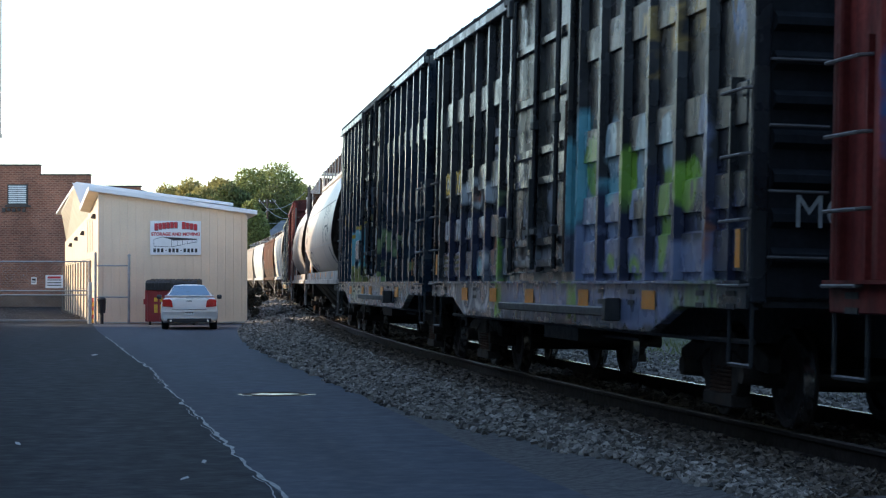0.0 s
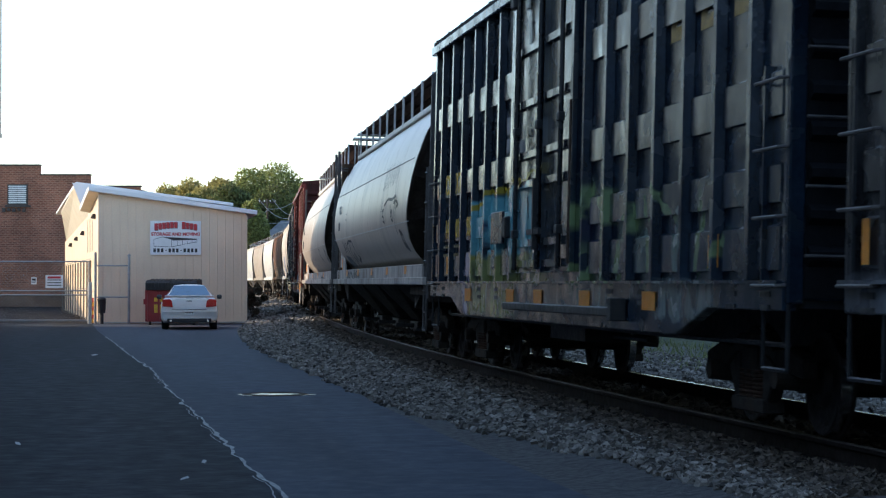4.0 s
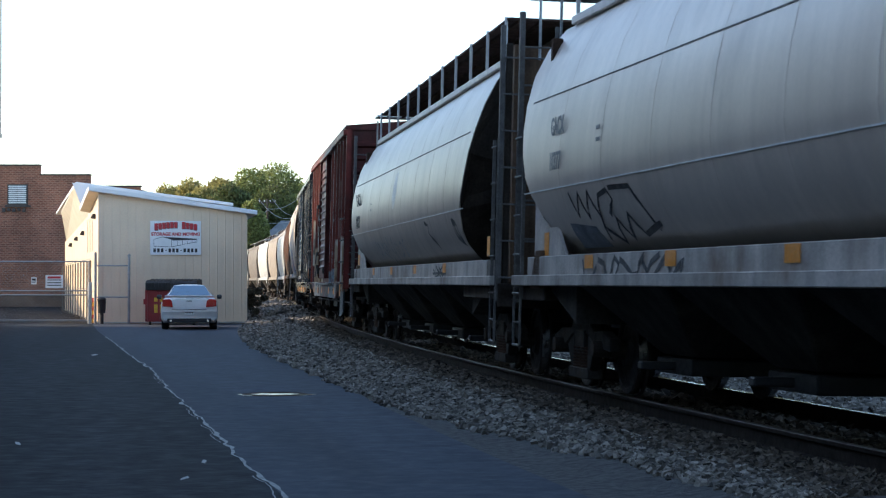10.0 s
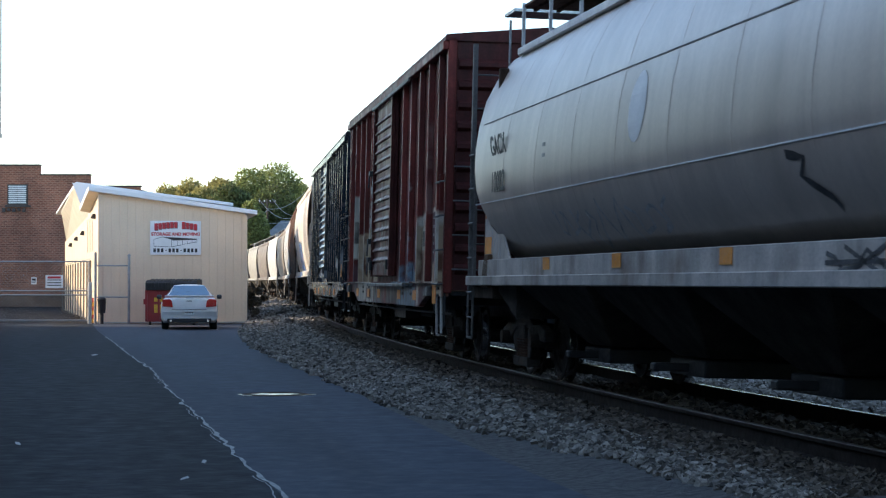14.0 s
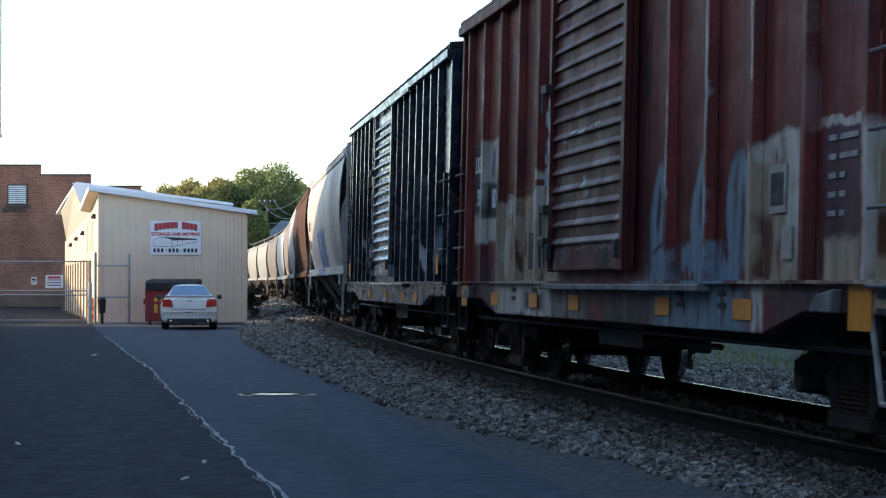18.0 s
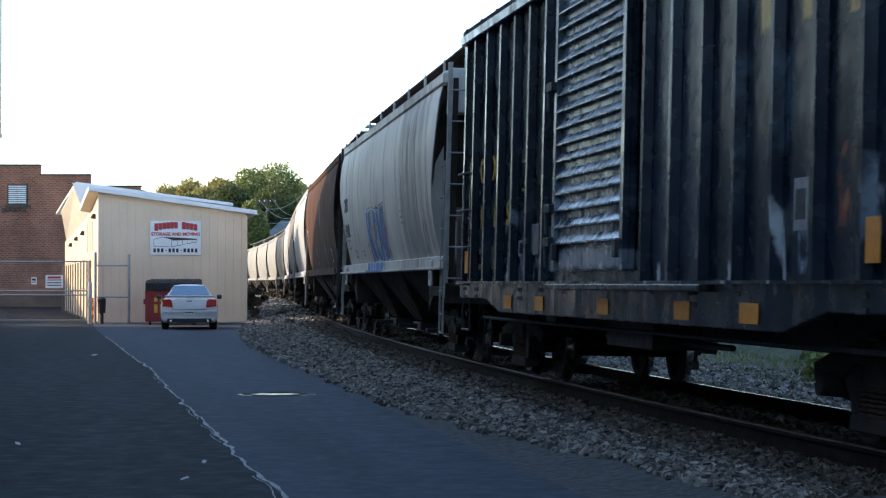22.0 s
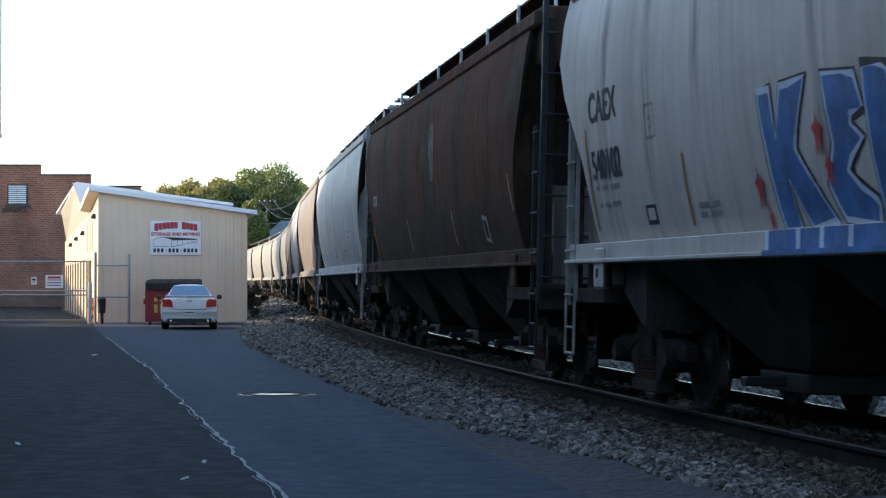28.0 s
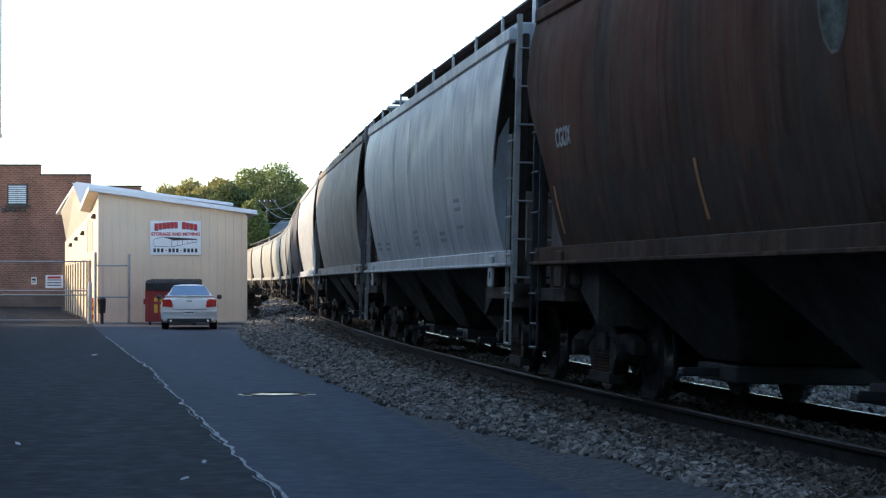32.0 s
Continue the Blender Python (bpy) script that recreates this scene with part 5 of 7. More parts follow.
for car, mid, left, num in ((silver_hopper_a, C_MID, -14.2, "10377"), (silver_hopper_b, D_MID, 6.1, "10022")):
    x = along(mid, left) + 1.75
    if car is silver_hopper_b:
        lettering(car, "GACX", -7.55, 2.88, 0.35, spray_black, -1.598, 0.95, 8.0)
        lettering(car, num, -7.40, 2.42, 0.35, spray_black, -1.622, 0.95)
    else:
        lettering(car, "GACX", x, 2.86, 0.26, faint_black, -1.60, 0.8)
        lettering(car, num, x, 2.48, 0.26, faint_black, -1.622, 0.8)
    for z in (2.70, 2.58):
        part("stencil_bar", Form().box(x + 1.75, x + 1.90, -1.615, -1.611, z, z + 0.04), faint_black, car)
    # capacity data block near the leading end
    xd = along(mid, left - 14.6)
    sprayed(car, [(xd, 1.78), (xd + 0.42, 1.70), (xd + 0.36, 2.04), (xd - 0.06, 2.10)], spray_black, ROUND, 0.006, "data_panel")
    for k in range(2):
        sprayed(car, [(xd + 0.03 + 0.2 * k, 1.86), (xd + 0.17 + 0.2 * k, 1.83), (xd + 0.15 + 0.2 * k, 1.98), (xd + 0.01 + 0.2 * k, 2.01)], silver_sill, ROUND, 0.009, "data_panel")
tag_paint = mat("thin black spray paint", (0.075, 0.075, 0.078), 0.6, var=0.4, scale=6, spec=0.2)
chalk_tag = mat("pale rubbed spray paint", (0.42, 0.43, 0.44), 0.7, var=0.3, scale=6, spec=0.1)
pale_patch = mat("pale primer patch", (0.66, 0.65, 0.63), 0.5, var=0.1, scale=3)


def tag(car, mid, s, z, w, h, marks, width, material):
    """Handwriting on a round car: strokes on a unit field, drawn from the place s towards the leading end."""
    for mark in marks:
        stroke(car, [(along(mid, s) + w * u, z + h * v) for u, v in mark], width, material, ROUND)


def wave_mark(u0, u1, lo, hi, turns, lean=0.0):
    """A looping pen stroke."""
    n = int(turns * 6)
    r = random.Random(int(u0 * 1000 + lo * 77 + turns * 5))
    tall = [0.55 + 0.45 * r.random() for _ in range(n + 1)]
    return [(u0 + (u1 - u0) * k / n + (u1 - u0) * 0.16 * r.uniform(-1, 1) + lean * math.cos(k * math.pi / 3), (lo + hi) / 2 + (hi - lo) / 2 * tall[k] * math.cos(k * math.pi / 3)) for k in range(n + 1)]


tag(silver_hopper_a, C_MID, -25.85, 2.70, 2.4, 0.72, [wave_mark(0.0, 0.22, 0.1, 0.95, 2), wave_mark(0.22, 0.5, 0.15, 1.0, 2, 0.03), wave_mark(0.5, 0.75, 0.2, 0.95, 2, -0.03), wave_mark(0.75, 1.0, 0.25, 1.0, 2.5), [(0.0, 0.1), (0.05, -0.3), (0.15, 0.0)]], 0.022, tag_paint)
tag(silver_hopper_a, C_MID, -26.2, 2.25, 2.8, 0.45, [[(0.0, 0.55), (0.10, 0.62), (0.02, 0.35), (0.12, 0.30), (0.05, 0.12), (0.16, 0.08)], [(0.10, 0.75), (0.35, 0.98), (0.6, 0.90), (0.82, 0.98)], [(0.50, 0.7), (0.60, 0.1), (0.68, 0.05), (0.62, 0.45), (0.55, 0.4)], [(0.72, 1.0), (0.85, 0.45)], [(0.70, 0.75), (0.85, 0.80), (1.0, 0.62), (0.88, 0.55)]], 0.055, spray_black)
stroke(silver_hopper_a, [(along(C_MID, -28.35), 3.2), (along(C_MID, -28.3), 2.6), (along(C_MID, -28.42), 2.02)], 0.045, tag_paint, ROUND)
tag(silver_hopper_a, C_MID, -16.4, 1.56, 2.8, 0.58, [[(0.0, 0.98), (0.06, 0.55), (0.14, 0.95), (0.20, 0.5), (0.28, 0.95), (0.36, 0.5)], [(0.30, 0.1), (0.42, 0.85), (0.55, 0.92), (0.60, 0.75), (0.5, 0.5)], [(0.58, 0.95), (0.85, 0.92), (0.95, 0.55), (1.0, 0.2)], [(0.35, 0.3), (0.48, 0.05), (0.55, 0.45), (0.62, 0.1), (0.72, 0.5), (0.8, 0.15), (1.05, 0.3)]], 0.05, spray_black)
sprayed(silver_hopper_a, [(along(C_MID, -15.9), 1.56), (along(C_MID, -17.1), 1.56), (along(C_MID, -17.0), 1.78), (along(C_MID, -16.0), 1.82)], mat("grey blue overspray", (0.16, 0.18, 0.21), 0.6, var=0.3, scale=3), ROUND, 0.005, "overspray")


def sill_tag(car, x, w, marks, material, width=0.04):
    for mark in marks:
        part("tag", ribbon([(x + u * w, 1.20 + v * 0.25) for u, v in mark], width, lambda z: -1.507), material, car)


sill_tag(silver_hopper_a, along(C_MID, -16.85), 3.6, [[(0.0, 0.9), (0.02, 0.2), (0.10, 0.0), (0.16, 0.6)], wave_mark(0.2, 0.42, 0.05, 0.95, 1.5), wave_mark(0.45, 0.75, 0.0, 1.0, 2), [(0.75, 0.2), (0.85, 0.95), (0.9, 0.1), (1.0, 0.8), (0.97, 0.0)]], tag_paint, 0.06)
sill_tag(silver_hopper_b, along(D_MID, -6.2), 1.5, [[(0.5, 0.5), (0.5 + 0.5 * math.cos(k * 1.05), 0.5 + 0.5 * math.sin(k * 1.05))] for k in range(6)] + [wave_mark(0.1, 0.9, 0.1, 0.9, 2)], tag_paint, 0.035)
tag(silver_hopper_b, D_MID, 2.5, 1.54, 4.6, 0.52, [wave_mark(0.0, 0.22, 0.2, 0.95, 2), wave_mark(0.22, 0.45, 0.0, 0.8, 2, 0.02), [(0.45, 0.95), (0.55, 0.1), (0.62, 0.9), (0.70, 0.05)], wave_mark(0.7, 1.0, 0.1, 0.85, 2)], 0.04, chalk_tag)
tag(silver_hopper_b, D_MID, -5.5, 1.70, 0.7, 0.42, [[(0.0, 1.0), (0.5, 0.9), (0.3, 0.6), (0.9, 0.2), (1.0, 0.0)]], 0.07, spray_black)
for pts in ([(-9.10, 2.02), (-9.02, 2.42), (-8.94, 2.10), (-9.02, 2.04)], [(-8.92, 2.12), (-8.90, 2.36), (-8.80, 2.22), (-8.62, 2.12), (-8.72, 2.06)]):
    part("graffiti", Form().prism([(x, z) for x, z in pts], -1.436, -1.431), orange_spray, silver_hopper_b, "orange spray paint")
for pts in ([(-8.66, 1.56), (-8.60, 1.86), (-8.46, 2.02), (-8.44, 1.84)], [(-8.52, 1.54), (-8.42, 1.72), (-8.26, 1.82), (-8.30, 1.64), (-8.42, 1.54)], [(-8.22, 1.52), (-8.10, 1.62), (-8.02, 1.56), (-8.10, 1.50)], [(-9.05, 1.95), (-8.95, 2.0), (-8.9, 1.88)]):
    part("tag", ribbon(pts, 0.03, lambda z: -1.434), chalk_tag, silver_hopper_b)
reflectors(silver_hopper_b, (-8.88,), 1.67, -1.432, 0.44, 0.22)
xo = along(D_MID, -1.35)
sprayed(silver_hopper_b, [(xo + 0.30 * math.cos(k * math.tau / 18), 2.82 + 0.34 * math.sin(k * math.tau / 18)) for k in range(18)], pale_patch, ROUND, 0.005, "primer_patch")
TAN, PEEL, CREAM, BROWN, STEEL, PLUM = (0.40, 0.30, 0.20), (0.54, 0.48, 0.40), (0.43, 0.39, 0.32), (0.14, 0.065, 0.040), (0.19, 0.25, 0.29), (0.095, 0.045, 0.052)
peeling_red = livery("oxide red car paint under peeling graffiti", (
    # grey number panel and black number fields
    ("b", -6.28, 2.36, 1.95, 1.30, 0, CREAM, 0.95), ("b", -7.05, 2.55, 0.62, 0.95, 0, (0.016, 0.016, 0.018), 1), ("b", -5.85, 2.24, 1.0, 0.44, 0, (0.016, 0.016, 0.018), 1), ("b", -5.95, 2.70, 0.22, 0.40, 0, (0.10, 0.14, 0.19), 0.9),
    # peeling tan behind the door
    ("b", -3.62, 1.66, 3.25, 1.05, 0, TAN, 0.88), ("e", -3.10, 2.18, 0.80, 0.62, 0, PEEL, 0.9), ("e", -4.30, 1.85, 0.50, 0.55, 0, PEEL, 0.85), ("e", -2.60, 1.95, 0.50, 0.60, 0, PEEL, 0.7), ("e", -4.75, 2.10, 0.62, 0.26, 0, PEEL, 0.9),
    ("e", -4.9, 1.55, 0.55, 0.60, 0, PEEL, 0.7), ("b", -4.72, 1.65, 0.07, 0.80, -8, BROWN, 0.9), ("b", -4.05, 1.55, 0.07, 0.70, 14, BROWN, 0.9), ("b", -3.55, 1.85, 0.06, 0.60, 0, BROWN, 0.8), ("b", -2.75, 1.60, 0.08, 0.80, -14, BROWN, 0.9), ("e", -2.35, 1.75, 0.36, 0.36, 0, BROWN, 0.7), ("e", -4.4, 1.40, 0.40, 0.22, 0, BROWN, 0.8), ("b", -3.3, 2.30, 1.4, 0.06, 5, BROWN, 0.7),
    ("b", -2.20, 2.95, 0.24, 0.20, 0, BONE, 0.8), ("b", -2.16, 2.62, 0.24, 0.22, 0, BONE, 0.8), ("b", -2.16, 2.32, 0.28, 0.24, 0, BONE, 0.8), ("b", -2.25, 1.52, 0.36, 0.28, 0, (0.03, 0.02, 0.02), 1),
    # slate blue letters ahead of the door
    ("b", 3.2, 1.30, 3.0, 0.40, 0, STEEL, 0.6), ("e", 2.10, 1.72, 0.62, 1.05, -6, STEEL, 0.92), ("e", 2.08, 1.85, 0.16, 0.36, -6, (0.05, 0.03, 0.035), 1), ("b", 2.10, 1.50, 0.45, 0.05, 12, (0.05, 0.05, 0.06), 0.9), ("e", 3.45, 1.74, 0.66, 1.10, -12, STEEL, 0.92), ("e", 3.42, 1.86, 0.18, 0.40, -12, (0.06, 0.03, 0.035), 1),
    ("e", 4.45, 1.72, 0.62, 0.98, 0, STEEL, 0.88), ("b", 4.55, 1.60, 0.10, 0.60, 0, (0.06, 0.05, 0.06), 0.8), ("b", 2.75, 1.65, 0.20, 0.90, 0, (0.09, 0.035, 0.03), 0.6),
    # tan block, placard and plum panel towards the leading end
    ("b", 5.40, 1.66, 1.15, 1.10, 0, TAN, 0.85), ("b", 5.35, 2.20, 1.0, 0.18, 0, PEEL, 0.75), ("b", 5.75, 1.75, 0.30, 0.80, 0, PEEL, 0.7), ("b", 5.15, 1.4, 0.28, 0.55, 0, BROWN, 0.7), ("b", 6.80, 1.86, 0.92, 0.82, 0, PLUM, 1), ("b", 6.80, 2.28, 0.95, 0.07, 0, PEEL, 0.7), ("b", 6.80, 1.33, 0.92, 0.30, 0, TAN, 0.85), ("b", 6.35, 1.38, 0.12, 0.4, 0, BROWN, 0.8),
    ("b", 7.70, 1.66, 0.72, 1.12, 0, PEEL, 0.95), ("b", 7.68, 1.62, 0.50, 0.90, 0, TAN, 0.95), ("e", 7.68, 1.5, 0.3, 0.3, 0, BROWN, 0.8),
    # sill
    ("b", -3.6, 0.98, 3.3, 0.40, 0, PEEL, 0.85), ("b", -2.95, 0.97, 0.95, 0.20, 0, PLUM, 0.9), ("b", -1.2, 0.96, 1.6, 0.34, 0, (0.20, 0.18, 0.16), 0.7), ("b", 1.4, 0.94, 2.0, 0.30, 0, (0.07, 0.055, 0.055), 0.8), ("b", 3.6, 0.95, 2.6, 0.34, 0, STEEL, 0.8), ("b", 5.2, 0.98, 0.30, 0.40, 0, PEEL, 0.9), ("b", 6.4, 1.0, 1.7, 0.34, 0, PLUM, 0.9), ("b", 7.8, 1.04, 0.6, 0.30, 0, TAN, 0.9), ("b", -6.1, 0.98, 1.2, 0.3, 0, PLUM, 0.7), ("b", -6.3, 1.3, 1.4, 0.5, 0, PLUM, 0.5),
    # worn post edges
    ("b", 2.57, 2.75, 0.05, 1.7, 0, BONE, 0.55), ("b", 3.75, 3.25, 0.06, 2.2, 0, BONE, 0.6), ("b", 4.95, 2.8, 0.05, 1.6, 0, PEEL, 0.4), ("b", 6.20, 3.0, 0.22, 1.6, 0, (0.19, 0.09, 0.075), 0.5),
    # darker red over the door, a near-black strip beside it, and scuffs
    ("b", -0.38, 2.95, 3.2, 3.2, 0, (0.075, 0.018, 0.016), 0.7), ("b", 1.55, 2.9, 0.45, 3.2, 0, (0.020, 0.010, 0.010), 0.8),
    ("b", -0.3, 2.15, 0.5, 0.14, 0, BONE, 0.45), ("b", -0.8, 2.75, 1.6, 0.035, 2, BONE, 0.5), ("b", 0.1, 1.55, 1.6, 0.10, 0, (0.20, 0.17, 0.16), 0.45), ("b", -1.5, 1.5, 0.6, 0.4, 0, (0.20, 0.17, 0.16), 0.4), ("b", -2.02, 2.6, 0.10, 1.8, 0, BONE, 0.5), ("b", 0.55, 1.42, 0.3, 0.2, 0, (0.02, 0.015, 0.015), 0.9)),
    warp=0.08, color=(0.160, 0.031, 0.024), rough=0.50, bump=0.06, var=0.3, scale=1.3, fine=25, streak=0.45, dirt=(0.055, 0.019, 0.016), dirt_amount=0.3, dirt_scale=1.1, wave=0.15, spec=0.18)
SCRUB = (0.25, 0.28, 0.31)
worn_navy = livery("faded navy car paint with scrubbed patches", (
    # lighter door; scrubbing and the glints on its ribs, both painted as pale bars
    ("b", -0.58, 2.85, 3.0, 3.2, 0, (0.082, 0.110, 0.150), 0.85), ("b", 1.9, 2.9, 0.55, 2.9, 0, (0.060, 0.075, 0.095), 0.7), ("b", 2.75, 2.8, 0.6, 2.7, 0, (0.075, 0.092, 0.115), 0.7), ("b", 1.75, 1.25, 0.10, 0.22, 12, BONE, 0.8),
    ("b", -0.60, 1.85, 3.0, 1.05, 0, SCRUB, 0.45), ("e", 0.55, 2.35, 0.34, 0.7, 0, SCRUB, 0.6), ("e", -1.2, 2.45, 0.6, 0.35, 0, SCRUB, 0.5), ("b", -0.6, 1.42, 2.9, 0.16, 0, (0.34, 0.37, 0.39), 0.75), ("b", -0.8, 1.72, 2.5, 0.12, 0, (0.34, 0.37, 0.39), 0.65), ("b", -0.5, 2.02, 2.3, 0.12, 0, (0.34, 0.37, 0.39), 0.6), ("b", -1.5, 1.85, 0.09, 0.70, 18, (0.02, 0.03, 0.05), 0.9), ("b", -0.9, 1.85, 0.09, 0.70, -16, (0.02, 0.03, 0.05), 0.9), ("b", -0.2, 1.9, 0.10, 0.70, 20, (0.02, 0.03, 0.05), 0.9), ("b", 0.4, 1.85, 0.10, 0.70, -10, (0.02, 0.03, 0.05), 0.9),
    ("b", 4.75, 3.42, 0.40, 0.62, 0, OCHRE, 0.9), ("b", 5.72, 3.22, 0.42, 0.30, 0, OCHRE, 0.9), ("b", 6.62, 3.38, 0.50, 0.42, 0, OCHRE, 0.9), ("b", 5.72, 3.62, 0.30, 0.4, 0, OCHRE, 0.7), ("b", 6.62, 3.05, 0.30, 0.1, 0, OCHRE, 0.7),
    ("b", -5.22, 1.60, 0.46, 0.62, 0, SCRUB, 0.42), ("b", -5.20, 1.24, 0.40, 0.16, 0, BONE, 0.55), ("b", -4.40, 1.32, 0.30, 0.36, 0, SCRUB, 0.5), ("b", -3.50, 1.34, 0.44, 0.42, 0, SCRUB, 0.45), ("b", -6.10, 1.30, 0.30, 0.36, 0, SCRUB, 0.45), ("b", -4.6, 2.0, 0.3, 0.5, 0, SCRUB, 0.25),
    ("b", 5.18, 1.45, 0.07, 0.62, 14, BONE, 0.8), ("e", 5.62, 1.45, 0.30, 0.36, 0, SCRUB, 0.6), ("e", 5.62, 1.45, 0.18, 0.22, 0, (0.012, 0.018, 0.03), 1), ("b", 6.45, 1.85, 0.26, 0.55, 0, RUSTY, 0.4), ("b", 7.15, 1.75, 0.36, 0.55, 0, SCRUB, 0.4), ("b", 4.1, 1.25, 0.12, 0.2, 0, BONE, 0.6),
    ("e", 3.1, 1.8, 0.3, 1.1, 0, (0.045, 0.065, 0.085), 0.5), ("e", 4.2, 2.4, 0.3, 1.3, 0, (0.045, 0.065, 0.085), 0.5), ("e", 2.1, 2.6, 0.3, 1.1, 0, (0.045, 0.065, 0.085), 0.5), ("e", 5.2, 2.5, 0.4, 0.9, 0, (0.05, 0.075, 0.10), 0.5),
    ("e", -7.9, 1.85, 0.22, 0.9, 20, RUSTY, 0.6), ("b", -7.85, 1.55, 0.3, 0.22, 0, SAGE, 0.6)),
    warp=0.05, color=(0.010, 0.017, 0.028), rough=0.24, bump=0.04, var=0.35, scale=1.5, fine=25, streak=0.35, dirt=(0.035, 0.045, 0.058), dirt_amount=0.15, dirt_scale=1.1, wave=0.45, spec=0.45)
m_, L_ = span(9.72, 26.1)
red_boxcar = boxcar("red_boxcar", "oxide red box car with peeling graffiti and a ribbed door", L_, peeling_red, (-2.05, 1.30), (-7.55, -2.95, 5), (2.57, 7.35, 5), "corrugated", oxide_end, s_mid=m_, z1=4.72, belly=0.80, trim_mat=silver_grime, rib=0.036)
reflectors(red_boxcar, (-5.30, -2.95, -0.9, 2.55, 4.85), 0.98, -1.553, 0.46, 0.16)
reflectors(red_boxcar, (7.35, -7.45), 1.02, -1.553, 0.42, 0.30)
lettering(red_boxcar, "LRS", -7.02, 2.74, 0.30, white_paint, -1.482, 0.9)
lettering(red_boxcar, "39", -6.95, 2.30, 0.30, white_paint, -1.482, 0.9)
lettering(red_boxcar, "80", -5.85, 2.25, 0.34, white_paint, -1.482, 0.9)
for k in range(5):
    part("stencil_bar", Form().box(6.50, 6.64, -1.480, -1.476, 2.16 - 0.13 * k, 2.20 - 0.13 * k), faint_white, red_boxcar)
    part("stencil_bar", Form().box(6.72, 7.06 if k < 2 else 6.82, -1.480, -1.476, 2.16 - 0.13 * k, 2.20 - 0.13 * k), faint_white, red_boxcar)
part("placard", Form().box(5.22, 5.62, -1.483, -1.476, 1.70, 2.06), cream_worn, red_boxcar)
part("placard", Form().box(5.28, 5.56, -1.488, -1.484, 1.76, 2.0), spray_black, red_boxcar)
part("placard", Form().box(5.55, 5.78, -1.490, -1.476, 1.36, 1.60), cream_worn, red_boxcar)
part("stencil_frame", Form().box(-4.95, -4.62, -1.480, -1.476, 2.0, 2.03).box(-4.95, -4.62, -1.480, -1.476, 2.24, 2.27).box(-4.95, -4.92, -1.480, -1.476, 2.03, 2.24).box(-4.65, -4.62, -1.480, -1.476, 2.03, 2.24), faint_white, red_boxcar)
for x_ in (-7.0, 6.75):
    part("jack_bracket", Form().prism([(x_ - 0.24, 0.98), (x_ + 0.22, 0.98), (x_ + 0.26, 1.14), (x_ - 0.08, 1.10)], -1.62, -1.545), silver_grime, red_boxcar, bevel=0.01)
part("patch_plate", Form().box(-3.52, -2.98, -1.50, -1.47, 1.34, 1.76), black_iron, red_boxcar)
# bent end steps
part("bent_step", Form().rod((7.45, -1.53, 1.1), (7.75, -1.55, 0.42), 0.02).rod((8.0, -1.53, 1.05), (8.25, -1.55, 0.45), 0.02).rod((7.75, -1.55, 0.42), (7.95, -1.55, 0.42), 0.02), pale_iron, red_boxcar, "bent pale step irons")
m_, L_ = span(27.05, 43.6)
navy_boxcar = boxcar("navy_boxcar", "faded navy box car with yellow lettering and a ribbed door", L_, worn_navy, (-2.12, 0.95), (-7.42, -2.95, 6), (1.38, 6.92, 7), "corrugated", black_end, s_mid=m_, z1=4.56, belly=0.82, trim_mat=post_black)
reflectors(navy_boxcar, (-4.79, -2.98, 0.01, 2.81, 4.65), 0.95, -1.553, 0.46, 0.16)
reflectors(navy_boxcar, (7.15, -7.78), 1.46, -1.538, 0.26, 0.30)
bays = [-7.42 + 0.894 * (k + 0.5) for k in range(5)]
for k, w in enumerate(("CS", "XT")):
    lettering(navy_boxcar, w, bays[k], 2.64, 0.44, ochre_stencil, -1.476, 1.0)
for k, w in enumerate(("14", "11", "52")):
    lettering(navy_boxcar, w, bays[k], 2.03, 0.42, ochre_stencil, -1.476, 1.0)
for k in range(2):
    for z in (1.56, 1.36):
        part("stencil_bar", Form().box(bays[k] - 0.20, bays[k] + 0.16, -1.478, -1.474, z, z + 0.07), yellow_dim, navy_boxcar)
part("stencil_frame", Form().box(bays[3] - 0.16, bays[3] + 0.10, -1.478, -1.474, 2.62, 2.65).box(bays[3] - 0.16, bays[3] + 0.10, -1.478, -1.474, 2.28, 2.31).box(bays[3] + 0.07, bays[3] + 0.10, -1.478, -1.474, 2.31, 2.62), yellow_worn, navy_boxcar)
for x_, z in ((-2.55, 2.92), (-2.42, 2.70)):
    part("paper_note", Form().box(x_ - 0.14, x_ + 0.12, -1.478, -1.474, z - 0.07, z + 0.07), faint_white, navy_boxcar, "torn pale paper note")
part("route_board", Form().box(-3.68, -3.26, -1.51, -1.47, 1.50, 1.86), night_door, navy_boxcar, "slatted placard board", bevel=0.01)
part("stencil_frame", Form().box(-4.56, -4.38, -1.478, -1.474, 1.66, 1.69).box(-4.56, -4.38, -1.478, -1.474, 1.50, 1.53).box(-4.56, -4.53, -1.478, -1.474, 1.53, 1.66), faint_white, navy_boxcar)
part("placard", Form().box(5.42, 5.72, -1.479, -1.474, 1.56, 1.94), faint_white, navy_boxcar)
part("placard", Form().box(5.47, 5.67, -1.483, -1.479, 1.64, 1.86), spray_black, navy_boxcar)
m_, L_ = span(45.3, 63.7)
grey_hopper = covered_hopper("grey_hopper", "light grey covered hopper with blue graffiti letters", L_, streaked_grey, CURVED, streaked_grey, grime_and_shade, m_, front=1.55, rear=0.92, ladder_mat=pale_iron)
x0, GW = along(m_, 57.35), 3.40
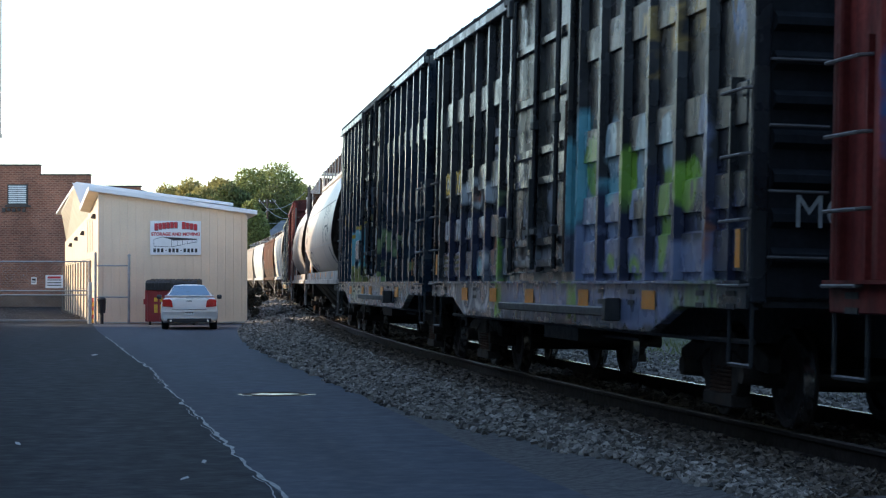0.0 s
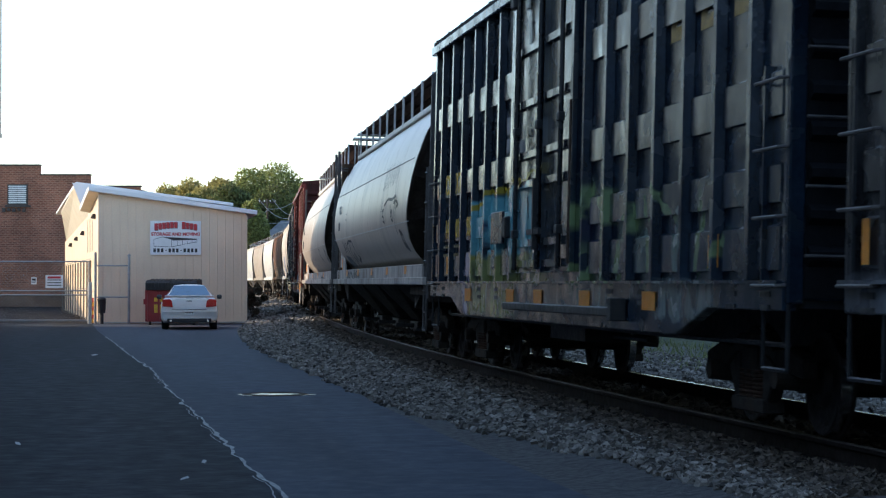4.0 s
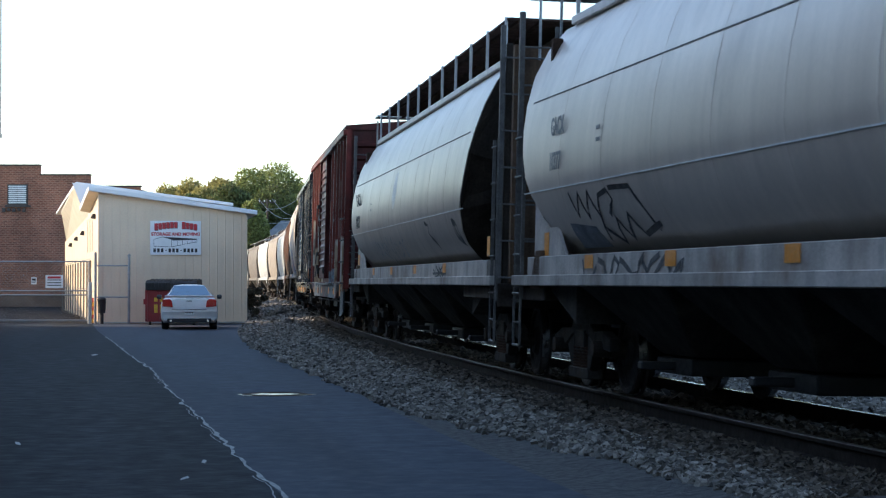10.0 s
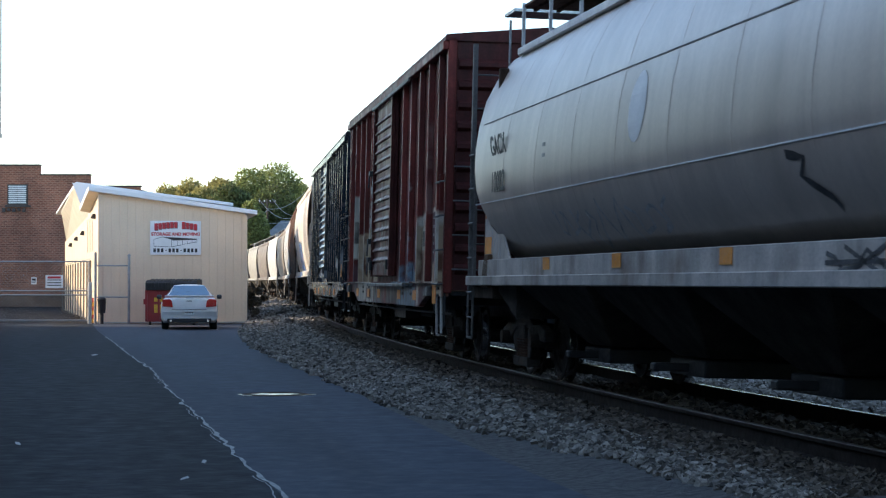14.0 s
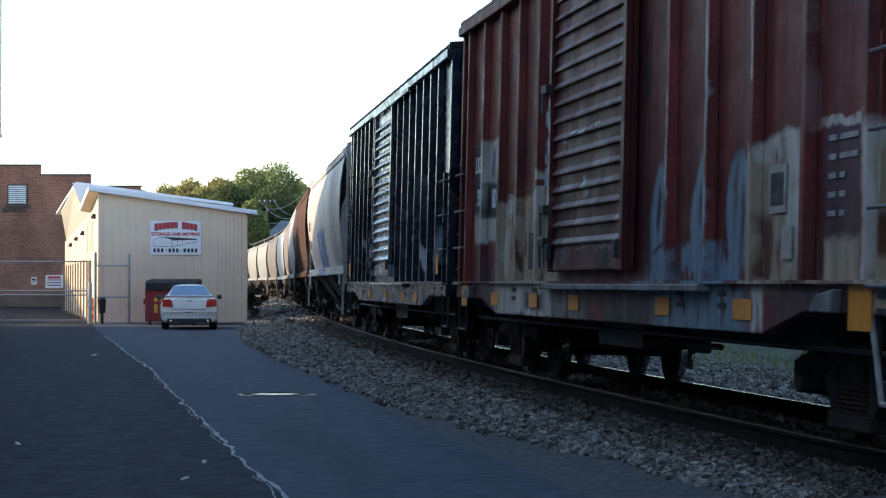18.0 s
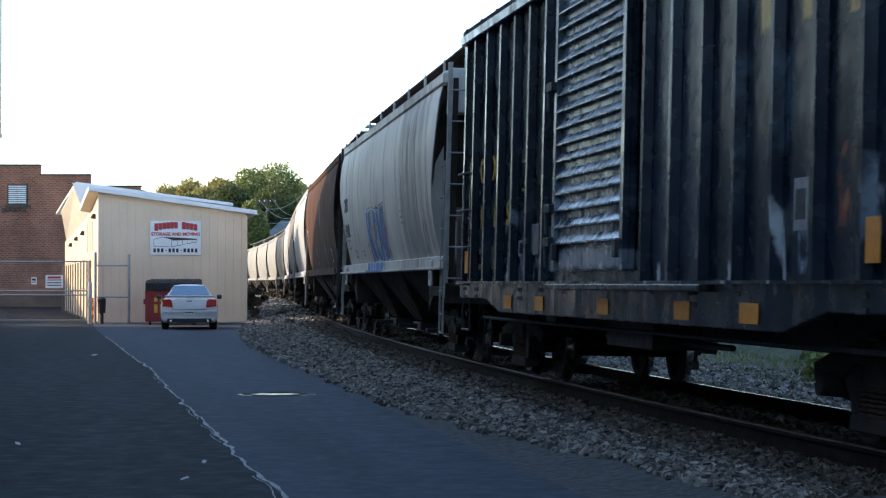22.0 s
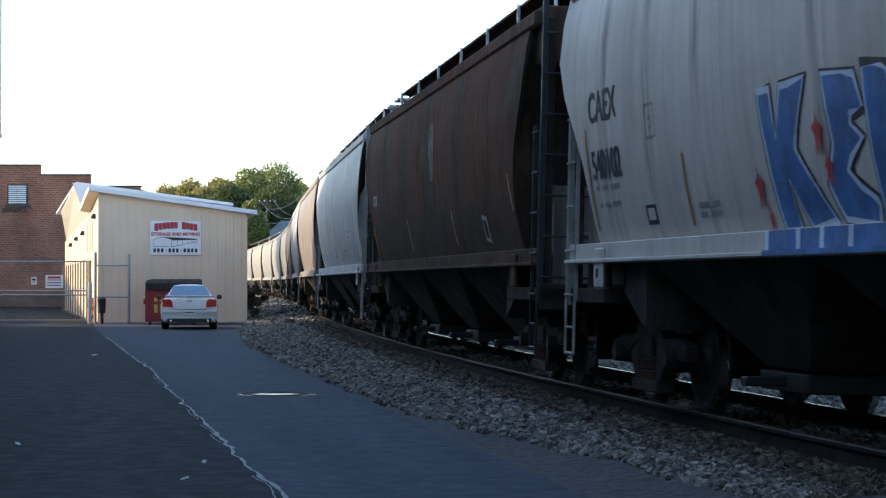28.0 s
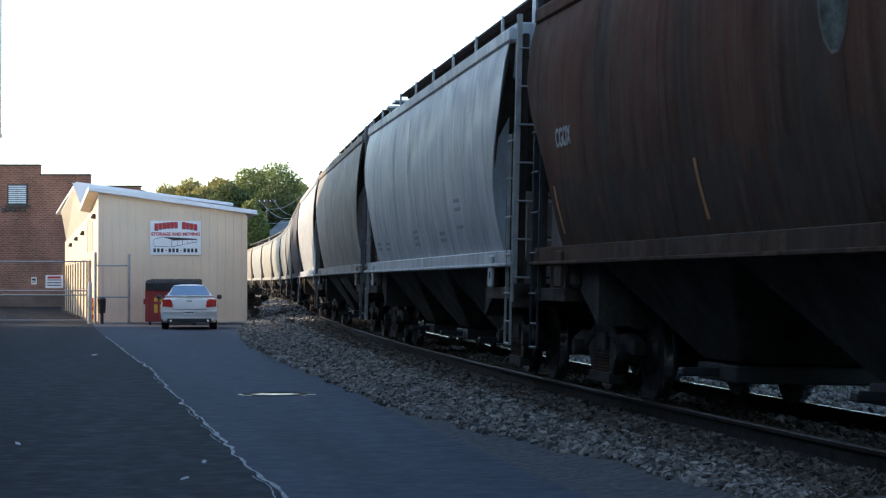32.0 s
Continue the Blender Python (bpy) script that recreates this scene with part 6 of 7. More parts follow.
K_ = [(0.0, 0.98), (0.07, 0.99), (0.09, 0.62), (0.15, 0.99), (0.29, 1.02), (0.19, 0.55), (0.36, 0.02), (0.22, 0.0), (0.13, 0.36), (0.14, 0.0), (0.05, 0.0), (0.03, 0.5)]
E_ = [(0.40, 1.0), (0.56, 0.97), (0.60, 0.72), (0.53, 0.74), (0.52, 0.62), (0.58, 0.55), (0.50, 0.44), (0.47, 0.34), (0.53, 0.20), (0.60, 0.12), (0.58, 0.0), (0.42, 0.02), (0.37, 0.26), (0.43, 0.52)]
N_ = [(0.62, 0.97), (0.73, 0.94), (0.79, 0.42), (0.81, 0.98), (1.0, 1.02), (0.97, 0.02), (0.83, 0.0), (0.73, 0.42), (0.71, 0.0), (0.63, 0.0)]
for poly in (K_, E_, N_):
    pp = [(x0 + GW * u, 1.60 + 1.02 * v) for u, v in poly]
    sprayed(grey_hopper, swollen(pp, 0.085), spray_black, CURVED, 0.007)
    sprayed(grey_hopper, swollen(pp, 0.050), spray_pale, CURVED, 0.010)
    sprayed(grey_hopper, pp, spray_blue, CURVED, 0.013)
part("graffiti", Form().box(x0 + 0.15, x0 + GW, -1.566, -1.561, 1.385, 1.425).box(x0 + 0.15, x0 + GW, -1.507, -1.502, 1.42, 1.575), spray_blue, grey_hopper)
for u in (0.02, 0.22, 0.36, 0.52, 0.76, 0.98):
    part("graffiti", Form().box(x0 + GW * u, x0 + GW * u + 0.08, -1.512, -1.508, 1.42, 1.575), spray_pale, grey_hopper)
for u, v, r in ((0.345, 0.62, 0.15), (0.385, 0.36, 0.11), (0.76, 0.50, 0.10), (1.04, 0.50, 0.18), (1.08, 0.18, 0.13), (-0.06, 0.30, 0.15), (-0.03, 0.08, 0.10)):
    star = []
    for k in range(10):
        a = k * math.pi / 5 + 0.3
        rr = r if k % 2 == 0 else r * 0.4
        star.append((x0 + GW * u + rr * math.cos(a) * 0.8, 1.60 + 1.02 * v + rr * 1.25 * math.sin(a)))
    sprayed(grey_hopper, star, spray_red, CURVED, 0.016, "painted_star")
lettering(grey_hopper, "CAEX", along(m_, 61.95), 2.90, 0.42, dark_paint, -half_width(CURVED, 2.90) - 0.006, 0.95, 4.1)
lettering(grey_hopper, "540102", along(m_, 61.93), 2.33, 0.40, dark_paint, -half_width(CURVED, 2.34) - 0.010, 0.9, 8.8)
for x, z, words in ((-7.95, 2.10, (0.16, 0.22, 0.34)), (-7.90, 1.93, (0.12, 0.18, 0.30)), (-4.7, 1.82, (0.3, 0.2)), (-4.7, 1.74, (0.2, 0.3)), (-0.2, 2.02, (0.2, 0.3)), (-0.2, 1.92, (0.3, 0.2)), (-0.2, 1.82, (0.4,)), (3.3, 2.4, (0.2, 0.2)), (3.3, 2.3, (0.3,)), (3.3, 2.2, (0.2, 0.2))):
    for w in words:
        sprayed(grey_hopper, [(x, z), (x + w, z), (x + w, z + 0.045), (x, z + 0.045)], faint_black, CURVED, 0.007, "stencil_bar")
        x += w + 0.09
for x, z0_, z1_ in ((-8.16, 1.71, 2.72), (-4.98, 1.68, 2.30), (7.12, 1.72, 2.6)):
    sprayed(grey_hopper, [(x, z0_), (x + 0.065, z0_), (x + 0.065, z1_), (x, z1_)], rust_stripe, CURVED, 0.007, "stripe")
for x, z, w, h in ((-5.98, 2.49, 0.32, 0.29),):
    for fr in ([(x, z), (x + w, z), (x + w, z + 0.02), (x, z + 0.02)], [(x, z + h), (x + w, z + h), (x + w, z + h + 0.02), (x, z + h + 0.02)], [(x, z), (x + 0.02, z), (x + 0.02, z + h), (x, z + h)], [(x + w - 0.02, z), (x + w, z), (x + w, z + h), (x + w - 0.02, z + h)],
               [(x + 0.12, z + 0.16), (x + 0.20, z + 0.16), (x + 0.20, z + 0.20), (x + 0.12, z + 0.20)], [(x + 0.12, z + 0.08), (x + 0.20, z + 0.08), (x + 0.20, z + 0.11), (x + 0.12, z + 0.11)]):
        sprayed(grey_hopper, fr, faint_black, CURVED, 0.007, "stencil_frame")
sprayed(grey_hopper, [(-6.32, 1.72), (-5.98, 1.72), (-5.98, 1.90), (-6.32, 1.90)], dark_paint, CURVED, 0.007, "placard")
sprayed(grey_hopper, [(-6.26, 1.76), (-6.03, 1.76), (-6.03, 1.87), (-6.26, 1.87)], streaked_grey, CURVED, 0.010, "placard")
m_, L_ = span(65.0, 83.4)
brown_hopper = covered_hopper("brown_hopper", "rust brown covered hopper with orange stripes", L_, rusty_brown, CURVED, rusty_brown, grime_and_shade, m_, ladder_mat=black_iron, front=1.70, rear=1.0)
lettering(brown_hopper, "CGOX", along(m_, 81.55), 2.72, 0.28, faint_white, -half_width(CURVED, 2.72) - 0.006, 0.8, 5.5)
for s in (82.2, 77.0, 71.9):
    x = along(m_, s)
    sprayed(brown_hopper, [(x + 0.06, 1.72), (x + 0.14, 1.72), (x + 0.05, 2.24), (x - 0.03, 2.24)], rust_stripe, CURVED, 0.007, "stripe")
sprayed(brown_hopper, [(along(m_, 66.85), 2.05), (along(m_, 66.79), 2.05), (along(m_, 66.90), 2.5), (along(m_, 66.97), 2.5)], rust_stripe, CURVED, 0.007, "stripe")
x = along(m_, 73.55)
emblem_moss = mat("dirty moss emblem", (0.060, 0.072, 0.058), 0.6, var=0.6, scale=5, spec=0.1)
oval = [(x + 0.27 * math.cos(a * math.tau / 14), 3.18 + 0.42 * math.sin(a * math.tau / 14)) for a in range(14)]
sprayed(brown_hopper, swollen(oval, 0.025), umber, CURVED, 0.007, "emblem")
sprayed(brown_hopper, oval, emblem_moss, CURVED, 0.010, "emblem")
x = along(m_, 69.2)
sprayed(brown_hopper, [(x, 1.72), (x + 0.36, 1.70), (x + 0.34, 2.06), (x - 0.03, 2.08)], faint_white, CURVED, 0.007, "placard")
sprayed(brown_hopper, [(x + 0.05, 1.76), (x + 0.31, 1.75), (x + 0.29, 2.01), (x + 0.02, 2.02)], dark_brown, CURVED, 0.010, "placard")
FAR_PAINT = (("light_hopper", "clean light grey covered hopper", cool_grey), ("tan_hopper", "tan covered hopper with a grey hood", tan), ("light_hopper", "light grey covered hopper", cool_grey), ("umber_hopper", "umber brown weathered covered hopper", umber),
             ("light_hopper", "light grey covered hopper", chalk), ("white_hopper", "chalk white covered hopper in the sun", chalk), ("white_hopper", "chalk white covered hopper in the sun", chalk), ("cream_hopper", "cream covered hopper far down the line", cream_car),
             ("white_hopper", "chalk white covered hopper in the sun", chalk), ("tan_hopper", "tan covered hopper far down the line", tan), ("light_hopper", "light grey covered hopper", cool_grey), ("white_hopper", "chalk white covered hopper in the sun", chalk))
FAR_CARS = []
for k, (nm, lb, pt) in enumerate(FAR_PAINT):
    a = 84.4 + 18.13 * k
    m_, L_ = span(a, a + 17.3)
    FAR_CARS.append(covered_hopper(nm, lb, L_, pt, CURVED, pt, grime_and_shade, m_, turning=k < 2, near=k < 3, front=1.5, rear=1.2, ladder_mat=pale_iron if k == 0 else dull_iron))

x = along(FAR_CARS[0] and (84.4 + 8.65), 100.5)
for k, (dx, z) in enumerate(((0.5, 1.80), (0.5, 1.90), (1.9, 1.78), (1.9, 1.88), (6.2, 1.80), (6.2, 1.9), (6.2, 2.0), (9.3, 1.8), (9.3, 1.9), (11.2, 2.2), (11.2, 2.32), (11.2, 1.95))):
    sprayed(FAR_CARS[0], [(x + dx, z), (x + dx + 0.6, z), (x + dx + 0.6, z + 0.05), (x + dx, z + 0.05)], faint_black, CURVED, 0.007, "stencil_bar")

# ---- buildings ----
siding = mat("cream metal siding", (0.82, 0.64, 0.455), 0.5, var=0.06, scale=0.8, fine=15, bump=0.05)
soffit_mat = mat("cream soffit sheet", (0.62, 0.56, 0.44), 0.5, var=0.06, scale=0.8, fine=15, bump=0.03)
roof_white = mat("white metal roof", (0.86, 0.87, 0.88), 0.4, var=0.05, scale=1, bump=0.03)
concrete = mat("concrete", (0.40, 0.38, 0.34), 0.85, var=0.2, scale=1.5)
glass_dark = mat("dusty window glass", (0.30, 0.32, 0.33), 0.3, var=0.15, bump=0)
base_mat = mat("stained base", (0.15, 0.10, 0.070), 0.9, var=0.3, scale=1)
dark_frame = mat("dark window frame", (0.06, 0.05, 0.045), 0.7)
sign_white = mat("white sign board", (0.86, 0.86, 0.85), 0.4, var=0.05, bump=0)
sign_red = mat("red sign paint", (0.52, 0.03, 0.04), 0.4, var=0.08, bump=0)
sign_black = mat("black sign paint", (0.02, 0.02, 0.022), 0.4, var=0.08, bump=0)


def brick_surface(name):
    m = mat(name, (0.25, 0.094, 0.058), 0.88, var=0.3, scale=0.5, fine=8, bump=0)
    nt = m.node_tree
    n, l = nt.nodes, nt.links
    bsdf = n["Principled BSDF"]
    tc = n.new("ShaderNodeTexCoord")
    mp = n.new("ShaderNodeMapping")
    mp.inputs["Rotation"].default_value = (math.pi / 2, 0, 0)
    bt = n.new("ShaderNodeTexBrick")
    bt.inputs["Scale"].default_value = 1.0
    bt.inputs["Brick Width"].default_value, bt.inputs["Row Height"].default_value, bt.inputs["Mortar Size"].default_value = 0.30, 0.115, 0.022
    bt.inputs["Color1"].default_value, bt.inputs["Color2"].default_value, bt.inputs["Mortar"].default_value = (1.22, 1.15, 1.08, 1), (0.66, 0.66, 0.68, 1), (1.35, 1.9, 2.0, 1)
    mx = n.new("ShaderNodeMix")
    mx.data_type, mx.blend_type = "RGBA", "MULTIPLY"
    mx.inputs[0].default_value = 1.0
    l.new(tc.outputs["Object"], mp.inputs[0])
    l.new(mp.outputs[0], bt.inputs["Vector"])
    l.new(bsdf.inputs["Base Color"].links[0].from_socket, mx.inputs[6])
    l.new(bt.outputs["Color"], mx.inputs[7])
    l.new(mx.outputs[2], bsdf.inputs["Base Color"])
    return m


brick_mat = brick_surface("old red brick")

T12 = radians(12.3)
FRONT = Matrix.Translation((-12.95, 78.0, 0)) @ Matrix.Rotation(T12, 4, "Z")
store = thing("storage_building", "cream metal-sided storage building with a white sloping roof", "building", m=FRONT)
W, D = 5.55, 37.0
part("front_wall", Form().prism([(0, 0), (W, 0), (W, 4.18), (0, 4.98)], 0, 0.15), siding, store, "plain cream ribbed metal wall")
for k in range(18):
    x = 0.16 + k * 0.305
    part("siding_rib", Form().prism([(x - 0.03, 0), (x - 0.02, -0.009), (x + 0.02, -0.009), (x + 0.03, 0)], 0.04, 4.98 - 0.8 * x / W - 0.02, "z"), siding, store)
for x in (0.03, W - 0.03):
    part("corner_trim", Form().box(x - 0.07, x + 0.07, -0.03, 0, 0.03, 4.92 if x < 1 else 4.12), siding, store)
part("left_wall", Form().prism([(0.15, 0), (D, 0), (D, 3.78), (0.15, 4.93)], 0, 0.15, "x"), siding, store, "long sunlit cream metal wall")
part("right_wall", Form().box(W - 0.15, W, 0.15, D, 0, 3.9), siding, store)
part("back_wall", Form().box(0.15, W - 0.15, D - 0.15, D, 0, 3.7), siding, store)
part("base_curb", Form().box(-0.1, W + 0.1, -0.28, 0, 0, 0.06), concrete, store, "pale concrete footing strip", bevel=0.01)
part("roof", Form().add([(-0.42, -0.25, 5.00), (W + 0.40, -0.25, 4.14), (W + 0.40, 7.6, 3.90), (-0.42, 7.6, 4.50), (-0.42, -0.25, 5.18), (W + 0.40, -0.25, 4.30), (W + 0.40, 7.6, 4.10), (-0.42, 7.6, 4.70)],
                        [(0, 3, 2, 1), (4, 5, 6, 7), (0, 1, 5, 4), (1, 2, 6, 5), (2, 3, 7, 6), (3, 0, 4, 7)]), roof_white, store, "white sheet-metal shed roof", bevel=0.01)
part("soffit", Form().add([(-0.40, -0.2, 4.985), (0, -0.2, 4.93), (0, 7.5, 4.42), (-0.40, 7.5, 4.485)], [(0, 1, 2, 3)]), soffit_mat, store, "cream eave soffit")
part("rear_roof", Form().add([(-0.5, 10, 5.70), (6.2, 10, 4.84), (6.2, D, 4.5), (-0.5, D, 5.3), (-0.5, 10, 5.82), (6.2, 10, 4.97), (6.2, D, 4.62), (-0.5, D, 5.42)],
                             [(0, 3, 2, 1), (4, 5, 6, 7), (0, 1, 5, 4), (1, 2, 6, 5), (2, 3, 7, 6), (3, 0, 4, 7)]), roof_white, store, "white sheet-metal rear roof", bevel=0.01)
part("rear_gable", Form().prism([(-15.58, 5.74), (-14.45, 5.50), (-14.6, 4.5), (-15.15, 4.62)], 86.95, 87.05), roof_white, store, "pale sheet closing the rear eave", m=FRONT.inverted())
part("rear_wall", Form().prism([(0.2, 4.0), (W, 3.9), (W, 4.9), (0.2, 5.6)], 10.2, D - 0.2), siding, store)
part("canopy", Form().add([(-0.5, 10.4, 5.68), (-0.55, 26.5, 5.05), (0.0, 35.0, 3.80), (0.0, 9.0, 4.35), (-0.5, 10.4, 5.76), (-0.55, 26.5, 5.13), (0.05, 35.0, 3.88), (0.05, 9.0, 4.43)],
                          [(0, 3, 2, 1), (4, 5, 6, 7), (0, 1, 5, 4), (1, 2, 6, 5), (2, 3, 7, 6), (3, 0, 4, 7)]), soffit_mat, store, "sunlit cream underside of the rear eave")
for y, z in ((2.9, 4.14), (13.0, 3.72), (20.0, 3.62), (27.0, 3.45)):
    part("wall_light", Form().prism([(-0.20, z - 0.08), (0.0, z - 0.12), (0.0, z + 0.09), (-0.12, z + 0.09)], y - 0.14, y + 0.14), black_iron, store, "small dark wall lamp", bevel=0.02)
for y in (5.2, 6.6, 8.0, 9.4):
    part("wall_seam", Form().box(-0.02, 0, y, y + 0.10, 2.8, 4.2), concrete, store)

# company sign on the front wall
sg = thing("sign_board", "white sign board with red and black writing on the metal wall", "sign", m=FRONT @ Matrix.Translation((2.86, -0.026, 3.245)) @ Matrix.Rotation(math.pi / 2, 4, "X"))
part("board", Form().box(-0.96, 0.96, -0.645, 0.645, -0.0, 0.025), sign_white, sg, bevel=0.004)
for k in range(11):
    if k == 6:
        continue
    u = -0.74 + 1.48 * k / 10
    h = 0.115 + (0.015 if k in (0, 7) else 0)
    zc = 0.38 + 0.11 * math.cos(u * 1.7)
    part("name_bar", Form().box(u - 0.062, u + 0.062, zc - h, zc + h, 0.026, 0.030), sign_red, sg)
    part("name_bar_shadow", Form().box(u - 0.050, u + 0.080, zc - h - 0.02, zc + h - 0.02, 0.0255, 0.0275), sign_black, sg)
text_part("sign_words", "STORAGE AND MOVING", 0.165, sign_red, sg, Matrix.Translation((0, 0.135, 0.028)), 1.0, 0.008)
f = Form()
def line(f, x0, y0, x1, y1, w=0.014):
    d = Vector((x1 - x0, y1 - y0)).normalized()
    q = Vector((-d.y, d.x)) * w / 2
    f.add([(x0 - q.x, y0 - q.y, 0.029), (x1 - q.x, y1 - q.y, 0.029), (x1 + q.x, y1 + q.y, 0.029), (x0 + q.x, y0 + q.y, 0.029)], [(0, 1, 2, 3)])
for a in ((-0.82, -0.33, -0.82, -0.06), (-0.82, -0.06, -0.5, 0.03), (-0.5, 0.03, -0.15, -0.06), (-0.15, -0.06, -0.15, -0.34), (-0.15, -0.34, -0.82, -0.33), (-0.5, 0.03, 0.82, -0.04), (-0.15, -0.10, 0.80, -0.06), (0.80, -0.06, 0.80, -0.15), (0.80, -0.15, -0.15, -0.34)):
    line(f, *a)
for k in range(4):
    line(f, 0.08 + 0.18 * k, -0.30 + 0.045 * k, 0.08 + 0.18 * k, -0.10, 0.012)
part("building_drawing", f, sign_black, sg)
part("roof_band", Form().add([(-0.42, 0.02, 0.028), (0.80, -0.045, 0.028), (0.80, -0.07, 0.028), (-0.1, -0.09, 0.028)], [(0, 1, 2, 3)]), sign_black, sg)
for k in range(12):
    if k in (3, 7):
        part("number_dash", Form().box(-0.79 + 0.142 * k - 0.03, -0.79 + 0.142 * k + 0.03, -0.49, -0.465, 0.026, 0.029), sign_black, sg)
    else:
        part("number_bar", Form().box(-0.79 + 0.142 * k - 0.045, -0.79 + 0.142 * k + 0.045, -0.55, -0.405, 0.026, 0.029), sign_black, sg)

# unseen walls, kept dark so that the cars reflect less light
dark_wall = mat("dark cladding of the unseen walls", (0.13, 0.122, 0.115), 0.8, var=0.25, scale=0.5, fine=10, streak=0.3)
near_b = thing("near_building", "tall building with a pale eave, its unseen dark walls shading the drive", "building")
part("wall", Form().box(-34, -13.2, 27, 57.5, 0, 11.3), dark_wall, near_b)
# both wings are unseen additions that shade the drive and shape the shadow's edge
part("near_wing", Form().box(-34, -6.9, -40, 27.0, 0, 9.3), dark_wall, near_b)
part("far_wing", Form().prism([(57.5, 0), (74.0, 0), (74.0, 5.0), (57.5, 9.5)], -34, -16.2, "x"), siding, near_b)
part("roof", Form().box(-34, -12.49, 27.1, 58.6, 5.63, 5.75).box(-34, -12.49, 27.1, 58.6, 11.0, 11.5).box(-34, -12.5, 27.1, 58.55, 5.75, 11.0), siding, near_b)

# added out of view, high enough to throw its shadow over the yard
solid("yard_wall", Form().box(-34.4, -34, 74, 131, 0, 6.6), siding, "unseen added wall that shades the yard", kind="structure")
# occluder behind the camera, added to darken the near ground and cars
solid("wall_behind", Form().box(-34, 1.5, -24, -9, 0, 5.0), dark_wall, "unseen added wall behind the camera that blocks sky light", kind="structure")
bk = thing("brick_building", "old red brick building with a stepped parapet", "building", m=Matrix.Translation((0, 132, 0)))
part("wall", Form().prism([(-60, 0), (-19.3, 0), (-19.3, 7.65), (-22.5, 7.65), (-22.5, 8.38), (-25.7, 8.38), (-25.7, 9.0), (-60, 9.0)], 0, 0.4), brick_mat, bk)
part("wall", Form().box(-60, -19.3, 10, 10.4, 0, 7.5).box(-19.7, -19.3, 0.4, 10, 0, 7.5), brick_mat, bk)
part("roof", Form().box(-60, -19.3, 0.4, 10.4, 7.3, 7.5), asphalt_old, bk)
for x0, x1, z in ((-60, -25.68, 9.0), (-25.72, -22.48, 8.38), (-22.52, -19.25, 7.65)):
    part("coping", Form().box(x0, x1, -0.05, 0.45, z, z + 0.09), dark_frame, bk, "dark coping along the parapet")
w = part("window", Form().box(-27.78, -26.48, -0.04, 0.1, 6.5, 7.82), dark_frame, bk, "barred upper window with pale blinds")
part("sill", Form().box(-27.9, -26.3, -0.12, 0.0, 6.36, 6.5), dark_frame, w)
for i in range(2):
    for j in range(2):
        x, z = -27.68 + 0.56 * i, 6.58 + 0.60 * j
        part("pane", Form().box(x, x + 0.52, -0.07, -0.045, z, z + 0.56), glass_dark, w)
for k in range(9):
    part("blind_slat", Form().box(-27.7, -26.56, -0.085, -0.072, 6.62 + 0.13 * k, 6.66 + 0.13 * k), sign_white, w)
for k in range(5):
    part("corbel", Form().box(-28.1 + 0.32 * k, -27.9 + 0.32 * k, -0.10, 0.0, 6.05 + 0.06 * (k % 2), 6.3), dark_frame, bk)
part("base_course", Form().box(-60, -19.3, -0.06, 0.0, 0, 0.75), base_mat, bk, "stained concrete base")

# ---- fence and yard things ----
galv = mat("galvanised fence pipe", (0.30, 0.31, 0.32), 0.5, metal=0.5, var=0.15, scale=5)
fence = thing("fence_gate", "chain-link gate of grey pipe across the yard entrance", "gate")
for z in (2.34, 1.24, 1.08, 0.12):
    part("rail", Form().rod((-24.5, 78.0, z), (-13.35, 78.1, z), 0.028, 8), galv, fence)
for x in (-24.4, -18.6, -13.35):
    part("post", Form().rod((x, 78.08, 0), (x, 78.08, 2.36), 0.035, 8), galv, fence)
wire = Form()
for k in range(150):
    x = -24.4 + k * 0.15
    wire.rod((x, 78.05, 0.12), (x + 2.2, 78.05, 2.32), 0.0014, 3) if x + 2.2 < -13.3 else None
    wire.rod((x + 2.2, 78.05, 0.12), (x, 78.05, 2.32), 0.0022, 3) if x + 2.2 < -13.3 else None
tagged(part("wire_mesh", wire, galv, fence, "thin woven fence wire"), kind="stuff")
gate = thing("side_gate", "narrow pipe gate beside the metal wall", "gate")
for x, h in ((-13.05, 2.62), (-11.79, 2.55)):
    p = part("post", Form().rod((x, 77.75, 0), (x, 77.75, h), 0.05, 10), galv, gate)
    part("cap", Form().turned([(0.0, 0.06), (0.05, 0.05), (0.08, 0.0)], (x, 77.75, h), "z", 10), galv, p)
for z in (2.18, 1.0):
    part("rail", Form().rod((-13.0, 77.75, z), (-11.8, 77.75, z), 0.025, 8), galv, gate)
# darker than the pipe of the yard gate
fence_brown = mat("dark brown fence wire", (0.11, 0.10, 0.09), 0.7, var=0.2, scale=5)
side = thing("side_fence", "chain-link fence run along the sunlit wall", "fence")
for k in range(12):
    a = FRONT @ Vector((-0.28, 1.0 + 2.9 * k, 0))
    part("post", Form().rod(a, a + Vector((0, 0, 2.4)), 0.03, 8), fence_brown, side)
for z in (2.45, 1.3, 0.15):
    part("rail", Form().rod(FRONT @ Vector((-0.28, 1.0, z)), FRONT @ Vector((-0.28, 33.5, z)), 0.012, 6), fence_brown, side)
solid("gate_bollard", Form().turned([(0, 0.0), (0, 0.085), (1.52, 0.085), (1.57, 0.06), (1.58, 0)], (-13.28, 77.9, 0), "z", 14), mat("weathered white paint", (0.42, 0.41, 0.39), 0.6), "white steel bollard beside the gate", "bollard", smooth=True)
bol = thing("striped_bollard", "red and yellow striped guard post", "bollard")
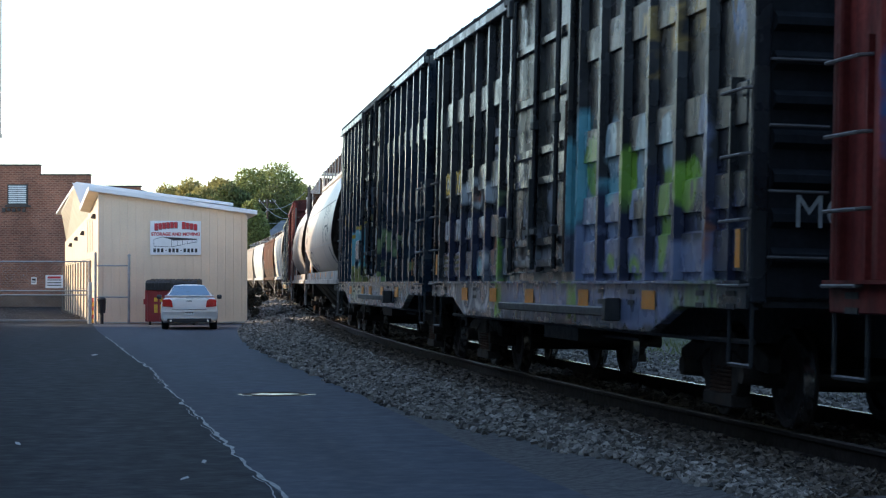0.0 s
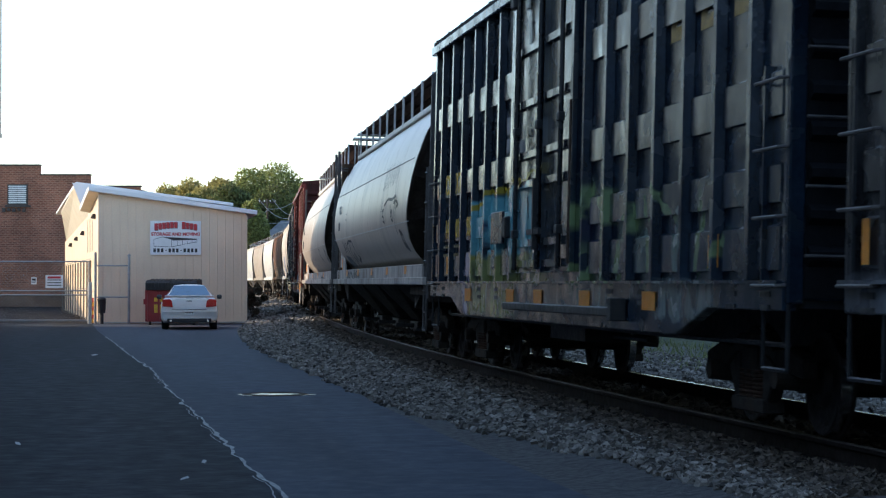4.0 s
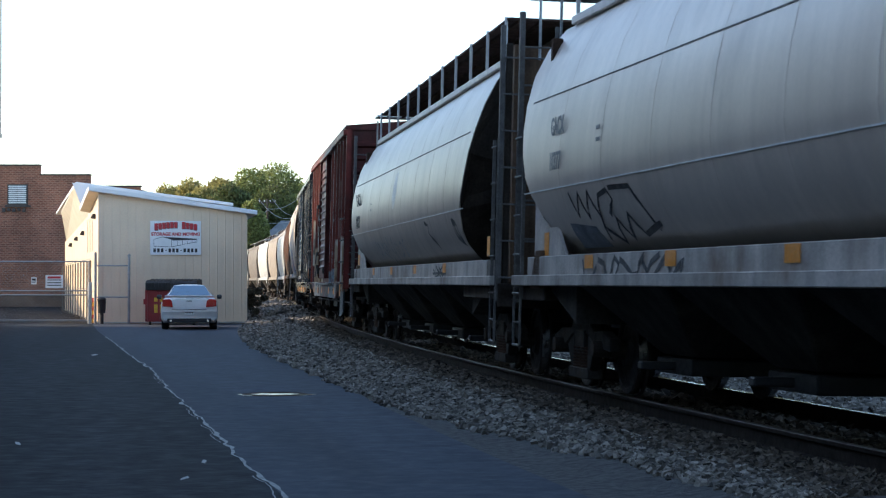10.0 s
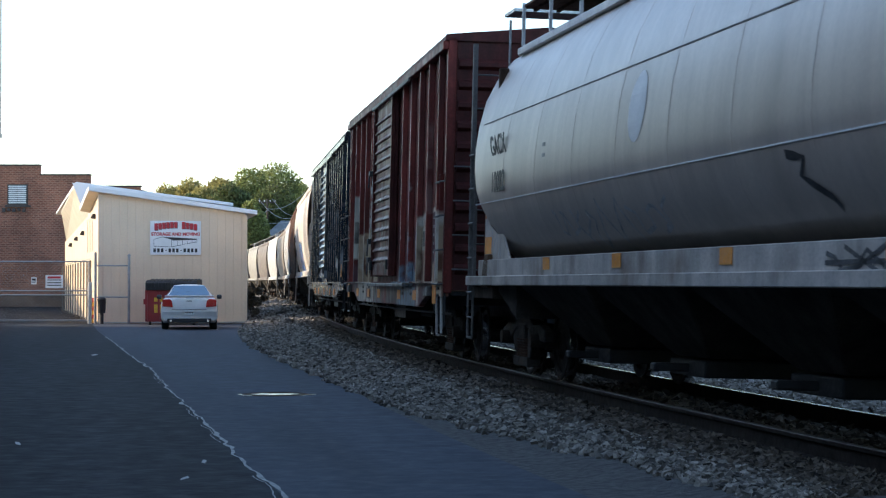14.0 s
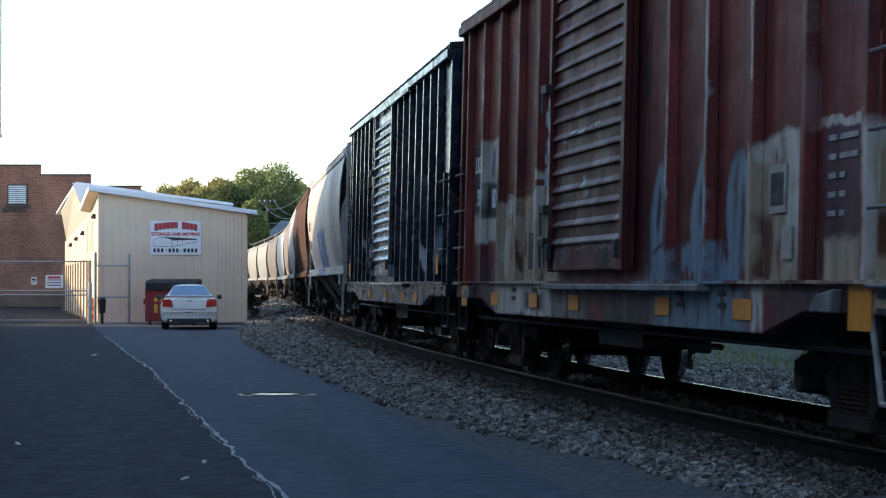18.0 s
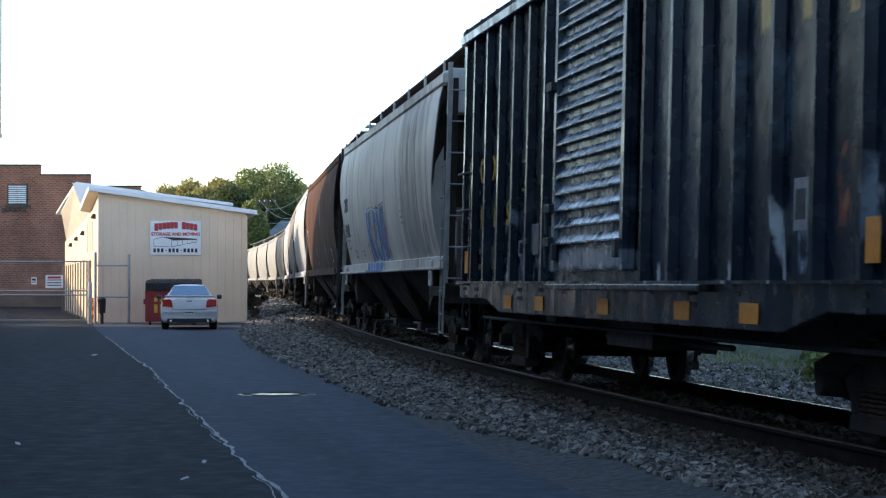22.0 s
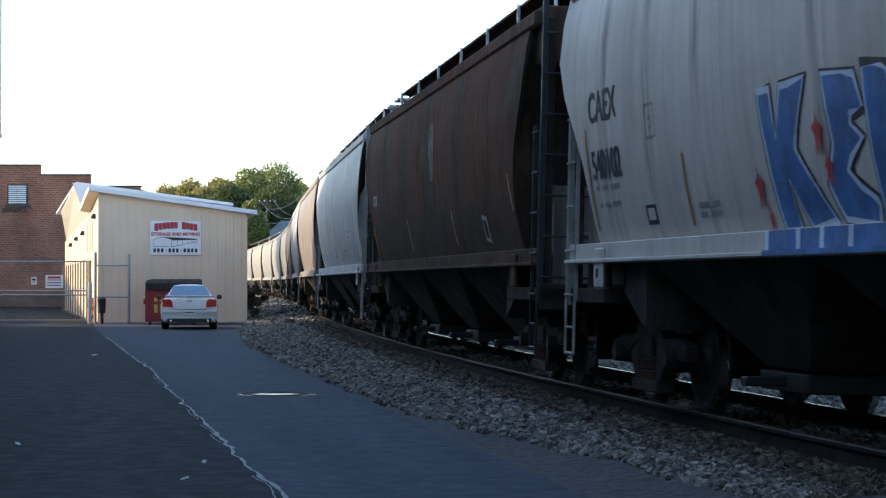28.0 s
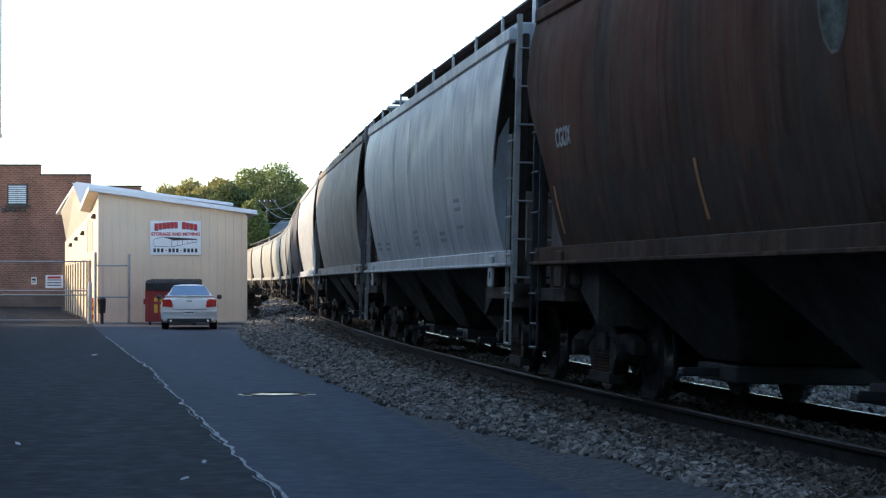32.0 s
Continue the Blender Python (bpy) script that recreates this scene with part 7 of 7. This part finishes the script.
for k in range(6):
    part("band", Form().turned([(0.16 * k, 0.0), (0.16 * k, 0.10), (0.16 * k + 0.16, 0.10), (0.16 * k + 0.16, 0)], (-13.45, 79.2, 0), "z", 12), spray_red if k % 2 else yellow, bol)
can = thing("trash_can", "black plastic trash can behind the gate", "trash can")
part("body", Form().turned([(0.0, 0.0), (0.0, 0.07), (0.40, 0.07), (0.42, 0.14), (0.90, 0.16), (0.92, 0.17)], (-12.72, 77.2, 0.0), "z", 18), black_iron, can, smooth=True)
part("lid", Form().turned([(0.92, 0.18), (0.95, 0.16), (1.0, 0.06), (1.0, 0)], (-12.72, 77.2, 0.0), "z", 18), black_iron, can, smooth=True)
for x, z0_, z1_, nm in ((-15.4, 1.48, 1.75, 0), (-14.63, 1.34, 1.83, 1)):
    b = thing("fence_sign", "small white notice hung on the fence" if nm == 0 else "white fence sign with a red arch", "sign")
    wd_ = 0.10 if nm == 0 else 0.33
    part("board", Form().box(x - wd_, x + wd_, 77.94, 77.96, z0_, z1_), sign_white, b)
    part("print_bar", Form().box(x - wd_ * 0.75, x + wd_ * 0.75, 77.93, 77.938, z1_ - 0.13, z1_ - 0.05), sign_red if nm else sign_black, b)
    for k in range(3 if nm else 1):
        part("print_bar", Form().box(x - wd_ * 0.8, x + wd_ * 0.8, 77.93, 77.938, z1_ - 0.20 - 0.10 * k, z1_ - 0.17 - 0.10 * k), sign_black, b)

# red waste container with black lids, behind the parked car
red_metal = mat("faded red container paint", (0.24, 0.022, 0.025), 0.5, var=0.2, scale=2, dirt=RUST, dirt_amount=0.2)
dump = thing("dumpster", "faded red dumpster with ribbed black plastic lids", "dumpster", m=Matrix.Translation((-9.9, 76.2, 0)))
part("body", Form().prism([(-0.93, 0.12), (0.93, 0.12), (0.96, 1.28), (-0.96, 1.28)], -0.75, 0.85), red_metal, dump, bevel=0.02)
for x in (-0.9, -0.45, 0.45, 0.9):
    part("rib", Form().box(x - 0.04, x + 0.04, -0.80, -0.75, 0.14, 1.22), red_metal, dump)
part("pocket", Form().box(-1.05, -0.93, -0.5, 0.5, 0.75, 0.95), red_metal, dump, bevel=0.01)
for x in (-0.47, 0.47):
    l = part("lid", Form().prism([(-0.84, 1.27), (0.9, 1.29), (0.9, 1.66), (-0.70, 1.60), (-0.84, 1.52)], x - 0.46, x + 0.46, "x"), black_iron, dump, "black ribbed plastic lid")
    for k in range(7):
        part("lid_rib", Form().prism([(-0.87, 1.29), (-0.80, 1.29), (-0.68, 1.58), (0.9, 1.64), (0.9, 1.69), (-0.71, 1.63), (-0.87, 1.53)], x - 0.40 + 0.13 * k - 0.025, x - 0.40 + 0.13 * k + 0.025, "x"), black_iron, l)
for z0_, z1_ in ((0.85, 1.0), (0.45, 0.75)):
    part("warning_label", Form().box(-0.62, -0.30, -0.762, -0.752, z0_, z1_), yellow, dump)
for x in (-0.8, 0.8):
    part("caster", Form().turned([(-0.04, 0.0), (-0.04, 0.06), (0.04, 0.06), (0.04, 0)], (x, -0.5, 0.06), "x", 10), black_iron, dump)

# ---- the parked car ----
white_car = mat("white car paint", (0.90, 0.87, 0.83), 0.3, var=0.03, scale=1, bump=0, spec=0.4)
# the sky's blue reflection is put into the glass colour
car_glass = mat("car glass with sky blue in its colour", (0.12, 0.20, 0.27), 0.10, metal=0.5, var=0.05, bump=0, spec=0.9)
tyre_mat = mat("tyre rubber", (0.02, 0.02, 0.021), 0.8)
lamp_red = mat("red tail lamp", (0.55, 0.016, 0.016), 0.2, var=0.05, bump=0)
chrome = mat("bright trim", (0.7, 0.7, 0.71), 0.2, metal=0.9, bump=0)
grey_plastic = mat("dark bumper plastic", (0.03, 0.03, 0.032), 0.6)
auto = thing("parked_car", "white four-door sedan parked facing the metal wall", "car", m=Matrix.Translation((-8.32, 67.95, 0)) @ Matrix.Rotation(radians(7.0), 4, "Z"))


def section(y, w, z0, z1, crown=0.04, r=0.16):
    """One cross-section of the body, at y metres from the tail."""
    pts = []
    for sx in (1, -1):
        side_ = [(w * 0.90, z0), (w * 0.985, z0 + 0.12), (w, z0 + (z1 - z0) * 0.5), (w * 0.97, z1 - r), (w * 0.90, z1 - r * 0.25), (w * 0.75, z1), (w * 0.35, z1 + crown)]
        pts += [(sx * x, y, z) for x, z in (side_ if sx > 0 else reversed(side_))]
    return pts


secs = [section(0.02, 0.84, 0.42, 0.86, 0.02), section(0.06, 0.90, 0.30, 0.97, 0.03), section(0.25, 0.93, 0.24, 1.03), section(0.75, 0.945, 0.22, 1.05), section(1.5, 0.945, 0.22, 1.03), section(3.3, 0.945, 0.22, 0.99), section(4.2, 0.93, 0.22, 0.92), section(4.8, 0.88, 0.26, 0.80), section(5.06, 0.76, 0.36, 0.70)]
part("body", Form().loft(secs), white_car, auto, bevel=0.0, smooth=True)


def cabin(y, w0, w1, z0, z1):
    return [(w0, y, z0), (w1 * 1.02, y, z1 - 0.12), (w1 * 0.88, y, z1 - 0.02), (w1 * 0.4, y, z1 + 0.015), (-w1 * 0.4, y, z1 + 0.015), (-w1 * 0.88, y, z1 - 0.02), (-w1 * 1.02, y, z1 - 0.12), (-w0, y, z0)]


part("cabin", Form().loft([cabin(0.45, 0.86, 0.76, 0.98, 1.11), cabin(1.25, 0.86, 0.60, 0.98, 1.42), cabin(2.0, 0.86, 0.57, 0.98, 1.475), cabin(2.7, 0.84, 0.57, 0.98, 1.45), cabin(3.45, 0.79, 0.70, 0.97, 1.08)]), white_car, auto, smooth=True)
part("rear_window", Form().add([(-0.68, 0.42, 1.135), (0.68, 0.42, 1.135), (0.50, 1.20, 1.445), (-0.50, 1.20, 1.445)], [(0, 1, 2, 3)]), car_glass, auto, "sloping rear window with the sky's blue painted in")
for sx in (-1, 1):
    part("side_window", Form().add([(sx * 0.86, 1.1, 1.03), (sx * 0.86, 3.2, 1.02), (sx * 0.635, 2.6, 1.34), (sx * 0.64, 1.5, 1.33)], [(0, 1, 2, 3)]), car_glass, auto)
    part("tail_light", Form().prism([(sx * 0.54, 0.74), (sx * 0.88, 0.77), (sx * 0.88, 0.99), (sx * 0.64, 1.01), (sx * 0.57, 0.95)], -0.035, 0.16), lamp_red, auto, "red tail lamp", bevel=0.015)
    part("mirror", Form().turned([(-0.09, 0.0), (-0.07, 0.07), (0.07, 0.08), (0.09, 0.0)], (sx * 1.02, 3.05, 1.06), "x", 10), grey_plastic, auto, smooth=True)
    part("exhaust", Form().rod((sx * 0.60, -0.02, 0.30), (sx * 0.60, 0.25, 0.30), 0.04, 10), chrome, auto)
    for y in (0.98, 4.03):
        wh = part("wheel", Form().turned([(-0.11, 0.0), (-0.11, 0.22), (0.11, 0.22), (0.11, 0.0)], (sx * 0.80, y, 0.345), "x", 20), chrome, auto, smooth=True)
        part("tyre", Form().turned([(-0.11, 0.22), (-0.115, 0.30), (-0.10, 0.338), (0.10, 0.338), (0.115, 0.30), (0.11, 0.22)], (sx * 0.80, y, 0.345), "x", 24), tyre_mat, wh, smooth=True)
part("bumper", Form().loft([[(x, y, z) for x, y, z in ((-w, 0.10, 0.34), (w, 0.10, 0.34), (w * 1.02, 0.0, 0.46), (w, -0.03, 0.60), (-w, -0.03, 0.60), (-w * 1.02, 0.0, 0.46))] for w in (0.88,)] + [[(-0.90, 0.3, 0.34), (0.90, 0.3, 0.34), (0.92, 0.3, 0.46), (0.90, 0.3, 0.62), (-0.90, 0.3, 0.62), (-0.92, 0.3, 0.46)]]), white_car, auto, smooth=True)
part("lower_valance", Form().box(-0.72, 0.72, -0.005, 0.2, 0.24, 0.37), grey_plastic, auto, bevel=0.02)
part("spoiler", Form().prism([(0.10, 1.05), (0.02, 1.10), (0.03, 1.13), (0.22, 1.09)], -0.80, 0.80, "x"), white_car, auto, "low boot-lid spoiler", bevel=0.008)
part("boot_seam", Form().box(-0.56, 0.56, -0.012, 0.03, 0.655, 0.668), grey_plastic, auto)
pl = part("number_plate", Form().box(-0.16, 0.16, -0.02, 0.02, 0.50, 0.64), sign_white, auto, "pale number plate")
for k in range(5):
    part("plate_bar", Form().box(-0.13 + 0.055 * k, -0.095 + 0.055 * k, -0.026, -0.02, 0.54, 0.60), sign_black, pl)
part("badge", Form().box(-0.08, 0.08, -0.008, 0.04, 0.93, 0.955), grey_plastic, auto)

# ---- small things on the ground ----
water = mat("shallow rain water", (0.02, 0.02, 0.022), 0.10, var=0.05, fine=9, bump=0.5, spec=1.0)
ring = []
for k in range(40):
    a = k * math.tau / 40
    q = 1 + 0.12 * math.sin(3 * a + 1) + 0.08 * math.sin(7 * a)
    ring.append((-2.33 + 0.50 * q * math.cos(a), 28.58 + 0.36 * q * math.sin(a)))
solid("puddle", Form().prism(ring, 0.0005, 0.005, "z"), water, "small shallow puddle mirroring the bright sky", "puddle")
solid("manhole_rim", Form().turned([(0.001, 0.34), (0.012, 0.34), (0.012, 0.44), (0.001, 0.46)], (-2.33, 28.7, 0), "z", 32), rust_iron, "rusty iron rim of a drain in the asphalt", "drain cover")
paper = mat("bleached litter", (0.45, 0.44, 0.42), 0.8, var=0.2)
for x, y, w_ in ((-4.06, 19.81, 0.045), (-2.03, 16.29, 0.035), (-2.05, 17.8, 0.030), (-7.4, 44.0, 0.09), (-6.0, 25.0, 0.05)):
    a = random.uniform(0, 3)
    f = Form().add([(-w_, -w_ * 0.5, 0.004), (w_, -w_ * 0.4, 0.02), (w_ * 0.8, w_ * 0.5, 0.03), (-w_ * 0.7, w_ * 0.6, 0.012)], [(0, 1, 2, 3)])
    f.add([(-w_, -w_ * 0.5, 0.001), (w_, -w_ * 0.4, 0.017), (w_ * 0.8, w_ * 0.5, 0.027), (-w_ * 0.7, w_ * 0.6, 0.009)], [(3, 2, 1, 0)])
    solid("litter", f, paper, "bleached scrap of litter on the asphalt", "litter", "scraps on the asphalt", m=Matrix.Translation((x, y, 0)) @ Matrix.Rotation(a, 4, "Z"))

# ---- plants ----
leaf_mat = mat("tree leaves", (0.23, 0.255, 0.085), 0.6, var=0.3, scale=0.3, fine=3, bump=0, island=0.45)
leaf_dry = mat("dry tree leaves", (0.30, 0.265, 0.09), 0.6, var=0.3, scale=0.3, fine=3, bump=0, island=0.4)
leaf_dull = mat("dull brown bush leaves", (0.125, 0.105, 0.075), 0.65, var=0.3, scale=0.5, fine=3, bump=0, island=0.4)
# darker leaf copy: the shade on the nearer trees is painted in
leaf_shaded = mat("leaves with shade in their colour", (0.095, 0.115, 0.04), 0.65, var=0.3, scale=0.5, fine=3, bump=0, island=0.4)
for m in (leaf_mat, leaf_dry, leaf_shaded):
    # light shines through the leaves
    nt = m.node_tree
    tl = nt.nodes.new("ShaderNodeBsdfTranslucent")
    ms = nt.nodes.new("ShaderNodeMixShader")
    ms.inputs[0].default_value = 0.5
    nt.links.new(nt.nodes["Principled BSDF"].inputs["Base Color"].links[0].from_socket, tl.inputs[0])
    nt.links.new(nt.nodes["Principled BSDF"].outputs[0], ms.inputs[1])
    nt.links.new(tl.outputs[0], ms.inputs[2])
    nt.links.new(ms.outputs[0], nt.nodes["Material Output"].inputs[0])
bark = mat("bark", (0.08, 0.06, 0.045), 0.9, var=0.3, scale=3, bump=0.5)


def leaves(centres, radii, count, size, rg):
    """Leaf cards scattered in and on clumps, denser towards their outside."""
    w = np.array(radii) ** 2
    pick = rg.choice(len(centres), count, p=w / w.sum())
    d = rg.normal(size=(count, 3))
    d /= np.linalg.norm(d, axis=1)[:, None]
    r = np.array(radii)[pick] * (0.25 + 0.95 * rg.random(count) ** 0.6)
    return cards(np.array(centres)[pick] + d * r[:, None] * np.array((1, 1, 0.8)), size, rg)


def cards(c, size, rg):
    count = len(c)
    q, _ = np.linalg.qr(rg.normal(size=(count, 3, 3)))
    sz = size * (0.6 + 0.8 * rg.random(count))
    base = np.array([(-0.5, 0, 0), (0, -0.35, 0.08), (0.55, 0, 0), (0, 0.35, 0.08)])
    v = np.einsum("kij,pj->kpi", q, base) * sz[:, None, None] + c[:, None, :]
    return v.reshape(-1, 3), np.arange(count * 4).reshape(-1, 4)


def crown(count, size, height, base, spread, rg):
    """An uneven crown: lumps of several sizes push its surface in and out, and some sight lines pass through."""
    d = rg.normal(size=(count, 3))
    d /= np.linalg.norm(d, axis=1)[:, None]
    lump = np.ones(count)
    for k in range(14):
        a = rg.normal(size=3)
        a /= np.linalg.norm(a)
        lump += (0.30 if k < 6 else 0.16) * np.exp(((d @ a) - 1) * (9 if k < 6 else 40)) * (1 if k % 3 else -0.8)
    lump += 0.10 * rg.random(count) ** 2
    r = lump * (0.35 + 0.65 * rg.random(count) ** 0.35)
    mid = (height + base) / 2
    return cards(d * r[:, None] * np.array((spread, spread, (height - base) / 2.35)) + np.array((0, 0, mid)), size, rg)


def tree(name, label, x, y, height, spread, count, size, material, seed, trunk_h=0.25, clumps=24):
    rg = np.random.default_rng(seed)
    t = thing(name, label, "tree", m=Matrix.Translation((x, y, 0)))
    tr = Form()
    hb = height * trunk_h
    rings = []
    for k in range(6):
        f = k / 5
        rad = height * 0.022 * (1.5 - f)
        ox = 0.3 * math.sin(f * 3 + seed)
        rings.append([(ox + rad * math.cos(a * math.tau / 9), rad * math.sin(a * math.tau / 9), f * height * 0.75) for a in range(9)])
    tr.loft(rings)
    part("trunk", tr, bark, t, smooth=True)
    cs, rs = [], []
    for k in range(clumps):
        u = rg.random()
        z = hb + (height - hb) * (0.05 + 0.90 * u)
        env = spread * math.sqrt(max(0.05, 1 - (2 * (z - hb) / (height - hb) - 0.8) ** 2 / 1.5))
        a, r = rg.random() * math.tau, env * math.sqrt(rg.random()) * 0.85
        cs.append((r * math.cos(a), r * math.sin(a), min(z, height - spread * 0.2)))
        rs.append(spread * (0.13 + 0.15 * rg.random()))
    for k in range(0, clumps, 6):
        c = Vector(cs[k])
        part("limb", Form().rod((0, 0, max(hb * 0.8, c.z * 0.55)), c, height * 0.008, 5), bark, t)
    v, f = crown(count, size, height, hb, spread, rg)
    me = bpy.data.meshes.new("crown")
    me.from_pydata(v, [], f)
    me.materials.append(material)
    tagged(part("crown", me, material, t, "uneven leafy crown"), kind="stuff")
    return t


def at_px(px, py, dist):
    """Ground offset and height of a sight line, for setting far things."""
    return (px - 784) / 3664 * dist, (500.3 - py) / 3664 * dist + EYE


for k, (px, py, wpx, dist, mt) in enumerate(((290, 329, 30, 270, leaf_dry), (325, 322, 36, 262, leaf_dry), (362, 321, 40, 255, leaf_dry), (398, 310, 38, 262, leaf_dry), (436, 300, 40, 275, leaf_mat), (485, 284, 52, 282, leaf_mat), (528, 312, 36, 290, leaf_mat), (585, 330, 40, 300, leaf_mat), (418, 326, 44, 240, leaf_shaded), (475, 330, 50, 245, leaf_shaded), (535, 345, 40, 250, leaf_shaded), (446, 356, 30, 205, leaf_mat), (345, 334, 50, 240, leaf_shaded), (650, 340, 50, 330, leaf_mat), (500, 368, 34, 262, leaf_shaded), (300, 338, 40, 240, leaf_shaded), (308, 324, 42, 268, leaf_dry), (342, 319, 46, 272, leaf_dry), (384, 315, 48, 276, leaf_dry))):
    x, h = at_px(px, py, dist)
    tree("tree", ("tall leafy green tree behind the roofs", "yellowing leafy tree behind the roofs", "leafy tree behind the roofs with shade in its leaf colour")[0 if mt is leaf_mat else 1 if mt is leaf_dry else 2], x, dist, h, wpx / 3664 * dist, 12000, 0.34, mt, 40 + k)


def bush(label, x, y, h, w, count, material, seed):
    rg = np.random.default_rng(seed)
    cs = [(rg.normal() * w * 0.35, rg.normal() * w * 0.35, h * (0.2 + 0.6 * rg.random())) for _ in range(10)]
    v, f = leaves(cs, [w * 0.33] * 10, count, 0.12, rg)
    b = thing("bush", label, "bush", m=Matrix.Translation((x, y, 0)))
    part("stem", Form().rod((0, 0, -0.05), (0.05, 0, h * 0.5), 0.03, 6).rod((0, 0, 0), (-0.2, 0.1, h * 0.5), 0.02, 6), bark, b)
    me = bpy.data.meshes.new("foliage")
    me.from_pydata(v, [], f)
    me.materials.append(material)
    tagged(part("foliage", me, material, b), kind="stuff")


bush("dull brown bush at the corner of the metal wall", -7.72, 84.0, 1.8, 0.40, 1200, leaf_dull, 3)
bush("dull brown bush beside the track", -8.85, 96.0, 1.5, 0.42, 1500, leaf_dull, 4)
bush("low green bush beyond the track", 7.6, 27.0, 0.9, 1.3, 2500, leaf_mat, 5)
bush("low green bush beyond the track", 6.6, 33.0, 0.8, 1.2, 2500, leaf_mat, 6)
bush("low green bush beyond the track", 8.4, 21.5, 1.0, 1.1, 2500, leaf_mat, 7)
rg = np.random.default_rng(11)
n = 5000
ss_ = 4 + 60 * rg.random(n)
sd = 3.6 + 4.0 * rg.random(n)
hh = np.interp(ss_, LINE_S, _head)
bx = np.interp(ss_, LINE_S, LINE_X) + sd * np.cos(hh)
by = np.interp(ss_, LINE_S, LINE_Y) + sd * np.sin(hh)
hg = 0.0 + 0.22 * rg.random(n) * np.clip((sd - 2.2) / 2, 0.2, 1)
an = rg.random(n) * math.tau
lean = rg.normal(size=(n, 2)) * 0.12
v = np.stack([np.stack([bx - 0.012 * np.cos(an), by - 0.012 * np.sin(an), np.full(n, -0.07)], -1), np.stack([bx + 0.012 * np.cos(an), by + 0.012 * np.sin(an), np.full(n, -0.07)], -1), np.stack([bx + lean[:, 0], by + lean[:, 1], hg], -1)], 1)
me = bpy.data.meshes.new("weeds")
me.from_pydata(v.reshape(-1, 3), [], np.arange(n * 3).reshape(-1, 3))
me.materials.append(leaf_mat)
tagged(new("weeds", me), "green weeds growing beyond the track", "weeds", kind="stuff")

# ---- far houses and wires ----
slate = mat("slate blue roof", (0.16, 0.19, 0.23), 0.7, var=0.2, scale=2)
white_wood = mat("white painted wood", (0.62, 0.63, 0.64), 0.6, var=0.1)
house = thing("house", "distant white house with a slate blue roof", "house", m=Matrix.Translation((-17.8, 236, 0)))
part("wall", Form().box(-3.2, 3.2, 0, 8, 0, 6.0), white_wood, house)
part("roof", Form().prism([(-3.7, 5.9), (3.7, 5.9), (3.2, 6.6), (0.6, 8.6), (-0.6, 8.6)], -0.4, 8.4), slate, house)
porch = part("porch", Form().box(-4.6, -1.4, -1.6, 0, 5.2, 5.35), white_wood, house, "white porch with a railing")
for k in range(8):
    part("baluster", Form().box(-4.55 + 0.44 * k, -4.45 + 0.44 * k, -1.6, -1.5, 5.35, 6.6), white_wood, porch)
part("porch_rail", Form().box(-4.6, -1.4, -1.62, -1.48, 6.6, 6.75), white_wood, porch)
px_, pz_ = at_px(473, 352, 215)
pole = thing("utility_pole", "brown wooden utility pole with crossarms", "utility pole", m=Matrix.Translation((px_, 215, 0)))
part("pole", Form().turned([(0, 0.16), (pz_, 0.11), (pz_, 0.0)], (0, 0, 0), "z", 10), bark, pole)
part("crossarm", Form().box(-0.9, 0.9, -0.07, 0.07, pz_ - 0.45, pz_ - 0.3), bark, pole)
for x in (-0.8, -0.3, 0.3, 0.8):
    part("insulator", Form().turned([(0, 0.05), (0.14, 0.04), (0.15, 0)], (x, 0, pz_ - 0.3), "z", 8), white_wood, pole)
cable_mat = mat("pale cable", (0.30, 0.31, 0.32), 0.6, bump=0)
for (xa, ya, xb, yb, sag) in ((458, 352, 520, 385, 14), (482, 352, 530, 380, 12), (420, 404, 473, 372, 6), (430, 394, 520, 392, 3), (473, 370, 540, 340, 10)):
    f = Form()
    prev = None
    for k in range(13):
        u = k / 12
        x, z = at_px(xa + (xb - xa) * u, ya + (yb - ya) * u + sag * 4 * u * (1 - u), 214)
        p = Vector((x, 214, z))
        if prev is not None:
            f.rod(prev, p, 0.035, 4)
        prev = p
    solid("overhead_wire", f, cable_mat, "sagging overhead wire by the pole", "cable", "wires at the pole")


def motions():
    """All that moves: each car rolls along the track, and its wheelsets turn."""
    for car, s_mid, tc in MOVERS:
        keyed = []
        for k in range(65):
            t = 0.5 * k
            s = s_mid - run_at(t)
            a, b = on_line(s - tc), on_line(s + tc)
            d = a - b
            mid = (a + b) / 2
            keyed.append((t, Matrix.Translation(mid) @ Matrix.Rotation(math.atan2(d.y, d.x), 4, "Z") @ Matrix.Rotation(radians(LEAN), 4, "X")))
        walk(car, keyed)
    for w, x, r in TURNERS:
        keyed = []
        for k in range(241):
            t = k * 4 / 30
            keyed.append((t, Matrix.Translation((x, 0, r)) @ Matrix.Rotation(run_at(t) / r, 4, "Y")))
        walk(w, keyed)


motions()
